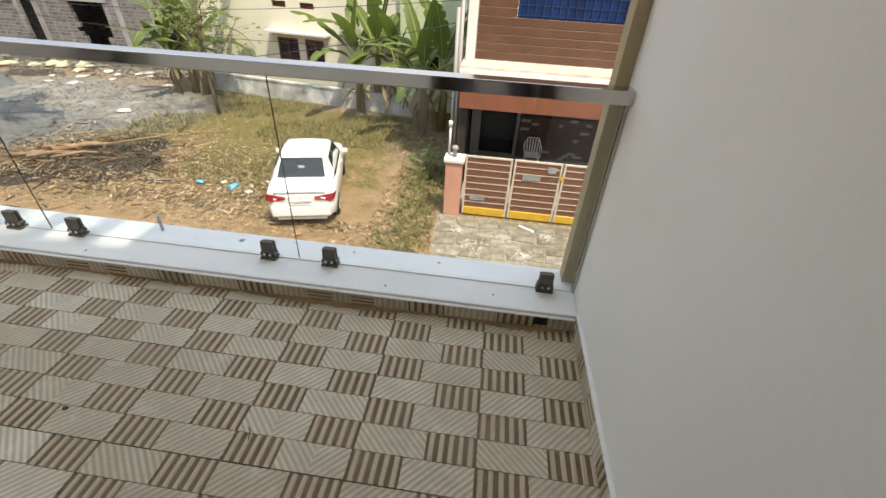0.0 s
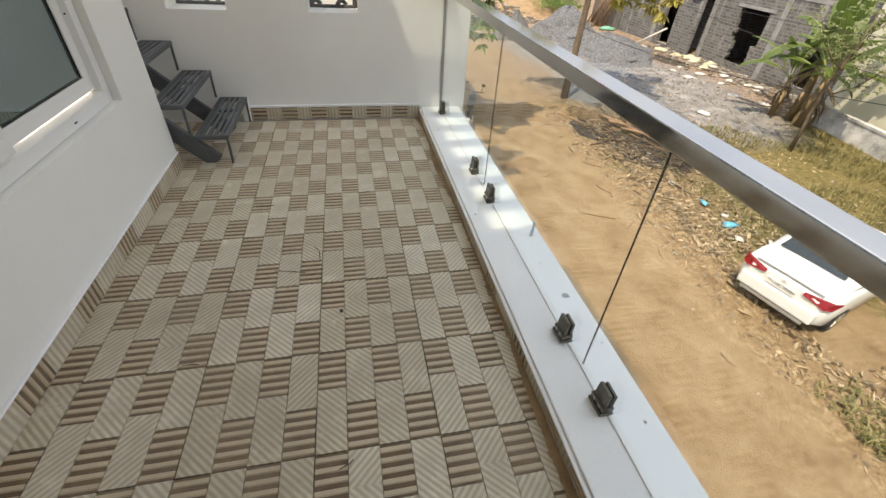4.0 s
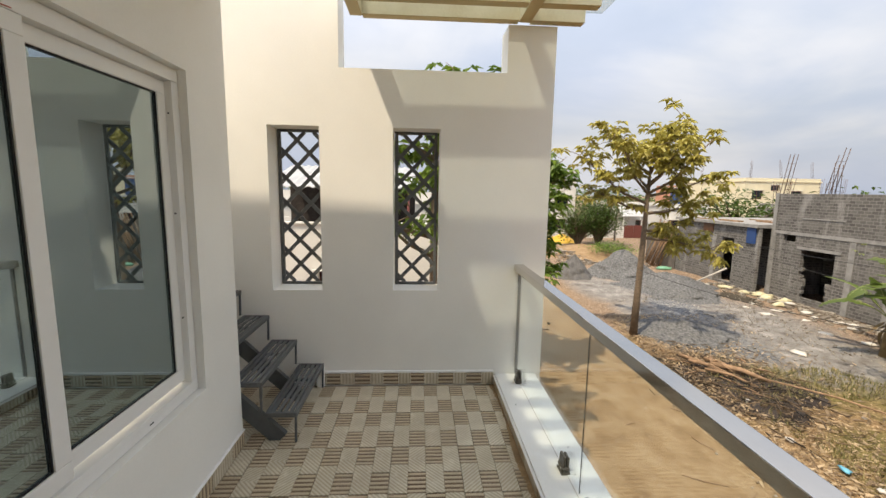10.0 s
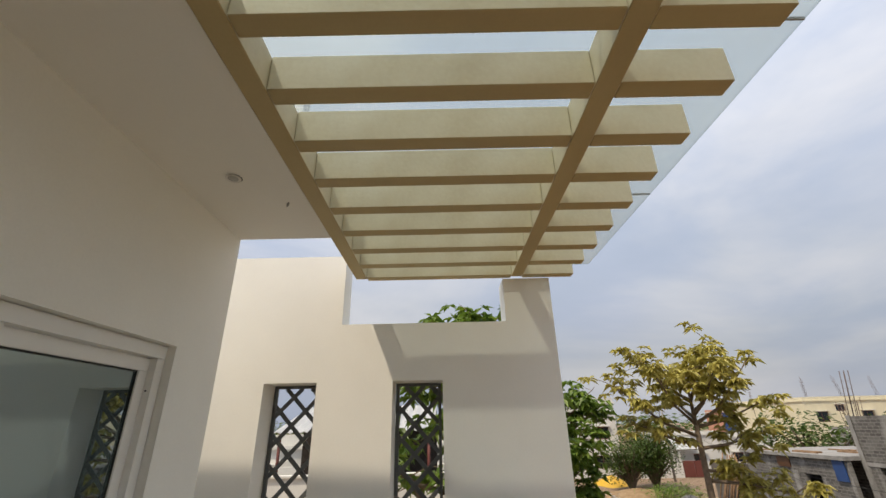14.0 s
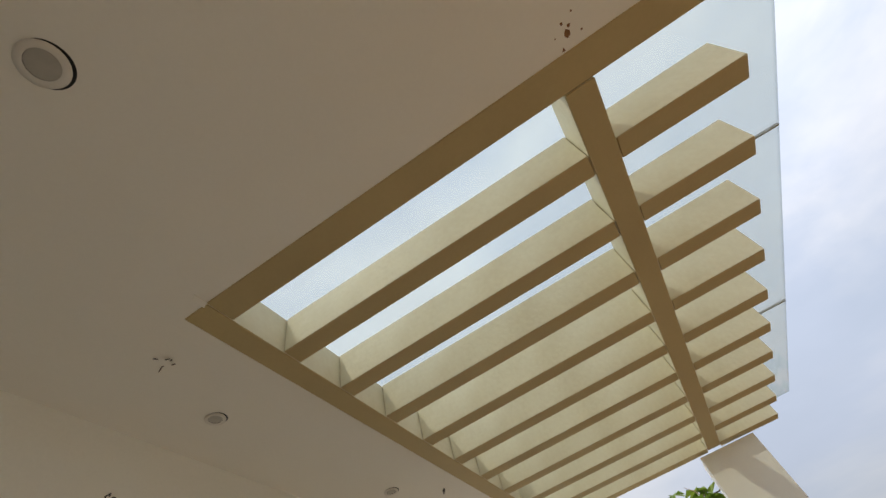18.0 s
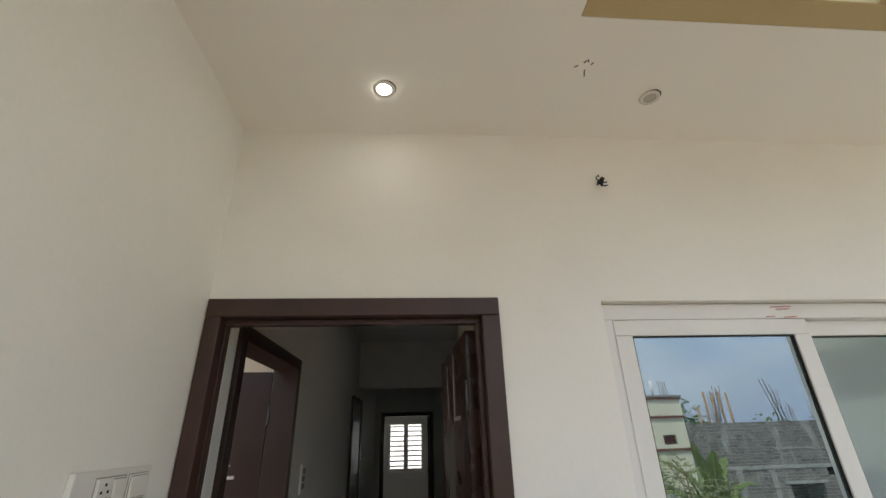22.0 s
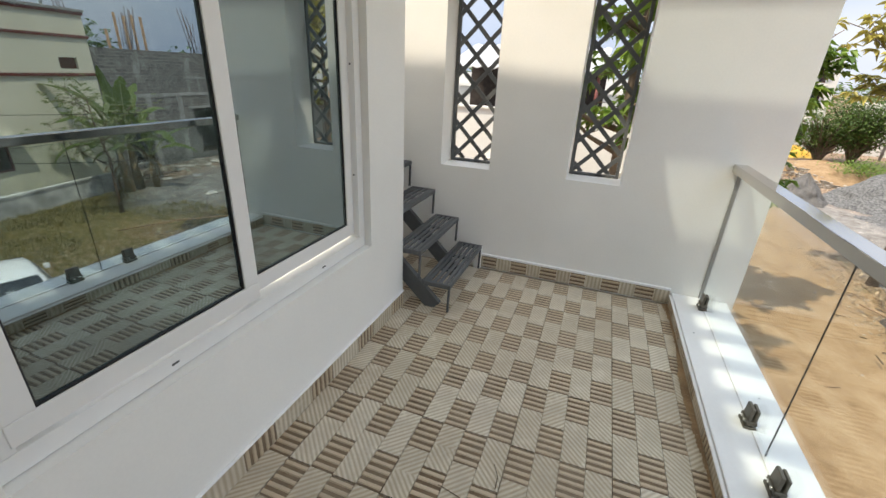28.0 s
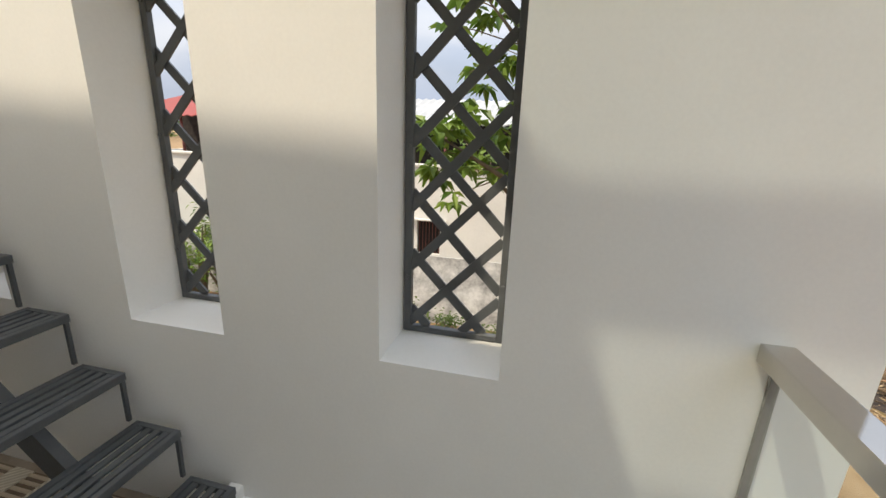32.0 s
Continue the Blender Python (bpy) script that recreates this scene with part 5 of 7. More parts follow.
for k, (x, y) in enumerate(((-24.5, 20.9), (-23.9, 21.3), (-23.4, 21.5), (-23.1, 21.2), (-22.4, 21.7), (-25.9, 20.8), (-21.6, 20.6))):
    scrap("cement_sack", "pale yellow empty cement sack on the ground", "sack", x, y, 0.42, SACK, k, 0.16)
for k, (x, y) in enumerate(((-21.9, 19.3), (-20.5, 19.6), (-22.0, 21.6), (-19.3, 20.4), (-18.5, 20.9), (-20.2, 20.9), (-18.9, 19.6), (-15.7, 19.2), (-19.9, 18.4), (-17.6, 20.6), (-18.2, 21.2), (-14.9, 15.4), (-21.2, 18.4), (-17.0, 18.6))):
    scrap("white_scrap", "crumpled white plastic scrap on the dusty ground", "litter", x, y, 0.22 + 0.07 * (k % 3), PAPER, 20 + k, 0.05)
scrap("plastic_bag", "crumpled blue plastic bag in the dry grass", "bag", -7.15, 10.05, 0.19, BLUEBAG, 51, 0.10)
scrap("plastic_bag", "small blue plastic bag in the dry grass", "bag", -8.2, 10.15, 0.13, BLUEBAG, 52, 0.05)
for k, (x, y) in enumerate(((-7.6, 10.3), (-6.3, 10.6), (-6.0, 11.1), (-6.6, 9.9), (-9.4, 10.0), (-11.3, 10.4), (-2.2, 13.8), (-5.8, 10.2))):
    scrap("paper_scrap", "white paper scrap lying in dry grass", "litter", x, y, 0.12, PAPER, 60 + k, 0.03)
scrap("green_bag", "torn green sack beside the gravel", "bag", -32.4, 20.6, 0.6, mat("green_sack", (0.18, 0.42, 0.28), 0.6, var=0.3), 80, 0.2)

# sticks lying on the track
for k, (x, y, ln, a) in enumerate(((-8.25, 6.48, 0.85, 1.1), (-7.4, 7.3, 0.5, 2.2), (-9.6, 7.6, 0.6, 0.4), (-6.2, 7.5, 0.4, 2.8), (-11.0, 7.9, 0.7, 0.9), (-10.2, 6.2, 0.35, 1.9), (-3.6, 6.9, 0.3, 0.2))):
    d = Vector((math.cos(a), math.sin(a), 0)) * ln
    p = Vector((x, y, GZ + 0.014))
    bm = bmesh.new()
    tube(bm, [p, p + d * 0.45 + Vector((0.03, -0.04, 0.01)), p + d], [0.012, 0.011, 0.006], 6)
    thing("dry_stick", "pale dry stick lying on the sandy track", "stick", "sticks on the track", bm=bm, mats=[STRAW])

# stone slabs before the gate
def varied(m, low):
    """Tone differs from piece to piece."""
    n, l = m.node_tree.nodes, m.node_tree.links
    b = n["Principled BSDF"]
    src = b.inputs["Base Color"].links[0].from_socket
    inf, mx = n.new("ShaderNodeObjectInfo"), n.new("ShaderNodeMix")
    mx.data_type, mx.blend_type = "RGBA", "MULTIPLY"
    mx.inputs[7].default_value = (*low, 1)
    l.new(inf.outputs["Random"], mx.inputs["Factor"])
    l.new(src, mx.inputs[6])
    l.new(mx.outputs[2], b.inputs["Base Color"])


varied(SLABST, (0.62, 0.58, 0.52))
MORTAR = mat("rough_mortar", (0.30, 0.265, 0.21), 0.95, second=(0.15, 0.125, 0.092), scale=5, fine=22, bump=0.3, dist=0.01, spec=0.1)
apron_left = lambda y: -1.12 + max(0.0, 7.75 - y) * 1.5
bm = bmesh.new()
edge = [(7.0, 9.85), (-1.15, 9.85), (-1.13, 8.6), (-1.10, 7.75)] + [(-0.05 + 0.25 * k, 7.02 + 0.10 * math.sin(k * 1.7) + 0.05 * math.sin(k * 4.1)) for k in range(29)]
lo_, hi_ = [bm.verts.new((x, y, GZ - 0.1)) for x, y in edge], [bm.verts.new((x, y, GZ + 0.02)) for x, y in edge]
bm.faces.new(hi_)
for k in range(len(edge)):
    bm.faces.new((lo_[k], lo_[(k + 1) % len(edge)], hi_[(k + 1) % len(edge)], hi_[k]))
apron = structure("pavement", bm, [MORTAR], "apron of rough stone slabs in mortar before the gate", "pavement")
r = random.Random(8)
NY = 6
lines = [lambda x, j=j: 7.10 + 2.7 * j / NY + (0.07 * math.sin(x * 1.9 + j * 2.3) + 0.04 * math.sin(x * 4.7 + j) if 0 < j < NY else 0) for j in range(NY + 1)]
for j in range(NY):
    x = apron_left(7.10 + 2.7 * (j + 0.5) / NY) + 0.02
    skew = r.uniform(-0.06, 0.06)
    while x < 6.7:
        x2 = min(6.95, x + r.uniform(0.34, 0.78))
        skew2 = r.uniform(-0.07, 0.07)
        q = [Vector((u + (s_ if top_ else -s_), lines[j + top_](u), 0)) for u, s_, top_ in ((x, skew, 0), (x2, skew2, 0), (x2, skew2, 1), (x, skew, 1))]
        x, skew = x2, skew2
        c = (q[0] + q[1] + q[2] + q[3]) / 4
        h = 0.014 + r.uniform(0, 0.014)
        rim, top = [], []
        bm = bmesh.new()
        for a, b in zip(q, q[1:] + q[:1]):
            for f in (0.08, 0.5, 0.92):
                p = a.lerp(b, f) - c
                p *= 0.94 + r.uniform(-0.06, 0.03)
                rim.append(bm.verts.new(p))
                top.append(bm.verts.new(p * 0.97 + Vector((0, 0, h))))
        bm.faces.new(top)
        for k in range(len(rim)):
            bm.faces.new((rim[k], rim[(k + 1) % len(rim)], top[(k + 1) % len(rim)], top[k]))
        ob = new("stone_slab", mesh(bm, "stone_slab", [SLABST]))
        ob.parent, ob.location = apron, (c.x, c.y, GZ + 0.018)
# faded chalk drawing and splashes of whitewash on the slabs
CHALK = mat("faded_chalk", (0.50, 0.48, 0.44), 0.95, second=(0.28, 0.25, 0.20), scale=14, fine=60, bump=0.0)
bm = bmesh.new()
for k in range(16):
    a = k * math.tau / 16
    d = Vector((math.cos(a), math.sin(a), 0))
    e = Vector((-d.y, d.x, 0))
    r0, r1, w = 0.08 + 0.03 * (k % 2), 0.26 + 0.09 * (k % 2) + r.uniform(-0.03, 0.03), 0.028
    bm.faces.new([bm.verts.new(p) for p in (d * r0, d * (r0 + r1) / 2 - e * w, d * r1, d * (r0 + r1) / 2 + e * w)])
bmesh.ops.create_circle(bm, cap_ends=True, radius=0.05, segments=12)
thing("chalk_drawing", "faded white chalk flower drawn on the stone slabs", "drawing", bm=bm, mats=[CHALK], at=pose(2.47, 8.51, GZ + 0.046))
for k, (x, y, ln) in enumerate(((0.6, 8.9, 0.24), (1.1, 8.3, 0.20), (-0.1, 8.5, 0.28), (1.7, 9.2, 0.16), (-0.5, 9.1, 0.18), (3.2, 9.0, 0.2))):
    bm = bmesh.new()
    for m in range(130):
        c = Vector((r.gauss(0, ln), r.gauss(0, ln * 0.75), 0.00001 * m))
        w = r.uniform(0.006, 0.05) * max(0.2, 1 - c.length / (ln * 2.6))
        a = r.uniform(0, 6.28)
        bm.faces.new([bm.verts.new(c + Vector((math.cos(a + q * 1.047), math.sin(a + q * 1.047), 0)) * w * r.uniform(0.5, 1.3)) for q in range(6)])
    thing("whitewash_splash", "dried splash of whitewash on the stone slabs", "stain", "whitewash splashes", bm=bm, mats=[CHALK], at=pose(x, y, GZ + 0.046 + 0.0016 * k))
bm = boxes((-0.22, 0.22, -0.03, 0.03, 0, 0.03), bevel=0.008)
thing("white_offcut", "short white plastic offcut lying on the slabs", "offcut", bm=bm, mats=[PLASTIC], at=pose(1.22, 9.48, GZ + 0.045, 0, 0, -32))

# ---- house with the gate ----
def opening_wall(x0, x1, y0, y1, z0, z1, holes):
    """A wall along x with rectangular holes (xa, xb, za, zb)."""
    bm = bmesh.new()
    cx = sorted({x0, x1, *[v for h in holes for v in h[:2]]})
    cz = sorted({z0, z1, *[v for h in holes for v in h[2:]]})
    for a, b in zip(cx, cx[1:]):
        for c, d in zip(cz, cz[1:]):
            mx, mz = (a + b) / 2, (c + d) / 2
            if not any(h[0] < mx < h[1] and h[2] < mz < h[3] for h in holes):
                box(bm, a, b, y0, y1, c, d)
    bmesh.ops.remove_doubles(bm, verts=list(bm.verts), dist=0.0005)
    return bm


villa = thing("gated_house", "house with brown cladding, blue windows and a dark open porch", "house")
HXL, HXR, HFY = -0.85, 7.0, 11.9
# render darkened so that the porch's shade is put into its colour
PORCH = mat("shaded_porch_render", (0.33, 0.31, 0.275), 0.8, var=0.2, scale=1.5)
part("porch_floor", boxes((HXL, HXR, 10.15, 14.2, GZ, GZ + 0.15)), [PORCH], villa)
part("porch_wall", opening_wall(HXL, HXR, 14.2, 14.4, GZ + 0.15, -1.35, [(-0.35, 0.85, GZ + 0.151, -2.1), (1.64, 2.34, -2.6, -1.6), (2.80, 3.55, -2.6, -1.6), (4.03, 4.80, -2.6, -1.6)]), [PORCH], villa, "porch wall in a render darkened for the porch's shade")
PORCHST = mat("brown_split_stone", (0.10, 0.062, 0.045), 0.85, var=0.5, scale=6, fine=30, bump=0.5)
stone = part("stone_cladding", boxes((0.95, HXR - 0.1, 14.17, 14.198, GZ + 0.16, -2.75)), [CHAR], villa, "dark split stone cladding")
r = random.Random(12)
z = GZ + 0.18
while z < -2.85:
    x = 1.0
    while x < 5.6:
        w = r.uniform(0.12, 0.34)
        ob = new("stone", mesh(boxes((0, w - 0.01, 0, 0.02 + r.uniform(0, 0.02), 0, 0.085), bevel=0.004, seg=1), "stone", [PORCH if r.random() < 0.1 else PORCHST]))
        ob.parent, ob.location = stone, (x, 14.145, z)
        x += w
    z += 0.093
# panels painted near-black in place of the porch's unlit rooms
part("porch_dark_panel", boxes((-0.36, 0.86, 14.42, 14.5, GZ + 0.15, -2.05), (1.58, 2.40, 14.42, 14.5, -2.65, -1.55), (2.74, 3.61, 14.42, 14.5, -2.65, -1.55), (3.97, 4.86, 14.42, 14.5, -2.65, -1.55)), [TARN], villa, "near-black panels standing in for the unlit interior behind the openings")
part("side_wall", boxes((HXL, HXL + 0.2, 10.9, 14.2, GZ + 0.15, -1.35)), [CHAR], villa, "dark stone side wall of the porch")
part("lintel", boxes((HXL, HXR, 10.69, 10.748, -1.74, -1.13), bevel=0.008), [mat("brick_red_paint", (0.22, 0.072, 0.036), 0.7, var=0.25, scale=3)], villa, "brick red lintel over the porch")
part("canopy", boxes((HXL - 0.05, HXR, 10.75, 14.4, -1.35, -1.15), bevel=0.012), [GRIMY], villa, "white concrete canopy")
part("canopy_kerb", boxes((HXL - 0.05, HXR, 10.75, 10.9, -1.148, -0.85), bevel=0.01), [WALLW], villa)
part("canopy_top", boxes((HXL - 0.05, HXR, 10.902, 12.1, -1.149, -0.78)), [mat("cream_ledge", (0.56, 0.49, 0.39), 0.8, var=0.3, scale=3)], villa, "cream ledge under the cladding")
for i in range(17):
    x = -0.6 + i * 0.42
    bm = boxes((x, x + 0.22, 10.69, 10.75, -1.08, -0.94), bevel=0.01)
    part("moulding", bm, [WALLW], villa)
part("upper_wall", opening_wall(HXL, HXR, HFY, HFY + 0.2, -0.78, 4.2, [(0.35, 2.95, 0.20, 1.5)]), [WALLW], villa)
for i in range(24):
    z = -0.76 + i * 0.20
    for a, b in (((-0.60, HXR),) if (z + 0.19 < 0.24 or z > 1.48) else ((-0.60, 0.34), (2.96, HXR))):
        part("cladding_board", boxes((a, b, HFY - 0.035, HFY - 0.001, z, z + 0.185), bevel=0.008, seg=1), [CLAD], villa)
part("edge_pillar", boxes((HXL, -0.62, HFY - 0.25, HFY - 0.001, -0.78, 4.2), bevel=0.01), [WALLW], villa, "white pillar at the facade's edge")
wv = part("blue_window", boxes((0.35, 2.95, HFY + 0.06, HFY + 0.08, 0.2, 1.5)), [BLUEG], villa, "blue filmed window glass")
for i in range(14):
    part("grille_bar", boxes((0.38 + i * 0.195, 0.40 + i * 0.195, HFY + 0.02, HFY + 0.035, 0.2, 1.5)), [BLUED], wv)
for i in range(6):
    part("grille_bar", boxes((0.35, 2.95, HFY + 0.036, HFY + 0.048, 0.28 + i * 0.22, 0.295 + i * 0.22)), [BLUED], wv)
part("roof", boxes((HXL - 0.1, HXR + 0.1, HFY - 0.2, 22, 4.2, 4.4)), [CEMENT], villa)
part("flank_wall", boxes((HXL, HXL + 0.2, HFY + 0.2, 22, GZ, 4.2), (HXR - 0.2, HXR, HFY + 0.2, 22, GZ, 4.2), (HXL, HXR, 21.8, 22, GZ, 4.2)), [GREENW], villa)
for (px, top) in ((HXL - 0.12, 0.9), (HXL - 0.22, 0.4)):
    bm = bmesh.new()
    tube(bm, [(px, 11.5, GZ), (px, 11.5, top)], 0.05, 10)
    part("drain_pipe", bm, [GREYP], villa)

gate = thing("steel_gate", "brown sheet and cream barred steel gate with yellow bottom rail", "gate")
for a, b in ((-0.53, 0.66), (0.70, 1.90), (1.93, 3.4)):
    lf = part("gate_leaf", boxes((a, a + 0.05, 9.97, 10.02, GZ + 0.05, -2.68), (b - 0.05, b, 9.97, 10.02, GZ + 0.05, -2.68), (a + 0.05, b - 0.05, 9.97, 10.02, -2.73, -2.68), bevel=0.005, seg=1), [RUSTW], gate)
    part("sheet", boxes((a + 0.05, b - 0.05, 9.99, 9.996, GZ + 0.27, -2.73)), [GATEP], lf, "brown sheet panel")
    part("bottom_rail", boxes((a + 0.05, b - 0.05, 9.965, 10.025, GZ + 0.05, GZ + 0.27), bevel=0.01, seg=1), [YELLOW], lf, "yellow painted bottom rail")
    for k in range(7):
        z = GZ + 0.42 + k * 0.185
        part("bar", boxes((a + 0.05, b - 0.05, 9.975, 9.989, z, z + 0.018)), [RUSTW], lf)
part("latch_plate", boxes((1.85, 1.97, 9.94, 9.964, -3.12, -3.0), bevel=0.02), [YELLOW], gate, "yellow latch plate")
for x, z, w in ((0.95, -3.2, 0.45), (1.55, -2.95, 0.2), (-0.35, -3.9, 0.4)):
    part("notice_plate", boxes((x, x + w, 9.955, 9.964, z, z + 0.16)), [CEMENT], gate, "faded grey notice plate")
gp = thing("gate_post", "salmon painted gate post with a white cap and lamp", "gate post")
part("shaft", boxes((-1.02, -0.60, 9.85, 10.25, GZ - 0.05, -2.86), bevel=0.012), [PINK], gp)
part("cap", boxes((-1.07, -0.55, 9.80, 10.30, -2.858, -2.78), bevel=0.01), [WALLW], gp)
bm = bmesh.new()
tube(bm, [(-0.82, 10.05, -2.78), (-0.82, 10.05, -2.60), (-0.82, 10.05, -2.56), (-0.82, 10.05, -2.50)], [0.05, 0.05, 0.09, 0.07], 12)
part("lamp", bm, [GREYP], gp)
bm = bmesh.new()
tube(bm, [(-0.98, 10.2, -2.78), (-0.98, 10.2, -2.05)], 0.03, 10)
tube(bm, [(-0.98, 10.2, -2.05), (-0.98, 10.2, -1.93)], 0.055, 10)
part("vent_pipe", bm, [WALLW], gp, "white vent pipe")

# white plastic chair on the porch
ch = thing("plastic_chair", "white moulded plastic armchair on the porch", "chair")
ch.matrix_world = pose(1.45, 13.4, GZ + 0.15, 0, 0, 0)
part("seat", boxes((-0.24, 0.24, -0.24, 0.22, 0.40, 0.43), bevel=0.012), [PLASTIC], ch)
for k in range(5):
    x = -0.16 + k * 0.08
    bm = bmesh.new()
    bar(bm, (x, 0.21, 0.42), (x * 1.15, 0.30, 0.84), 0.04, 0.012, up=(0, 1, 0))
    part("back_slat", bm, [PLASTIC], ch)
bm = bmesh.new()
tube(bm, [(-0.25, 0.22, 0.42), (-0.26, 0.29, 0.72), (-0.17, 0.32, 0.88), (0.17, 0.32, 0.88), (0.26, 0.29, 0.72), (0.25, 0.22, 0.42)], 0.02, 8)
part("back_frame", bm, [PLASTIC], ch)
for s in (-1, 1):
    bm = bmesh.new()
    tube(bm, [(0.25 * s, -0.2, 0.42), (0.28 * s, -0.2, 0.62), (0.28 * s, 0.24, 0.64)], 0.02, 8)
    part("armrest", bm, [PLASTIC], ch)
    for yy in (-0.21, 0.2):
        bm = bmesh.new()
        tube(bm, [(0.21 * s, yy, 0.41), (0.25 * s, yy * 1.15, 0.0)], [0.022, 0.018], 8)
        part("leg", bm, [PLASTIC], ch)

# ---- cream house, its yard wall, and the green house ----
cream = thing("cream_house", "two storey cream house with maroon bands and brown windows", "house")
cream.matrix_world = pose(-14.68, 21.13, GZ, 0, 0, -9)
part("wall", opening_wall(0, 10.7, 0, 0.23, 0, 7.5, [(4.4, 5.5, 1.35, 2.4), (5.85, 6.8, 1.35, 2.4), (4.4, 5.1, 3.62, 3.86), (5.8, 6.5, 3.62, 3.86), (0.7, 1.5, 5.2, 5.65)]), [CREAM], cream)
part("rear_wall", boxes((0, 0.23, 0.23, 9, 0, 7.5), (10.47, 10.7, 0.23, 9, 0, 7.5), (0.23, 10.47, 8.8, 9, 0, 7.5)), [CREAM], cream)
part("roof", boxes((-0.1, 10.8, -0.1, 9.1, 7.5, 7.6)), [CEMENT], cream)
for z in (4.9, 6.45, 7.38):
    part("band", boxes((-0.06, 10.76, -0.07, -0.001, z, z + 0.12)), [MAROON], cream, "maroon painted band")
part("sunshade", boxes((4.1, 7.2, -0.5, -0.001, 2.62, 2.72), bevel=0.01), [WALLW], cream)
for a, b in ((4.4, 5.5), (5.85, 6.8)):
    w = part("window", boxes((a, a + 0.07, 0.04, 0.12, 1.35, 2.4), (b - 0.07, b, 0.04, 0.12, 1.35, 2.4), (a + 0.07, b - 0.07, 0.04, 0.12, 1.35, 1.42), (a + 0.07, b - 0.07, 0.04, 0.12, 2.33, 2.4), ((a + b) / 2 - 0.035, (a + b) / 2 + 0.035, 0.04, 0.12, 1.42, 2.33)), [MAROON], cream)
    part("pane", boxes((a + 0.07, b - 0.07, 0.09, 0.10, 1.42, 2.33)), [CARG], w)
    for k in range(6):
        part("bar", boxes((a + 0.07, b - 0.07, 0.045, 0.057, 1.52 + k * 0.14, 1.532 + k * 0.14)), [MAROON], w)
for a, b, z in ((4.4, 5.1, 3.62), (5.8, 6.5, 3.62), (0.7, 1.5, 5.25)):
    w = part("ventilator", boxes((a, b, 0.12, 0.14, z - 0.05, z + 0.4)), [MAROON], cream)
    for k in range(3):
        part("louvre", boxes((a, b, 0.03, 0.11, z + 0.02 + k * 0.11, z + 0.035 + k * 0.11)), [MAROON], w)
bm = bmesh.new()
tube(bm, [(1.1, 0.6, 7.6), (1.1, 0.6, 8.4)], 0.06, 10)
part("vent_pipe", bm, [WALLW], cream)
yard = structure("wall_yard", boxes((0, 10.2, -0.08, 0.08, -0.1, 0.75), (-0.01, 10.21, -0.11, 0.11, 0.751, 0.83)), [GRIMY], "low stained yard wall behind the plot", "wall")
yard.matrix_world = pose(-13.4, 19.5, GZ, 0, 0, -9)
gh = thing("green_house", "pale green rendered house with pipes on its wall", "house")
gh.matrix_world = pose(-4.2, 19.2, GZ, 0, 0, -6)
part("wall", opening_wall(0, 5.2, 0, 0.2, 0, 5.2, [(0.9, 1.7, 1.7, 2.3)]), [GREENW], gh)
part("flank", boxes((0, 0.2, 0.2, 6, 0, 5.2), (5.0, 5.2, 0.2, 6, 0, 5.2), (0.2, 5, 5.8, 6, 0, 5.2)), [GREENW], gh)
part("roof", boxes((-0.08, 5.28, -0.08, 6.1, 5.2, 5.35)), [WALLW], gh)
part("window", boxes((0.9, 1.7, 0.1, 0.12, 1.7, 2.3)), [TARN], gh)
for x in (2.6, 2.78):
    bm = bmesh.new()
    tube(bm, [(x, -0.06, 0.2), (x, -0.06, 5.1)], 0.045, 10)
    part("pipe", bm, [WALLW], gh)
bm = bmesh.new()
tube(bm, [(3.4, 2, 5.35), (3.4, 2, 6.3), (3.4, 2, 6.45)], [0.55, 0.55, 0.3], 18)
part("water_tank", bm, [RUBBER], gh, "black plastic roof tank")

# ---- unfinished block building ----
site = thing("unfinished_building", "unfinished grey block building with open doorways and bare reinforcement", "building")
BX0, BX1, BYF = -24.5, -14.9, 22.3
part("wall", opening_wall(BX0, BX1, BYF, BYF + 0.22, GZ, 1.75, [(-22.45, -20.5, GZ + 0.35, -1.35), (-23.7, -22.9, -1.0, -0.62), (-17.6, -16.4, GZ + 0.35, -1.35)] ), [BLOCK], site)
part("side_wall", boxes((BX0, BX0 + 0.22, BYF + 0.22, 32, GZ, 1.75), (BX1 - 0.22, BX1, BYF + 0.22, 32, GZ, 1.75), (BX0, BX1, 32, 32.2, GZ, 1.75)), [BLOCK], site)
part("lintel_band", boxes((BX0 - 0.02, BX1, BYF - 0.03, BYF - 0.001, -0.60, -0.42)), [CEMENT], site, "cement lintel band")
part("door_lintel", boxes((-22.7, -20.2, BYF - 0.04, BYF - 0.001, -1.35, -1.2)), [CEMENT], site)
part("coping", boxes((-22.6, -20.2, BYF - 0.03, BYF - 0.001, 0.35, 0.42)), [CEMENT], site)
for x in (BX0, -19.8, -17.9, BX1 - 0.3):
    part("column", boxes((x - 0.03, x + 0.27, BYF - 0.035, BYF - 0.002, GZ, -0.62)), [CEMENT], site)
part("corner_column", boxes((BX0 - 0.04, BX0 + 0.2, BYF - 0.05, BYF - 0.036, GZ, 1.8)), [CEMENT], site)
part("roof", boxes((BX0, BX1, BYF + 0.22, 32, -0.6, -0.42)), [CEMENT], site)
# block wall added inside so that the openings look onto shade
part("shade_wall", boxes((BX0 + 0.3, BX1 - 0.3, 25.5, 25.6, GZ, -0.62)), [BLOCK], site)
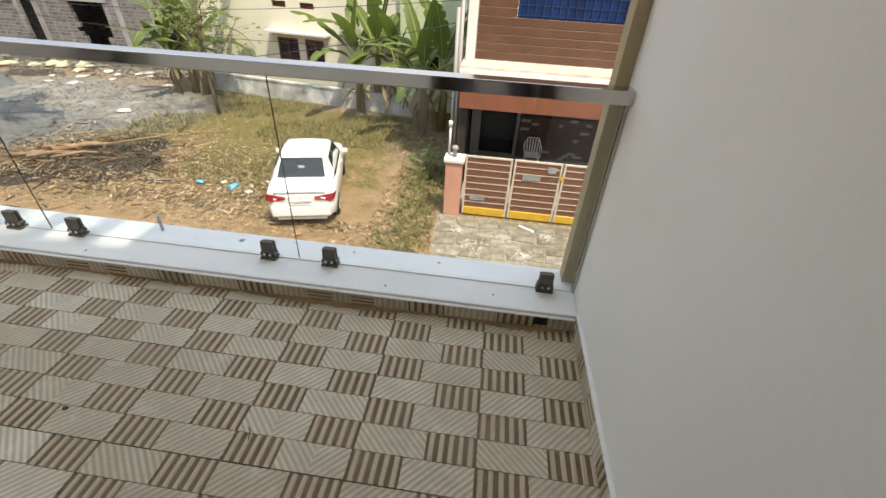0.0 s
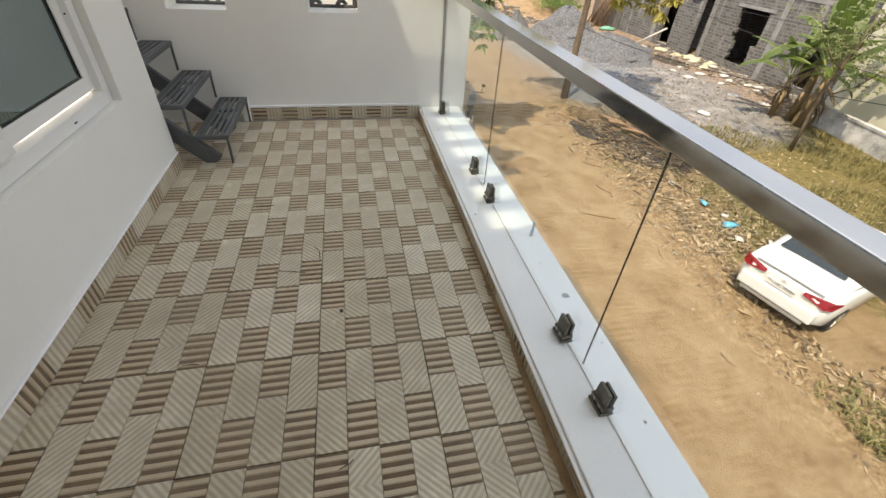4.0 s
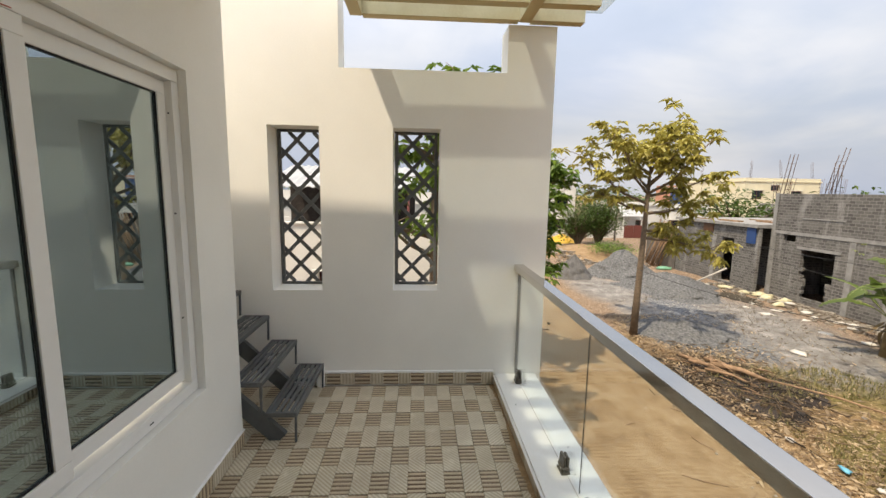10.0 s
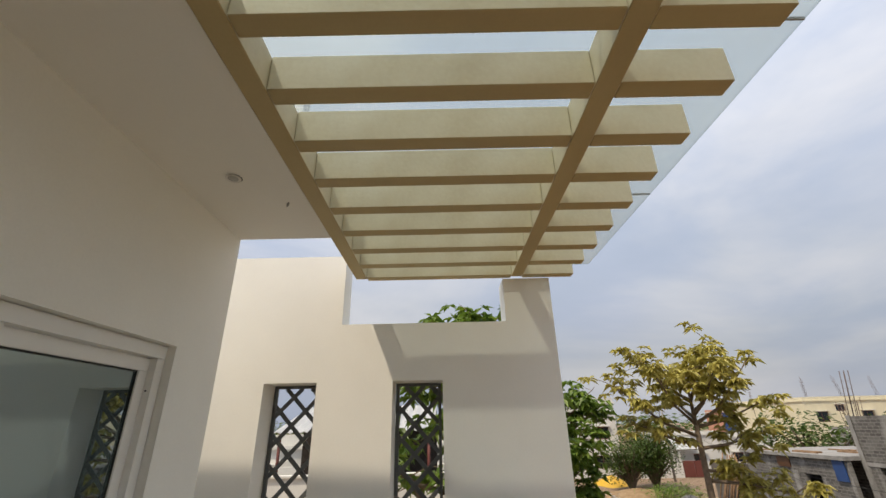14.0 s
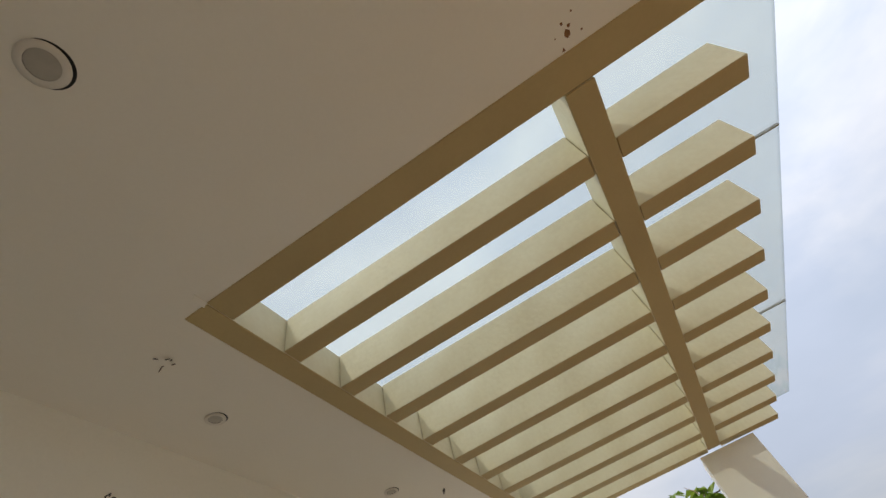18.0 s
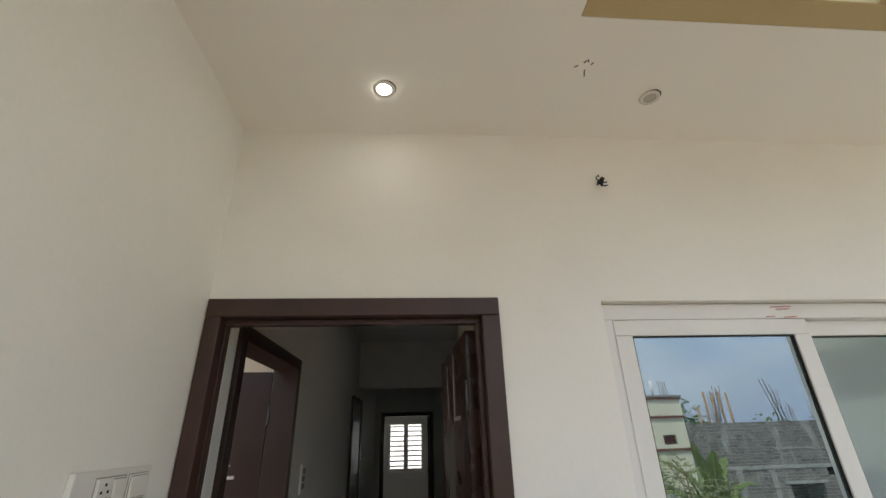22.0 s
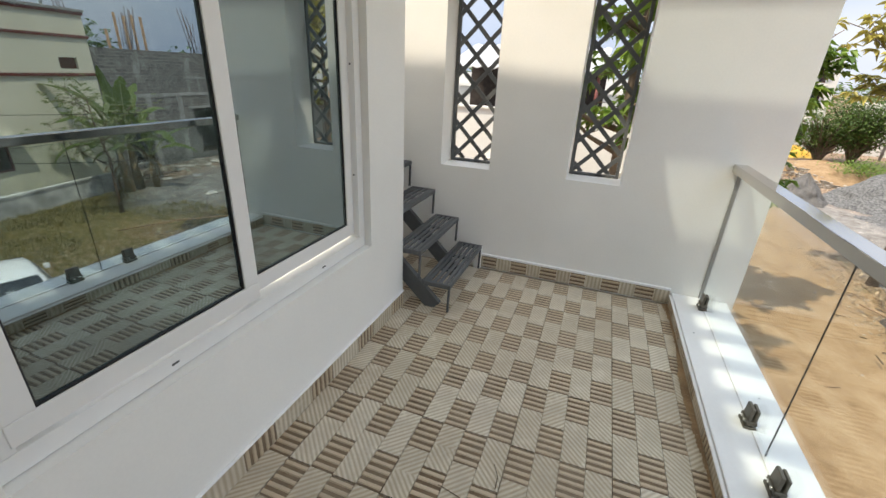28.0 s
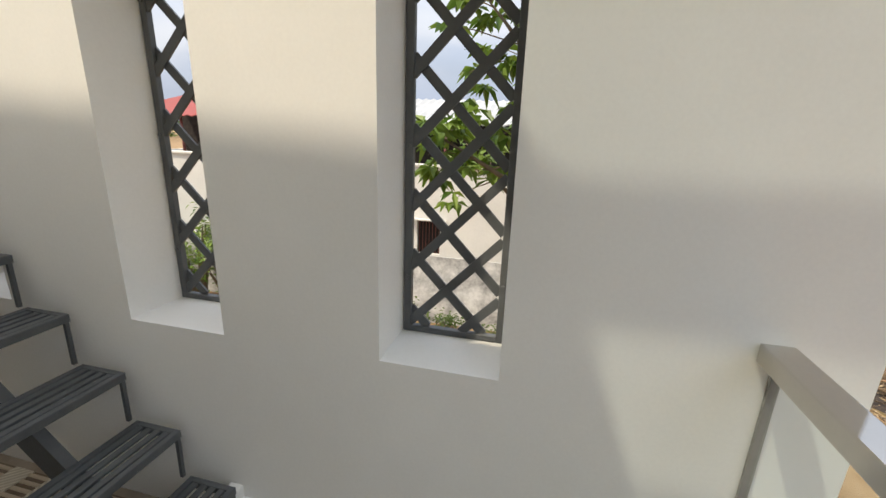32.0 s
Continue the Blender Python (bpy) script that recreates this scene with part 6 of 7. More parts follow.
# broken block edges at the doorway
r = random.Random(3)
for k in range(10):
    z = GZ + 0.36 + k * 0.21
    w = r.uniform(0.0, 0.25) if k > 5 else r.uniform(0.15, 0.42)
    part("block", boxes((-22.45, -22.45 + w, BYF + 0.01, BYF + 0.2, z, z + 0.2), bevel=0.01, seg=1), [BLOCK], site)
    if k < 5:
        part("block", boxes((-20.5 - w * 1.1, -20.5, BYF + 0.01, BYF + 0.2, z, z + 0.2), bevel=0.01, seg=1), [BLOCK], site)
low = thing("unfinished_shed", "low unfinished block building with a dark doorway", "building")
part("wall", opening_wall(-32.5, -24.55, 21.5, 21.72, GZ, -0.35, [(-27.6, -26.5, GZ + 0.25, -1.2)]), [BLOCK], low)
part("side_wall", boxes((-32.5, -32.28, 21.72, 30, GZ, -0.35)), [BLOCK], low)
part("roof", boxes((-32.7, -24.52, 21.3, 30, -0.35, -0.15)), [CEMENT], low)
# added wall behind the doorway, there to make it look shaded
part("shade_wall", boxes((-32.2, -24.7, 24, 24.2, GZ, -0.4)), [BLOCK], low)
part("shutter", boxes((-29.5, -28.5, 21.44, 21.49, -0.95, -0.40)), [CLAD], low, "leaning brown board")
part("blue_board", boxes((-25.4, -24.7, 21.40, 21.46, -1.35, -0.35)), [BLUEW], low, "faded blue board")
part("pillar", boxes((-28.45, -28.1, 21.44, 21.498, GZ, -1.1)), [CEMENT], low)
for k in range(9):
    x, y = r.uniform(-32, -25.6), r.uniform(21.6, 26)
    part("plank", boxes((x - 0.9, x + 0.9, y, y + 0.14, -0.148, -0.10 + 0.02 * (k % 3))), [STRAW], low)


def rebar(x, y, z, h, seed):
    q = random.Random(seed)
    t = thing("rebar_column", "bare steel reinforcement bars standing on the roof", "reinforcement", "rebar columns on the roofs")
    lean = Vector((q.uniform(-0.12, 0.16), q.uniform(-0.1, 0.1), 1))
    for dx, dy in ((0, 0), (0.25, 0), (0, 0.25), (0.25, 0.25)):
        bm = bmesh.new()
        p = Vector((x + dx, y + dy, z))
        tube(bm, [p, p + lean * h * q.uniform(0.85, 1.05)], 0.018, 5)
        part("bar", bm, [RUST], t)
    for k in range(5):
        c = Vector((x + 0.125, y + 0.125, z)) + lean * (h * (0.12 + k * 0.15))
        part("tie", boxes((c.x - 0.14, c.x + 0.14, c.y - 0.14, c.y - 0.125, c.z, c.z + 0.012), (c.x - 0.14, c.x + 0.14, c.y + 0.125, c.y + 0.14, c.z, c.z + 0.012)), [RUST], t)


for k, (x, y, z, h) in enumerate(((-24.4, 22.35, 1.75, 2.5), (-23.8, 25, 1.75, 1.9), (-21.6, 22.35, 1.75, 2.4), (-19.4, 25, 1.75, 2.0), (-17.8, 22.35, 1.75, 2.2), (-15.0, 22.4, 1.75, 2.3), (-30.5, 28, -0.15, 3.2), (-32.2, 29, -0.15, 3.0), (-28.2, 29, -0.15, 3.2))):
    rebar(x, y, z - 0.05, h, k)
for k in range(5):
    x = -19.6 + k * 0.5
    bm = bmesh.new()
    tube(bm, [(x, 24.0, -0.42), (x + r.uniform(-.1, .1), 24.0, 2.0 + r.uniform(0.6, 1.6))], 0.07, 7)
    thing("casuarina_pole", "rough wooden prop standing on the roof", "pole", "wooden props", bm=bm, mats=[STRAW])
poles = thing("bamboo_bundle", "bundle of scaffold poles leaning on the wall", "poles")
for k in range(16):
    x = -35.2 + 0.13 * k
    bm = bmesh.new()
    tube(bm, [(x - 0.25, 20.6 + r.uniform(-.2, .2), GZ), (x + r.uniform(0.2, 0.6), 21.42, GZ + r.uniform(3.0, 3.9))], 0.045, 6)
    part("pole", bm, [STRAW], poles)
structure("wall_plot", boxes((-37.0, -32.6, 21.5, 21.7, GZ, GZ + 3.3)), [mat("old_cement", (0.15, 0.135, 0.12), 0.9, var=0.4, scale=2, fine=20, bump=0.3)], "plain cement wall beside the leaning poles", "wall")
bm = bmesh.new()
for (a, b) in (((-27.2, 19.6, GZ + 0.1), (-26.0, 20.8, GZ + 1.3)), ((-27.6, 19.8, GZ + 0.06), (-26.2, 19.9, GZ + 0.15)), ((-29, 19.2, GZ + 0.05), (-26.8, 19.8, GZ + 0.12))):
    tube(bm, [a, b], 0.06, 6)
thing("loose_poles", "loose pale poles propped on the rubble", "poles", bm=bm, mats=[PAPER])


# ---- trees ----
def leaflet(bm, base, d, up, ln, wd, droop=0.35):
    """One pointed leaf in two bent halves."""
    d = d.normalized()
    s = d.cross(up)
    s = s.normalized() if s.length > 1e-3 else Vector((1, 0, 0))
    m = base + d * ln * 0.5
    t = base + d * ln + Vector((0, 0, -droop * ln))
    a, b, c, e = bm.verts.new(base), bm.verts.new(m + s * wd), bm.verts.new(t), bm.verts.new(m - s * wd)
    bm.faces.new((a, b, c))
    bm.faces.new((a, c, e))


def rosette(bm, p, q, n, ln, wd, out):
    """A whorl of drooping leaflets at a twig's end."""
    for k in range(n):
        a = k * math.tau / n + q.uniform(-0.3, 0.3)
        d = Vector((math.cos(a), math.sin(a), q.uniform(-0.55, 0.35))) + out * 0.4
        leaflet(bm, p, d, Vector((0, 0, 1)), ln * q.uniform(0.7, 1.2), wd * q.uniform(0.8, 1.2), q.uniform(0.2, 0.7))


def tree(name, label, at, lean, trunk_h, r0, limbs, leafmat, ln, wd, seed, clumps, spread=0.55, whorl=7):
    """Limbs: (height, angle, reach, rise). Twigs end in whorls of leaves, so that the outline is loose."""
    q = random.Random(seed)
    t = thing(name, label, "tree")
    t.location = at
    bm = bmesh.new()
    top = Vector((lean[0], lean[1], trunk_h))
    mid = top * 0.5 + Vector((q.uniform(-.1, .1), q.uniform(-.1, .1), 0))
    tube(bm, [Vector((0, 0, -0.1)), mid * 0.5, mid, top * 0.8, top], [r0 * 1.25, r0, r0 * 0.85, r0 * 0.6, r0 * 0.25], 9)
    lb = bmesh.new()
    for (h, a, reach, rise) in limbs:
        p = top * (h / trunk_h)
        d = Vector((math.cos(a), math.sin(a), 0))
        e = p + d * reach + Vector((0, 0, rise))
        k1 = p + d * reach * 0.4 + Vector((0, 0, rise * 0.25))
        k2 = p + d * reach * 0.75 + Vector((0, 0, rise * 0.7))
        tube(bm, [p, k1, k2, e], [r0 * 0.5, r0 * 0.32, r0 * 0.2, r0 * 0.08], 6)
        for _ in range(clumps):
            f = q.uniform(0.35, 1.05)
            c = p.lerp(k1, f / 0.4) if f < 0.4 else k1.lerp(k2, (f - 0.4) / 0.35) if f < 0.75 else k2.lerp(e, (f - 0.75) / 0.25)
            o = Vector((q.gauss(0, spread), q.gauss(0, spread), q.gauss(0.15, spread * 0.6)))
            c2 = c + o
            tube(bm, [c, c.lerp(c2, 0.6) + Vector((0, 0, 0.05)), c2], [r0 * 0.1, r0 * 0.07, r0 * 0.04], 4, cap=False)
            for w in range(3):
                rosette(lb, c2 + Vector((q.gauss(0, 0.13), q.gauss(0, 0.13), q.gauss(0, 0.1))), q, whorl, ln, wd, o.normalized())
    part("trunk", bm, [BARK], t)
    part("crown", lb, [leafmat], t)
    return t


TG = GZ
tree("street_tree", "young tree with yellowing leaves in drooping whorls", (-17.0, 9.95, TG), (0.1, 0.10, 0), 7.45, 0.135,
     [(5.9, 1.75, 3.3, 0.9), (5.6, 4.7, 2.8, 1.8), (6.0, 5.1, 2.0, 2.4), (6.0, 1.0, 2.1, 2.1), (6.4, 1.6, 1.7, 2.1), (6.2, 3.1, 2.0, 1.6), (6.3, 0.0, 2.0, 1.5), (6.8, 2.3, 1.5, 1.8), (6.8, 4.0, 1.6, 1.7), (7.2, 0.6, 1.1, 1.5), (5.2, 1.6, 2.3, 0.4), (5.3, 4.4, 1.9, 0.7), (4.2, 1.5, 3.1, -0.5), (4.5, 1.9, 2.1, -0.2)],
     LEAF_Y, 0.33, 0.075, 11, 13, 0.36)
tree("green_tree", "leafy green tree beyond the lattice wall", (-9.2, 1.02, TG), (0.2, 0.1, 0), 7.4, 0.12,
     [(4.8, 0.6, 1.6, 0.7), (5.2, 2.2, 1.9, 0.6), (4.6, 4.0, 1.8, 0.8), (5.0, 5.4, 1.9, 0.8), (5.4, 1.3, 1.3, 0.6), (5.8, 3.0, 1.5, 0.8), (6.2, 0.0, 1.4, 1.0), (6.6, 4.8, 1.1, 1.0), (7.0, 2.0, 0.8, 0.9), (6.2, 1.6, 1.2, 0.5), (7.2, 1.0, 0.6, 1.0)],
     LEAF_G, 0.26, 0.06, 21, 12, 0.42)
tree("green_tree", "slim green tree in the neighbour's yard", (-13.7, 4.1, TG), (0.1, 0.1, 0), 6.4, 0.08,
     [(3.0, 1.2, 0.7, 0.5), (3.5, 2.9, 0.7, 0.6), (3.9, 1.5, 0.8, 0.5), (4.3, 5.0, 0.8, 0.6), (4.6, 1.7, 0.8, 0.5), (5.0, 0.3, 0.9, 0.6), (5.4, 1.55, 1.3, 0.7), (5.8, 1.75, 1.4, 0.8), (6.0, 4.0, 0.7, 0.7), (6.2, 1.4, 1.2, 0.9), (6.3, 5.8, 0.5, 0.8)],
     LEAF_G, 0.26, 0.07, 23, 11, 0.30)
tree("shrub_tree", "slender tree with pale foliage at the plot's edge", (-11.2, 16.1, TG), (0.3, -0.2, 0), 4.4, 0.06,
     [(2.0, 0.4, 1.4, 1.6), (2.4, 2.4, 1.2, 1.5), (2.8, 4.2, 1.2, 1.2), (3.2, 5.5, 1.2, 1.3), (3.8, 1.4, 0.9, 0.9)], leaf_material("pale_leaves", (0.12, 0.16, 0.05), (0.26, 0.29, 0.12)), 0.10, 0.03, 31, 26, 0.4, 5)


def banana(at, scale, seed, n=9):
    """A banana plant: sheathed stem, long leaves on stout stalks that rise and arch over, torn along the ribs, and a skirt of dry ones."""
    q = random.Random(seed)
    t = thing("banana_plant", "banana plant with long arching torn leaves", "banana plant", "banana plants on the plot")
    t.location = at
    bm = bmesh.new()
    tube(bm, [(0, 0, -0.1), (0.03, 0, 0.8 * scale), (0, 0.03, 1.65 * scale)], [0.14 * scale, 0.115 * scale, 0.07 * scale], 10)
    part("stem", bm, [LEAF_D], t)
    for k in range(n + 11):
        dry = k >= n
        a = k * 2.4 + q.uniform(-0.4, 0.4)
        e = radians(86 - 58 * (k / n) ** 0.8 + q.uniform(-7, 7)) if not dry else radians(q.uniform(-60, 5))
        bend = radians(30 + 75 * (k / n) + q.uniform(-15, 25)) if not dry else radians(q.uniform(40, 80))
        ln = q.uniform(2.0, 2.7) * scale * (0.42 if dry else 1)
        wd = 0.225 * scale * (0.30 if dry else 1)
        d = Vector((math.cos(a), math.sin(a), 0))
        s = Vector((-d.y, d.x, 0))
        bm, rib = bmesh.new(), []
        prev = None
        c = Vector((0, 0, 1.5 * scale if not dry else q.uniform(0.8, 1.55) * scale))
        N = 36
        sag = q.uniform(-0.5, 0.25)
        cut = [1.0, 1.0]
        for i in range(N + 1):
            f = i / N
            g = e - bend * f ** 1.5
            out = d * math.cos(g) + Vector((0, 0, math.sin(g)))
            up = Vector((0, 0, math.cos(g))) - d * math.sin(g)
            c = c + out * (ln / N)
            rib.append(c.copy())
            b = max(0.0, (f - 0.16) / 0.84)
            w = wd * min(1.0, 3.2 * b) * (1 - b ** 3.5) ** 0.6 + 0.008
            for u in (0, 1):
                cut[u] = q.uniform(0.45, 0.7) if q.random() < (0.10 if not dry else 0.3) else q.uniform(0.9, 1.05)
            fall = up * (0.35 - 0.5 * f + sag)
            row = (bm.verts.new(c + (-s + fall) * w * cut[0]), bm.verts.new(c), bm.verts.new(c + (s + fall) * w * cut[1]))
            if prev:
                for u in (0, 1):
                    bm.faces.new((prev[u], prev[u + 1], row[u + 1], row[u])).smooth = True
            prev = row
        lf = part("dry_leaf" if dry else "leaf", bm, [LEAF_D if dry else LEAF_B], t)
        if not dry:
            bm = bmesh.new()
            tube(bm, rib[:-2:3], [0.022 * scale * (1 - 0.85 * i / len(rib[:-2:3])) for i in range(len(rib[:-2:3]))], 5, cap=False)
            part("midrib", bm, [MIDRIB], lf, "pale green midrib")
    return t


for k, (x, y, s) in enumerate(((-5.8, 18.1, 1.3), (-5.0, 18.4, 1.4), (-4.2, 18.3, 1.2), (-2.7, 16.2, 1.3), (-2.0, 16.6, 1.35), (-14.0, 18.9, 1.45), (-13.3, 18.6, 1.2), (-14.5, 18.4, 1.0))):
    banana((x, y, GZ), s, 40 + k, 9)


def bush(name, label, at, radius, height, m, seed, n=900, size=0.16):
    """Shrub or far tree: loose clumps of small leaves on short stems."""
    q = random.Random(seed)
    t = thing(name, label, "bush" if height < 3 else "tree")
    t.location = at
    sb_, lb = bmesh.new(), bmesh.new()
    cl = []
    for k in range(max(7, int(n / 60))):
        a, e = q.uniform(0, 6.28), q.uniform(0.15, 1.0)
        c = Vector((math.cos(a) * radius * q.uniform(0.2, 0.85), math.sin(a) * radius * q.uniform(0.2, 0.85), height * (0.3 + 0.6 * e)))
        cl.append(c)
        tube(sb_, [(0, 0, -0.05), (c.x * 0.3, c.y * 0.3, c.z * 0.5), c], [0.03 * height, 0.02 * height, 0.008 * height], 5, cap=False)
    for k in range(n):
        c = q.choice(cl) + Vector((q.gauss(0, radius * 0.2), q.gauss(0, radius * 0.2), q.gauss(0, height * 0.12)))
        a = q.uniform(0, 6.28)
        leaflet(lb, c, Vector((math.cos(a), math.sin(a), q.uniform(-0.6, 0.6))), Vector((0, 0, 1)), size * q.uniform(0.7, 1.5), size * 0.3, 0.3)
    part("trunk", sb_, [BARK], t)
    part("foliage", lb, [m], t)


bush("small_shrub", "small green weed shrub by the gate post", (-1.9, 12.2, GZ), 0.6, 0.9, LEAF_G, 1, 350, 0.09)
bush("round_tree", "dense dark green tree by the track", (-47.5, 21.6, GZ), 2.9, 5.4, BUSH, 2, 5200, 0.24)
bush("round_tree", "dark green tree beside the white house", (-46, 18.6, GZ), 2.4, 4.2, BUSH, 3, 3600, 0.22)
bush("bramble", "low green brambles on the rubble heap", (-38.5, 18.6, GZ + 0.3), 2.8, 1.1, LEAF_G, 4, 1600, 0.16)
bush("roof_palm", "bushy green treetop behind the block building", (-24, 38, GZ), 4.0, 7.2, BUSH, 5, 1500, 0.5)
bush("roof_palm", "bushy green treetop behind the block building", (-17, 40, GZ), 5.0, 7.4, BUSH, 6, 1700, 0.5)
bush("back_trees", "green trees behind the unfinished shed", (-42, 34, GZ), 5.0, 6.2, BUSH, 7, 1500, 0.5)
bush("back_trees", "green trees behind the unfinished shed", (-35, 37, GZ), 4.0, 6.0, BUSH, 8, 1300, 0.5)
for k in range(8):
    bush("yard_plant", "leafy green plant in the neighbouring yard", (-12.6 - 0.5 * (k % 3), -13.2 + k * 0.65, GZ), 0.75, 2.3 + 0.35 * (k % 3), LEAF_G, 60 + k, 420, 0.15)
for k, (x, y, h) in enumerate(((-12.9, -3.6, 1.0), (-12.6, -2.2, 1.2), (-13.0, -1.0, 0.9), (-12.5, 0.3, 1.1))):
    bush("yard_shrub", "low brownish shrub at the foot of the neighbour's wall", (x, y, GZ), 0.6, h, BUSH, 90 + k, 260, 0.12)
# far tree line
bm = bmesh.new()
q = random.Random(77)
for k in range(260):
    a = math.radians(60 + 100 * k / 260) + q.uniform(-0.01, 0.01)
    R = q.uniform(150, 260)
    p = Vector((-R * math.sin(a), R * math.cos(a), GZ))
    h, w = q.uniform(5, 9.5), q.uniform(4, 9)
    for j in range(34):
        c = p + Vector((q.gauss(0, w * 0.4), q.gauss(0, w * 0.4), h * q.uniform(0.15, 1.0)))
        an = q.uniform(0, 6.28)
        leaflet(bm, c, Vector((math.cos(an), math.sin(an), q.uniform(-.3, .8))), Vector((0, 0, 1)), q.uniform(1.0, 2.4), 0.8, 0.3)
thing("far_woods", "dark green band of far trees along the horizon", "trees", kind="stuff", bm=bm, mats=[BUSH])


# ---- distant houses ----
def house(name, label, x0, x1, y0, y1, h, m, wins=(), roof=WALLW, face="x", para=0.5):
    """A flat-roofed house with window openings on the side towards the street camera (+x face)."""
    t = thing(name, label, "house", "houses in the distance")
    z1 = GZ + h
    # front wall across y with holes
    cy = sorted({y0, y1, *[v for w in wins for v in w[:2]]})
    cz = sorted({GZ, z1, *[GZ + v for w in wins for v in w[2:]]})
    bm = bmesh.new()
    for a, b in zip(cy, cy[1:]):
        for c, d in zip(cz, cz[1:]):
            my, mz = (a + b) / 2, (c + d) / 2
            if not any(w[0] < my < w[1] and GZ + w[2] < mz < GZ + w[3] for w in wins):
                box(bm, x1 - 0.25, x1, a, b, c, d)
    bmesh.ops.remove_doubles(bm, verts=list(bm.verts), dist=0.0005)
    part("front_wall", bm, [m], t)
    part("side_wall", boxes((x0, x1 - 0.25, y0, y0 + 0.25, GZ, z1), (x0, x1 - 0.25, y1 - 0.25, y1, GZ, z1), (x0, x0 + 0.25, y0 + 0.25, y1 - 0.25, GZ, z1)), [m], t)
    part("roof", boxes((x0 - 0.15, x1 + 0.15, y0 - 0.15, y1 + 0.15, z1, z1 + 0.18)), [roof], t)
    if para:
        part("parapet", boxes((x1 - 0.15, x1, y0, y1, z1 + 0.18, z1 + 0.18 + para), (x0, x1 - 0.15, y0, y0 + 0.15, z1 + 0.18, z1 + 0.18 + para)), [m], t)
    for (a, b, c, d) in wins:
        w = part("window", boxes((x1 - 0.2, x1 - 0.14, a, b, GZ + c, GZ + d)), [MAROON], t)
        for ya, yb in ((a + 0.08, (a + b) / 2 - 0.04), ((a + b) / 2 + 0.04, b - 0.08)):
            part("pane", boxes((x1 - 0.139, x1 - 0.13, ya, yb, GZ + c + 0.08, GZ + d - 0.08)), [CARG], w)
        part("sill", boxes((x1 - 0.001, x1 + 0.3, a - 0.15, b + 0.15, GZ + d + 0.05, GZ + d + 0.14)), [WALLW], t)
    return t


house("white_villa", "tall white house with balconies beyond the trees", -66, -57, 13.5, 22.2, 8.3, WALLW, [(15, 17, 1, 2.4), (19, 21, 1, 2.4), (15, 17, 4.2, 5.6), (19.4, 21.2, 4.2, 5.6), (18.6, 19.2, 6.6, 7.4), (19.6, 20.2, 6.6, 7.4), (20.6, 21.2, 6.6, 7.4)])
house("white_bungalow", "low white house with a sloping porch roof", -67, -58, 28.5, 35, 4.4, WALLW, [(31.5, 33, 1.2, 2.3)], para=0.3)
house("white_bungalow", "white low building behind the street tree", -70, -59, 35.2, 43, 4.0, WALLW, [(37, 38.4, 1.2, 2.3), (40, 41.4, 1.2, 2.3)], para=0.5)
pr = thing("porch_canopy", "sloping grey and white porch roof of the low house", "canopy")
bm = bmesh.new()
bar(bm, (-58.0, 30.0, GZ + 4.3), (-55.9, 30.0, GZ + 2.9), 3.0, 0.12)
part("canopy_slab", bm, [SHEET], pr)
for yy in (28.7, 31.3):
    part("post", boxes((-56.2, -56.0, yy, yy + 0.18, GZ, GZ + 3.0)), [WALLW], pr)
house("yellow_house", "pale yellow flat-roofed house with roof reinforcement", -92, -74, 60, 74.5, 8.6, YWALL, [(61.5, 63.5, 5.4, 7.0), (69, 71, 5.4, 7.0), (65, 66.5, 7.0, 8.0)], YWALL)
house("blue_building", "blue sheeted building in the distance", -108, -92, 67, 75.5, 7.4, BLUEW, [(69, 71, 5, 6.5)], BLUEW, para=0)
house("brick_house", "pale red house far beyond the plots", -120, -108, 70, 79, 7.8, PINK, [(72, 74, 5, 6.5), (76, 78, 5, 6.5)])
house("grey_house", "grey unfinished house in the distance", -66, -56, 56, 62, 4.2, CEMENT, [(58, 60, 1.5, 3)])
for k, (x, y, z, h) in enumerate(((-74.5, 61, 4.6, 3.6), (-74.5, 67, 4.6, 3.8), (-74.5, 73, 4.6, 3.4), (-92.5, 64, 3.0, 5), (-92.5, 60, 3.0, 5), (-56.4, 56.5, 0, 4.0), (-56.4, 60, 0, 4.0))):
    rebar(x, y, z, h, 30 + k)
hw = structure("wall_far", boxes((-55.6, -55.4, 23.5, 28.6, GZ, GZ + 1.5), (-55.6, -55.4, 31.4, 44, GZ, GZ + 1.5)), [WALLW], "low white compound wall along the far track", "wall")
fg = thing("far_gate", "brown sheet gate in the white compound wall", "gate", bm=boxes((-55.55, -55.45, 28.65, 29.98, GZ + 0.05, GZ + 1.75), (-55.55, -55.45, 30.02, 31.35, GZ + 0.05, GZ + 1.75), bevel=0.02, seg=1), mats=[MAROON])
bm = bmesh.new()
tube(bm, [(-52, 25.7, GZ - 0.2), (-52, 25.8, GZ + 7.4)], [0.13, 0.09], 8)
thing("utility_pole", "pale concrete utility pole beside the track", "pole", bm=bm, mats=[CEMENT])
tarp = rock_mesh("tarp", 2.2, 0.9, YELLOW, 6.0, 0.35)
thing("yellow_tarpaulin", "yellow tarpaulin over a heap by the track", "tarpaulin", bm=tarp, mats=[YELLOW], at=pose(-51, 18.6, GZ))

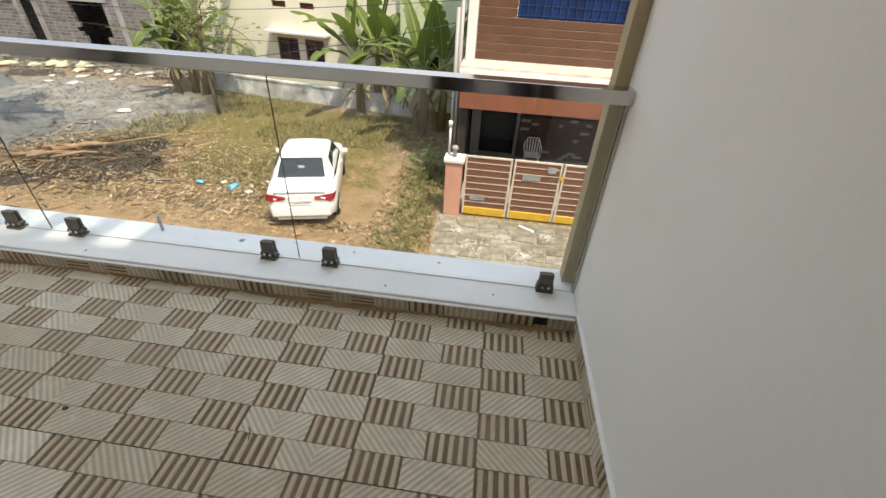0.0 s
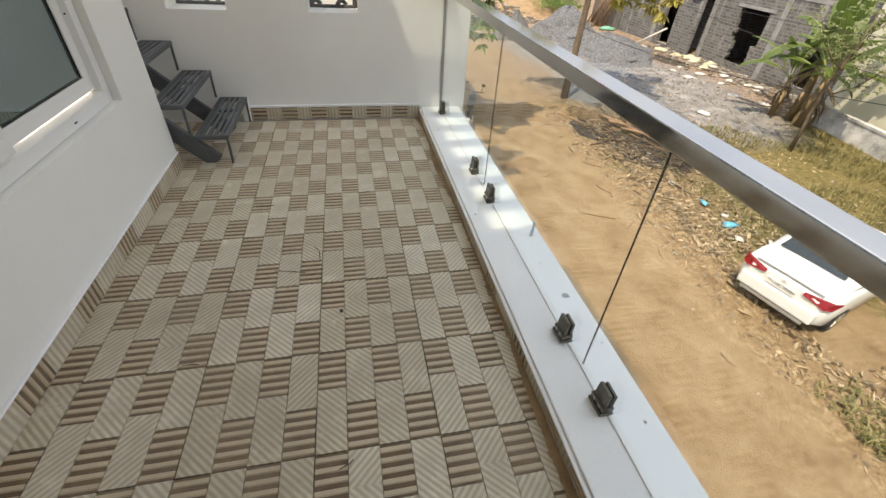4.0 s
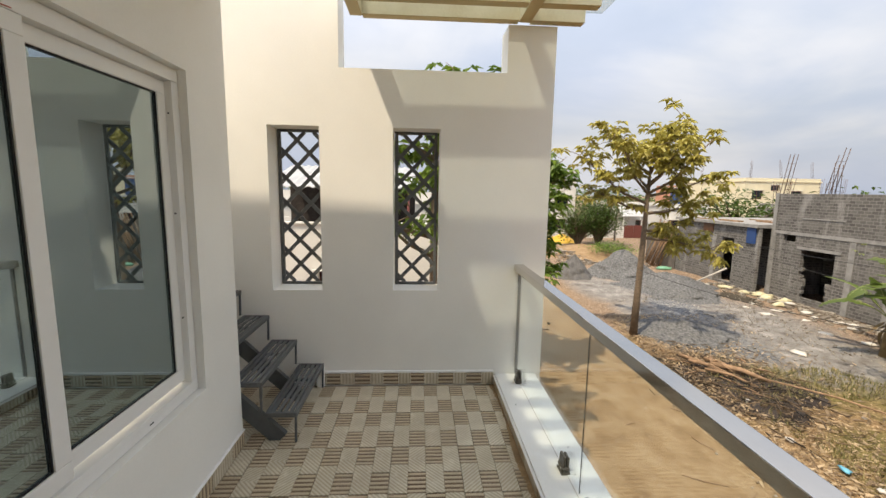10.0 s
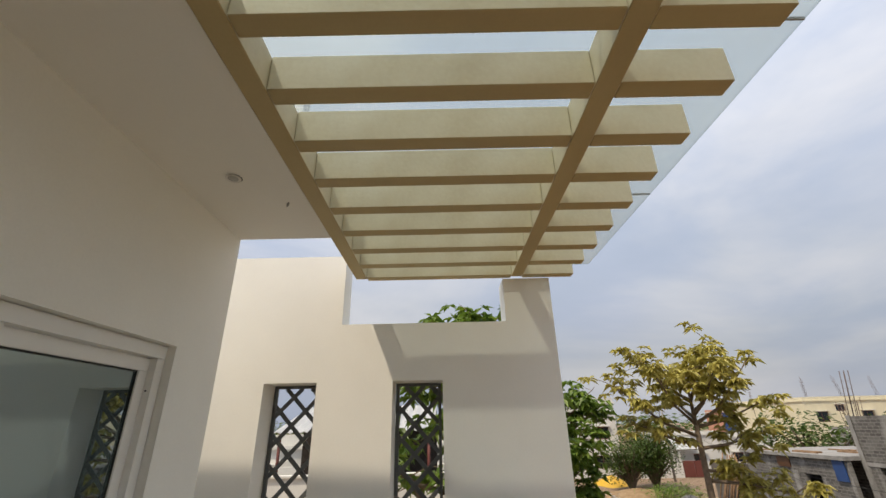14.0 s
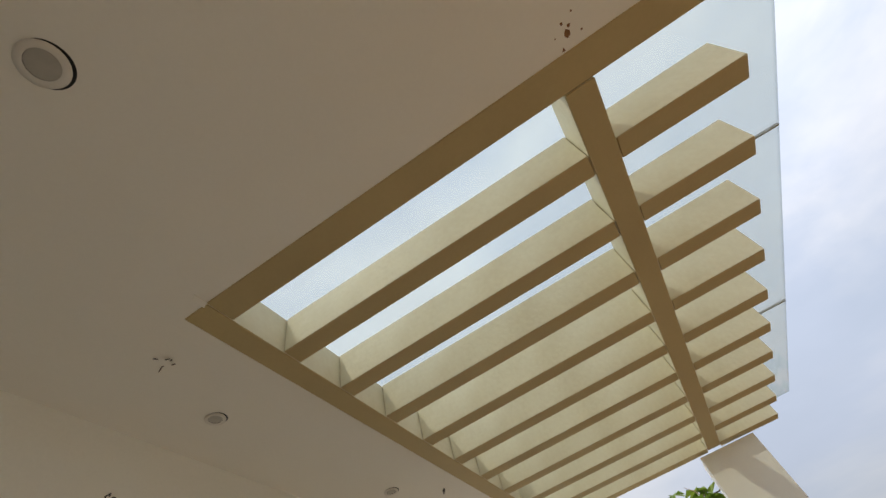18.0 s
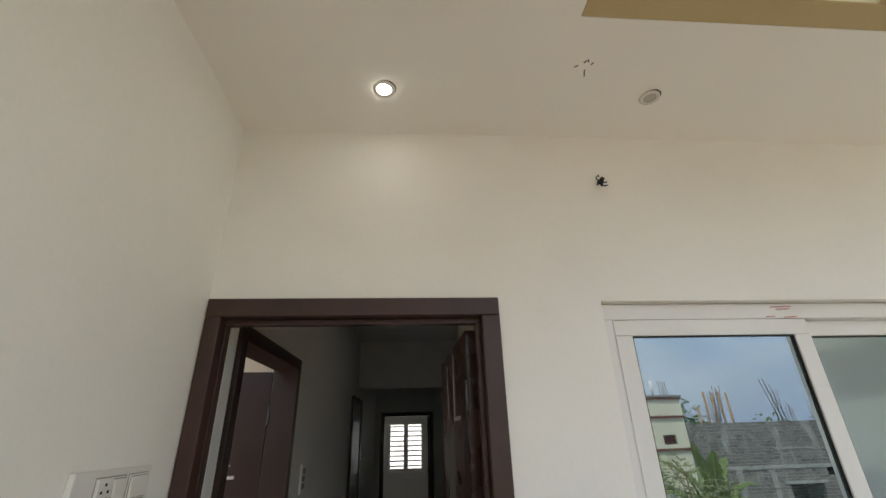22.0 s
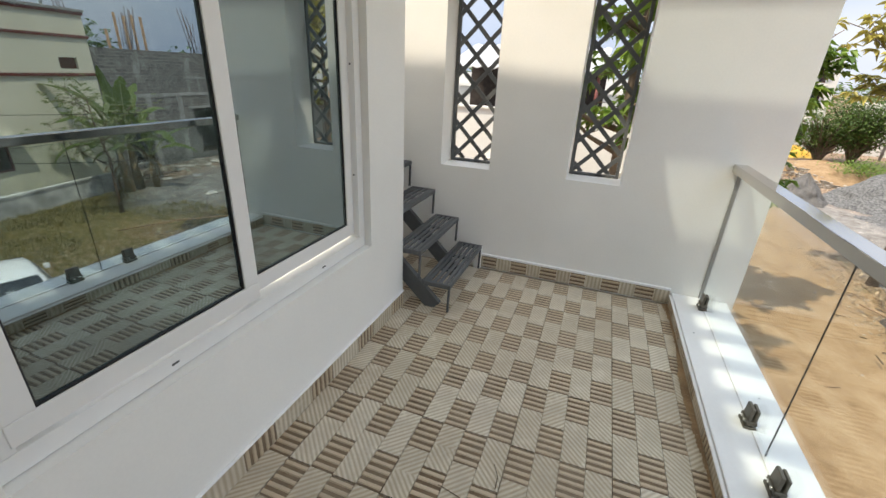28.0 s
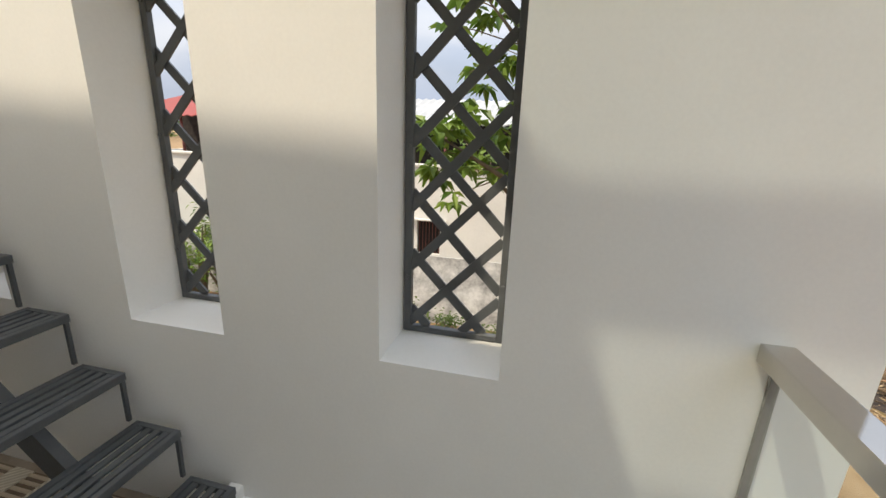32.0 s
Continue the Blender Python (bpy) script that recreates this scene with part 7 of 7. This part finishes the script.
# ---- yard beyond the lattice wall ----
nb = thing("neighbour_house", "white neighbouring house with a barred window and stained base", "house")
part("wall", opening_wall(0, 22, -0.2, 0, 0, 4.82, [(6.34, 7.04, 2.24, 3.24), (2.2, 2.9, 2.24, 3.24)]), [WALLW], nb)
part("base_course", boxes((0, 22, 0.001, 0.03, 0, 2.18)), [GRIMY], nb, "grimy white lower wall")
part("coping", boxes((-0.05, 22.05, -0.28, 0.06, 4.82, 4.88)), [WALLW], nb)
part("side_wall", boxes((0, 0.2, -9, -0.2, 0, 4.45), (21.8, 22, -9, -0.2, 0, 4.45), (0.2, 21.8, -9, -8.8, 0, 4.45)), [WALLW], nb)
part("roof", boxes((0, 22, -9, -0.2, 4.0, 4.12)), [CEMENT], nb)
for a, b in ((6.34, 7.04), (2.2, 2.9)):
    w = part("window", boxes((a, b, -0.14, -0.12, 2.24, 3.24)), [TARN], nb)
    for k in range(7):
        part("bar", boxes((a + 0.04 + k * 0.1, a + 0.055 + k * 0.1, -0.08, -0.065, 2.24, 3.24)), [MAROON], w)
    part("sunshade", boxes((a - 0.2, b + 0.2, 0.031, 0.16, 3.27, 3.32), bevel=0.01), [WALLW], nb)
nb.matrix_world = pose(-14.2, 4.5, GZ, 0, 0, -90)
for i, (y0, y1, m, lab) in enumerate(((-4.6, 0.6, SHEET, "grey corrugated roof on posts over the terrace"), (-14.5, -8.6, REDROOF, "red tiled roof over a porch"))):
    sh = thing("terrace_shed", lab, "shed roof", "shed roofs beyond the lattice")
    for k in range(18):
        a = y0 + (y1 - y0) * k / 18
        b = y0 + (y1 - y0) * (k + 1) / 18
        bm = bmesh.new()
        v = [bm.verts.new(p) for p in ((-15.0, a, 1.62), (-15.0, (a + b) / 2, 1.67), (-15.0, b, 1.62), (-18.5, a, 2.50), (-18.5, (a + b) / 2, 2.55), (-18.5, b, 2.50))]
        bm.faces.new((v[0], v[1], v[4], v[3]))
        bm.faces.new((v[1], v[2], v[5], v[4]))
        e = bmesh.ops.extrude_face_region(bm, geom=list(bm.faces))
        for g in e["geom"]:
            if isinstance(g, bmesh.types.BMVert):
                g.co.z -= 0.03
        part("roof_sheet", bm, [m], sh)
    for y in (y0 + 0.2, (y0 + y1) / 2, y1 - 0.2):
        bm = bmesh.new()
        tube(bm, [(-15.2, y, GZ + 4.1), (-15.2, y, 1.64)], 0.05, 8)
        part("post", bm, [MAROON], sh)
        bm = bmesh.new()
        tube(bm, [(-18.3, y, GZ + 4.1), (-18.3, y, 2.42)], 0.05, 8)
        part("post", bm, [MAROON], sh)
    # near-black sheet added to paint the shade under the roof
    part("shade_sheet", boxes((-18.35, -18.25, y0, y1, -0.25, 2.3)), [CHAR], sh, "dark sheet standing in for the shade under the roof")
house("white_block", "white house beyond the neighbouring terrace", -34, -24, -12, 2.5, 5.2, WALLW, [(-9, -7.6, 3.2, 4.4), (-3, -1.6, 3.2, 4.4)])
house("white_block", "pale house with a parapet beyond the neighbour", -40, -30, 2.5, 8, 4.6, CREAM, [(5, 6.4, 2.4, 3.6)])

# ---- car ----
def car_loft(rows, mats):
    """Stations along y, each a half outline (x, z) from below to the crown, mirrored."""
    bm = bmesh.new()
    rings = []
    for y, half in rows:
        pts = [(x, z) for x, z in half] + [(-x, z) for x, z in reversed(half[:-1])] if half[-1][0] == 0 else [(x, z) for x, z in half] + [(-x, z) for x, z in reversed(half)]
        rings.append([bm.verts.new((x, y, z)) for x, z in pts])
    for a, b in zip(rings, rings[1:]):
        for k in range(len(a)):
            bm.faces.new((a[k], a[(k + 1) % len(a)], b[(k + 1) % len(a)], b[k])).smooth = True
    bm.faces.new(rings[0])
    bm.faces.new(rings[-1][::-1])
    return bm


def body(w, zlow, belt, crown):
    return [(w * 0.80, zlow), (w * 0.97, zlow + 0.10), (w, (zlow + belt) / 2), (w * 0.985, belt - 0.10), (w * 0.93, belt), (w * 0.80, crown - 0.015), (w * 0.45, crown), (0.0, crown + 0.008)]


car = thing("sedan_car", "white sedan car with red tail lamps parked on the plot", "car")
rows = [(0.0, body(0.62, 0.36, 0.80, 0.84)), (0.06, body(0.76, 0.27, 0.86, 0.90)), (0.22, body(0.83, 0.22, 0.92, 0.965)), (0.55, body(0.845, 0.20, 0.95, 0.985)), (1.0, body(0.848, 0.19, 0.94, 0.96)),
        (2.0, body(0.848, 0.19, 0.92, 0.94)), (2.9, body(0.845, 0.19, 0.92, 0.95)), (3.3, body(0.835, 0.20, 0.86, 0.91)), (3.75, body(0.80, 0.22, 0.76, 0.82)), (3.93, body(0.72, 0.26, 0.66, 0.70)), (3.99, body(0.60, 0.34, 0.56, 0.60))]
part("body", car_loft(rows, None), [CARW], car)


def cab(w0, w1, z0, z1):
    return [(w0, z0), (w0 * 0.985, z0 + (z1 - z0) * 0.35), (w1 * 1.03, z0 + (z1 - z0) * 0.82), (w1 * 0.9, z1 - 0.01), (w1 * 0.45, z1 + 0.012), (0.0, z1 + 0.016)]


part("cabin", car_loft([(0.42, cab(0.72, 0.60, 0.94, 0.985)), (0.70, cab(0.755, 0.60, 0.93, 1.16)), (1.08, cab(0.775, 0.585, 0.92, 1.41)), (1.40, cab(0.78, 0.595, 0.92, 1.475)), (1.95, cab(0.78, 0.60, 0.92, 1.49)), (2.35, cab(0.78, 0.595, 0.92, 1.44)), (2.75, cab(0.77, 0.60, 0.92, 1.20)), (3.08, cab(0.74, 0.62, 0.90, 0.94))], None), [CARW], car)


def panel(pts, m, name, parent, label="", t=0.006):
    bm = bmesh.new()
    f = bm.faces.new([bm.verts.new(p) for p in pts])
    bm.normal_update()
    nrm = f.normal.copy()
    e = bmesh.ops.extrude_face_region(bm, geom=[f])
    for g in e["geom"]:
        if isinstance(g, bmesh.types.BMVert):
            g.co += nrm * t
    return part(name, bm, [m], parent, label)


panel([(-0.575, 0.575, 1.118), (0.575, 0.575, 1.118), (0.505, 1.03, 1.432), (-0.505, 1.03, 1.432)], CARG, "rear_window", car, "dark rear window")
panel([(0.60, 2.78, 1.20), (-0.60, 2.78, 1.20), (-0.51, 2.40, 1.43), (0.51, 2.40, 1.43)], CARG, "windscreen", car)
for s in (-1, 1):
    for (a, b, c, d) in ((0.98, 1.66, 1.18, 1.66), (1.72, 2.62, 1.72, 2.28)):
        pts = [(0.792 * s, a, 0.965), (0.792 * s, b, 0.965), (0.632 * s, d, 1.405), (0.632 * s, c, 1.405)]
        panel(pts if s > 0 else pts[::-1], CARG, "side_window", car)
    lamp = bmesh.new()
    v = [(0.34 * s, -0.012, 0.80), (0.70 * s, 0.030, 0.72), (0.80 * s, 0.085, 0.76), (0.842 * s, 0.30, 0.86), (0.78 * s, 0.10, 0.90), (0.34 * s, 0.025, 0.855)]
    f = lamp.faces.new([lamp.verts.new(p) for p in (v if s > 0 else v[::-1])])
    e = bmesh.ops.extrude_face_region(lamp, geom=[f])
    for g in e["geom"]:
        if isinstance(g, bmesh.types.BMVert):
            g.co += Vector((0.012 * s, -0.03, 0.004))
    tl = part("tail_lamp", lamp, [TAIL], car, "red tail lamp")
    part("reflector", boxes((0.52 * s - 0.07, 0.52 * s + 0.07, 0.028, 0.05, 0.40, 0.43)), [TAIL], car)
    mir = bmesh.new()
    box(mir, 0.84 * s - 0.02, 0.84 * s + 0.16 * s + 0.02, 2.50, 2.60, 0.96, 1.08)
    soften(mir, 0.03, 2)
    part("wing_mirror", mir, [CARW], car)
    for yy in (0.72, 3.20):
        bm = bmesh.new()
        tube(bm, [(0.72 * s, yy, 0.30), (0.735 * s, yy, 0.30), (0.83 * s, yy, 0.30), (0.85 * s, yy, 0.30)], [0.27, 0.30, 0.30, 0.27], 24)
        wh = part("wheel", bm, [TYRE], car)
        bm = bmesh.new()
        tube(bm, [(0.851 * s, yy, 0.30), (0.858 * s, yy, 0.30)], [0.19, 0.18], 20)
        rim = part("rim", bm, [STEEL], wh, "silver alloy rim")
        for k in range(5):
            a = k * math.tau / 5
            bm = bmesh.new()
            bar(bm, (0.861 * s, yy, 0.30), (0.861 * s, yy + 0.18 * math.cos(a), 0.30 + 0.18 * math.sin(a)), 0.03, 0.006, up=(1, 0, 0))
            part("spoke", bm, [STEEL], wh)
    for yy in (1.45, 2.2):
        part("door_handle", boxes((0.848 * s - 0.012, 0.848 * s + 0.012, yy, yy + 0.16, 0.80, 0.825), bevel=0.004, seg=1), [CARW], car)
part("bumper", boxes((-0.70, 0.70, -0.055, 0.10, 0.34, 0.60), bevel=0.035), [CARW], car)
part("bumper_skirt", boxes((-0.60, 0.60, -0.03, 0.10, 0.24, 0.335), bevel=0.02), [GREYP], car, "grey bumper skirt")
part("boot_lip", boxes((-0.62, 0.62, 0.02, 0.12, 0.955, 0.985), bevel=0.012), [CARW], car)
pl = part("number_plate", boxes((-0.26, 0.26, -0.035, -0.012, 0.655, 0.775), bevel=0.003, seg=1), [PLASTIC], car, "white number plate")
emb = bmesh.new()
tube(emb, [(0, -0.02, 0.83), (0, -0.035, 0.83)], 0.045, 6)
part("badge", emb, [SILVER], car, "small chrome badge")


def lettering(text, size, m, parent, mat_, name="lettering", ext=0.001):
    cu = bpy.data.curves.new(name, "FONT")
    cu.body, cu.size, cu.align_x, cu.align_y, cu.extrude = text, size, "CENTER", "CENTER", ext
    tmp = bpy.data.objects.new(name, cu)
    me = bpy.data.meshes.new_from_object(tmp)
    bpy.data.objects.remove(tmp)
    me.materials.append(mat_)
    ob = new(name, me)
    ob.parent, ob.matrix_local = parent, m
    return ob


lettering("TN38CS8889", 0.092, pose(0, -0.0365, 0.715, 90, 0, 0), pl, RUBBER)
slope = math.degrees(math.atan2(0.387, 0.575))
lettering("SVT", 0.085, pose(0.0, 0.80, 1.286, slope, 0, 0), car, PLASTIC)
CDIR = math.degrees(math.atan2(9.25 - 8.92, -3.62 + 5.28))
car.matrix_world = pose(-4.38, 8.50, GZ, 0, 0, CDIR + 4.0)

# ---- motorcycle ----
moto = thing("motorcycle", "dark parked motorcycle by the roadside", "motorcycle")
for yy in (-0.62, 0.62):
    bm = bmesh.new()
    for k in range(20):
        a, b = k * math.tau / 20, (k + 1) * math.tau / 20
        tube(bm, [(0, yy + 0.27 * math.cos(a), 0.30 + 0.27 * math.sin(a)), (0, yy + 0.27 * math.cos(b), 0.30 + 0.27 * math.sin(b))], 0.045, 6, cap=False)
    wh = part("wheel", bm, [TYRE], moto)
    bm = bmesh.new()
    tube(bm, [(-0.03, yy, 0.30), (0.03, yy, 0.30)], 0.07, 10)
    for k in range(6):
        a = k * math.tau / 6
        tube(bm, [(0, yy, 0.30), (0, yy + 0.25 * math.cos(a), 0.30 + 0.25 * math.sin(a))], 0.008, 5)
    part("rim", bm, [SILVER], wh)
bm = bmesh.new()
bmesh.ops.create_uvsphere(bm, u_segments=14, v_segments=8, radius=1, matrix=Matrix.Translation((0, 0.18, 0.82)) @ Matrix.Diagonal((0.15, 0.30, 0.15, 1)))
part("fuel_tank", bm, [CARG], moto)
part("seat", boxes((-0.13, 0.13, -0.62, -0.06, 0.76, 0.86), bevel=0.04), [TYRE], moto)
part("engine", boxes((-0.14, 0.14, -0.16, 0.24, 0.26, 0.62), bevel=0.04), [GREYP], moto)
part("mudguard", boxes((-0.07, 0.07, -0.98, -0.45, 0.58, 0.72), bevel=0.03), [CARG], moto)
bm = bmesh.new()
tube(bm, [(-0.36, 0.38, 1.05), (-0.1, 0.46, 1.0), (0.1, 0.46, 1.0), (0.36, 0.38, 1.05)], 0.016, 8)
part("handlebar", bm, [RUBBER], moto)
for s in (-1, 1):
    bm = bmesh.new()
    tube(bm, [(0.08 * s, 0.62, 0.30), (0.08 * s, 0.44, 1.0)], 0.022, 8)
    part("fork", bm, [SILVER], moto)
    bm = bmesh.new()
    tube(bm, [(0.26 * s, 0.40, 1.04), (0.30 * s, 0.40, 1.24)], 0.008, 6)
    bmesh.ops.create_uvsphere(bm, u_segments=10, v_segments=6, radius=1, matrix=Matrix.Translation((0.30 * s, 0.40, 1.28)) @ Matrix.Diagonal((0.07, 0.02, 0.05, 1)))
    part("mirror", bm, [RUBBER], moto)
bm = bmesh.new()
bmesh.ops.create_uvsphere(bm, u_segments=12, v_segments=8, radius=0.1, matrix=Matrix.Translation((0, 0.56, 0.92)))
part("headlamp", bm, [SILVER], moto)
part("number_plate", boxes((-0.10, 0.10, -1.0, -0.985, 0.42, 0.52)), [PLASTIC], moto)
bm = bmesh.new()
tube(bm, [(0.12, 0.1, 0.26), (0.17, -0.2, 0.24), (0.18, -0.8, 0.36)], 0.035, 8)
part("exhaust", bm, [SILVER], moto)
moto.matrix_world = pose(-14.6, 5.0, GZ, 0, 6, 70)

# ---- overhead cables ----
for k, (a, b, sag) in enumerate((((-52, 25.8, 2.6), (-0.95, 11.6, 0.55), 2.2), ((-52, 25.8, 2.3), (9.0, 11.4, 0.35), 2.8), ((-16.8, 9.8, -1.5), (-0.95, 11.6, 0.1), 0.6))):
    a, b = Vector(a), Vector(b)
    bm = bmesh.new()
    tube(bm, [a.lerp(b, i / 24) - Vector((0, 0, sag * 4 * (i / 24) * (1 - i / 24))) for i in range(25)], 0.009, 5)
    thing("overhead_cable", "thin black overhead cable strung across the plot", "cable", "overhead cables", bm=bm, mats=[RUBBER])

# ---- floor tiles and skirting ----
TP = 0.405
S_LEN, G_LEN = 0.168, 0.237
TW = 0.4032


def striped_cell(bm, x0, x1, y0, y1, axis, n=5):
    """Cream ridges over a brown ground; ridges run along y (axis 0) or along x (axis 1)."""
    box(bm, x0, x1, y0, y1, -0.012, -0.0035, 1)
    L = (x1 - x0) if axis == 0 else (y1 - y0)
    for k in range(n):
        c = (k + 0.5) / n
        w = L / n * 0.27
        a, b = (x0 + c * L - w, x0 + c * L + w) if axis == 0 else (y0 + c * L - w, y0 + c * L + w)
        if axis == 0:
            v = [(a, y0, -0.0035), (b, y0, -0.0035), (b, y1, -0.0035), (a, y1, -0.0035), (a + w * .4, y0, 0), (b - w * .4, y0, 0), (b - w * .4, y1, 0), (a + w * .4, y1, 0)]
        else:
            v = [(x0, a, -0.0035), (x0, b, -0.0035), (x1, b, -0.0035), (x1, a, -0.0035), (x0, a + w * .4, 0), (x0, b - w * .4, 0), (x1, b - w * .4, 0), (x1, a + w * .4, 0)]
        v = [bm.verts.new(p) for p in v]
        for q in ((4, 5, 6, 7), (0, 1, 5, 4), (1, 2, 6, 5), (2, 3, 7, 6), (3, 0, 4, 7)):
            bm.faces.new([v[i] for i in q]).material_index = 0


def tile_mesh(seed):
    r = random.Random(seed)
    bm = bmesh.new()
    g, c = 0.0012, TW / 4
    for k in range(4):
        y0, y1 = k * c + g, (k + 1) * c - g
        ss = (0.0, S_LEN) if k % 2 == 0 else (TW - S_LEN, TW)
        gg = (S_LEN, TW) if k % 2 == 0 else (0.0, TW - S_LEN)
        striped_cell(bm, ss[0] + g, ss[1] - g, y0, y1, 0)
        mi = 2 + (r.random() < 0.5)
        if r.random() < 0.25:
            m = (gg[0] + gg[1]) / 2
            box(bm, gg[0] + g, m, y0, y1, -0.012, -0.0008, mi)
            box(bm, m, gg[1] - g, y0, y1, -0.012, -0.0008, 5 - mi)
        else:
            box(bm, gg[0] + g, gg[1] - g, y0, y1, -0.012, -0.0008, mi)
    return mesh(bm, "tile", [RIDGE, GROOVE, TILE_A, TILE_B])


def skirt_mesh(kind, length, height, seed):
    """One cut strip of tile stood against a wall: along x, face towards +y before it is turned."""
    r = random.Random(seed)
    bm = bmesh.new()
    g = 0.001
    if kind == "s":
        striped_cell(bm, g, length - g, g, height - g, 0, max(3, round(length / 0.034)))
    elif kind == "h":
        striped_cell(bm, g, length - g, g, height - g, 1, 3)
    else:
        box(bm, g, length - g, g, height - g, -0.012, -0.0008, 2 + (seed % 2))
    for v in bm.verts:
        v.co = Vector((v.co.x, v.co.z + 0.012, v.co.y))
    return mesh(bm, "skirting_tile", [RIDGE, GROOVE, TILE_A, TILE_B])


tiles = [tile_mesh(k) for k in range(6)]
for i in range(-9, 4):
    for j in range(-6, 3):
        x, y = -0.33 + TP * (i - 1), 1.24 - TP * 1.5 + TP * (j - 1) + TP
        if x < -3.9 or x > 0.40 or y > 1.40 or y < -2.4:
            continue
        if y < BY - 0.4 and x > PIER - 0.02:
            continue
        ob = new("tile", random.choice(tiles))
        ob.parent = floor
        ob.location = (x + 0.001, y + 0.001, random.uniform(-0.0008, 0.0004))


def skirting(name, start, angle, cells, label, height=0.098, edge=0.008):
    base = thing(name, label, "skirting", kind="structure")
    base.matrix_world = pose(*start, 0, 0, angle)
    x = 0
    cache = {}
    for n, (kind, ln) in enumerate(cells):
        key = (kind, ln, n % 3)
        if key not in cache:
            cache[key] = skirt_mesh(kind, ln, height, n % 3)
        ob = new("skirting_tile", cache[key])
        ob.parent, ob.location = base, (x, 0, 0)
        x += ln
    top = part("plaster_edge", boxes((0, x, 0, 0.016, height, height + edge), bevel=0.003, seg=1), [LIME], base, "white plaster line along the top edge")


def fill(total, pattern):
    out, x, k = [], 0, 0
    while x < total - 0.02:
        kind, ln = pattern[k % len(pattern)]
        ln = min(ln, total - x)
        out.append((kind, ln))
        x += ln
        k += 1
    return out


skirting("baseboard_lattice", (JX, KY0 - 0.012, 0), -90, fill(1.395, [("g", .10), ("h", .125), ("g", .105), ("h", .125), ("g", .115), ("h", .11)]), "ribbed tile skirting along the lattice wall", edge=0.019)
skirting("baseboard_back", (PIER, BY, 0), 0, fill(DX0 - PIER, [("s", .168), ("g", .237)]), "ribbed tile skirting along the back wall")
bs = fill(KY0 - BY - 0.013, [("g", .105), ("s", .10), ("g", .125), ("h", .11)])
skirting("baseboard_side", (RX, BY, 0), 90, bs, "ribbed tile skirting along the side wall")
skirting("baseboard_kerb", (RX - 0.013, KY0, 0), 180, fill(RX - JX - 0.026, [("g", .17), ("s", .168), ("g", .237), ("s", .168), ("g", .16), ("h", .11), ("g", .09), ("h", .12)]), "ribbed tile facing on the kerb's inner side", 0.064)
skirting("baseboard_alley", (PIER, -2.4, 0), 90, fill(2.11, [("s", .168), ("g", .237)]), "ribbed tile skirting in the stair passage")

# sandy dust gathered along the foot of the kerb and of the lattice wall
r = random.Random(17)
bm = bmesh.new()
for k in range(150):
    x = -3.58 + 4.0 * k / 150
    w = 0.006 + 0.045 * max(0.0, noise.noise(Vector((x * 2.3, 0.4, 0))) + 0.12) + r.uniform(0, 0.008)
    v = [bm.verts.new(p) for p in ((x, KY0 - 0.013, 0.0042), (x + 0.0265, KY0 - 0.013, 0.0042), (x + 0.0265, KY0 - 0.014 - w, 0.0012), (x, KY0 - 0.014 - w * r.uniform(0.8, 1.1), 0.0012))]
    bm.faces.new(v)
thing("dust_line", "orange brown dust along the foot of the kerb", "dust", kind="stuff", bm=bm, mats=[mat("sandy_dust", (0.38, 0.255, 0.14), 0.95, var=0.4, scale=9, fine=80)])
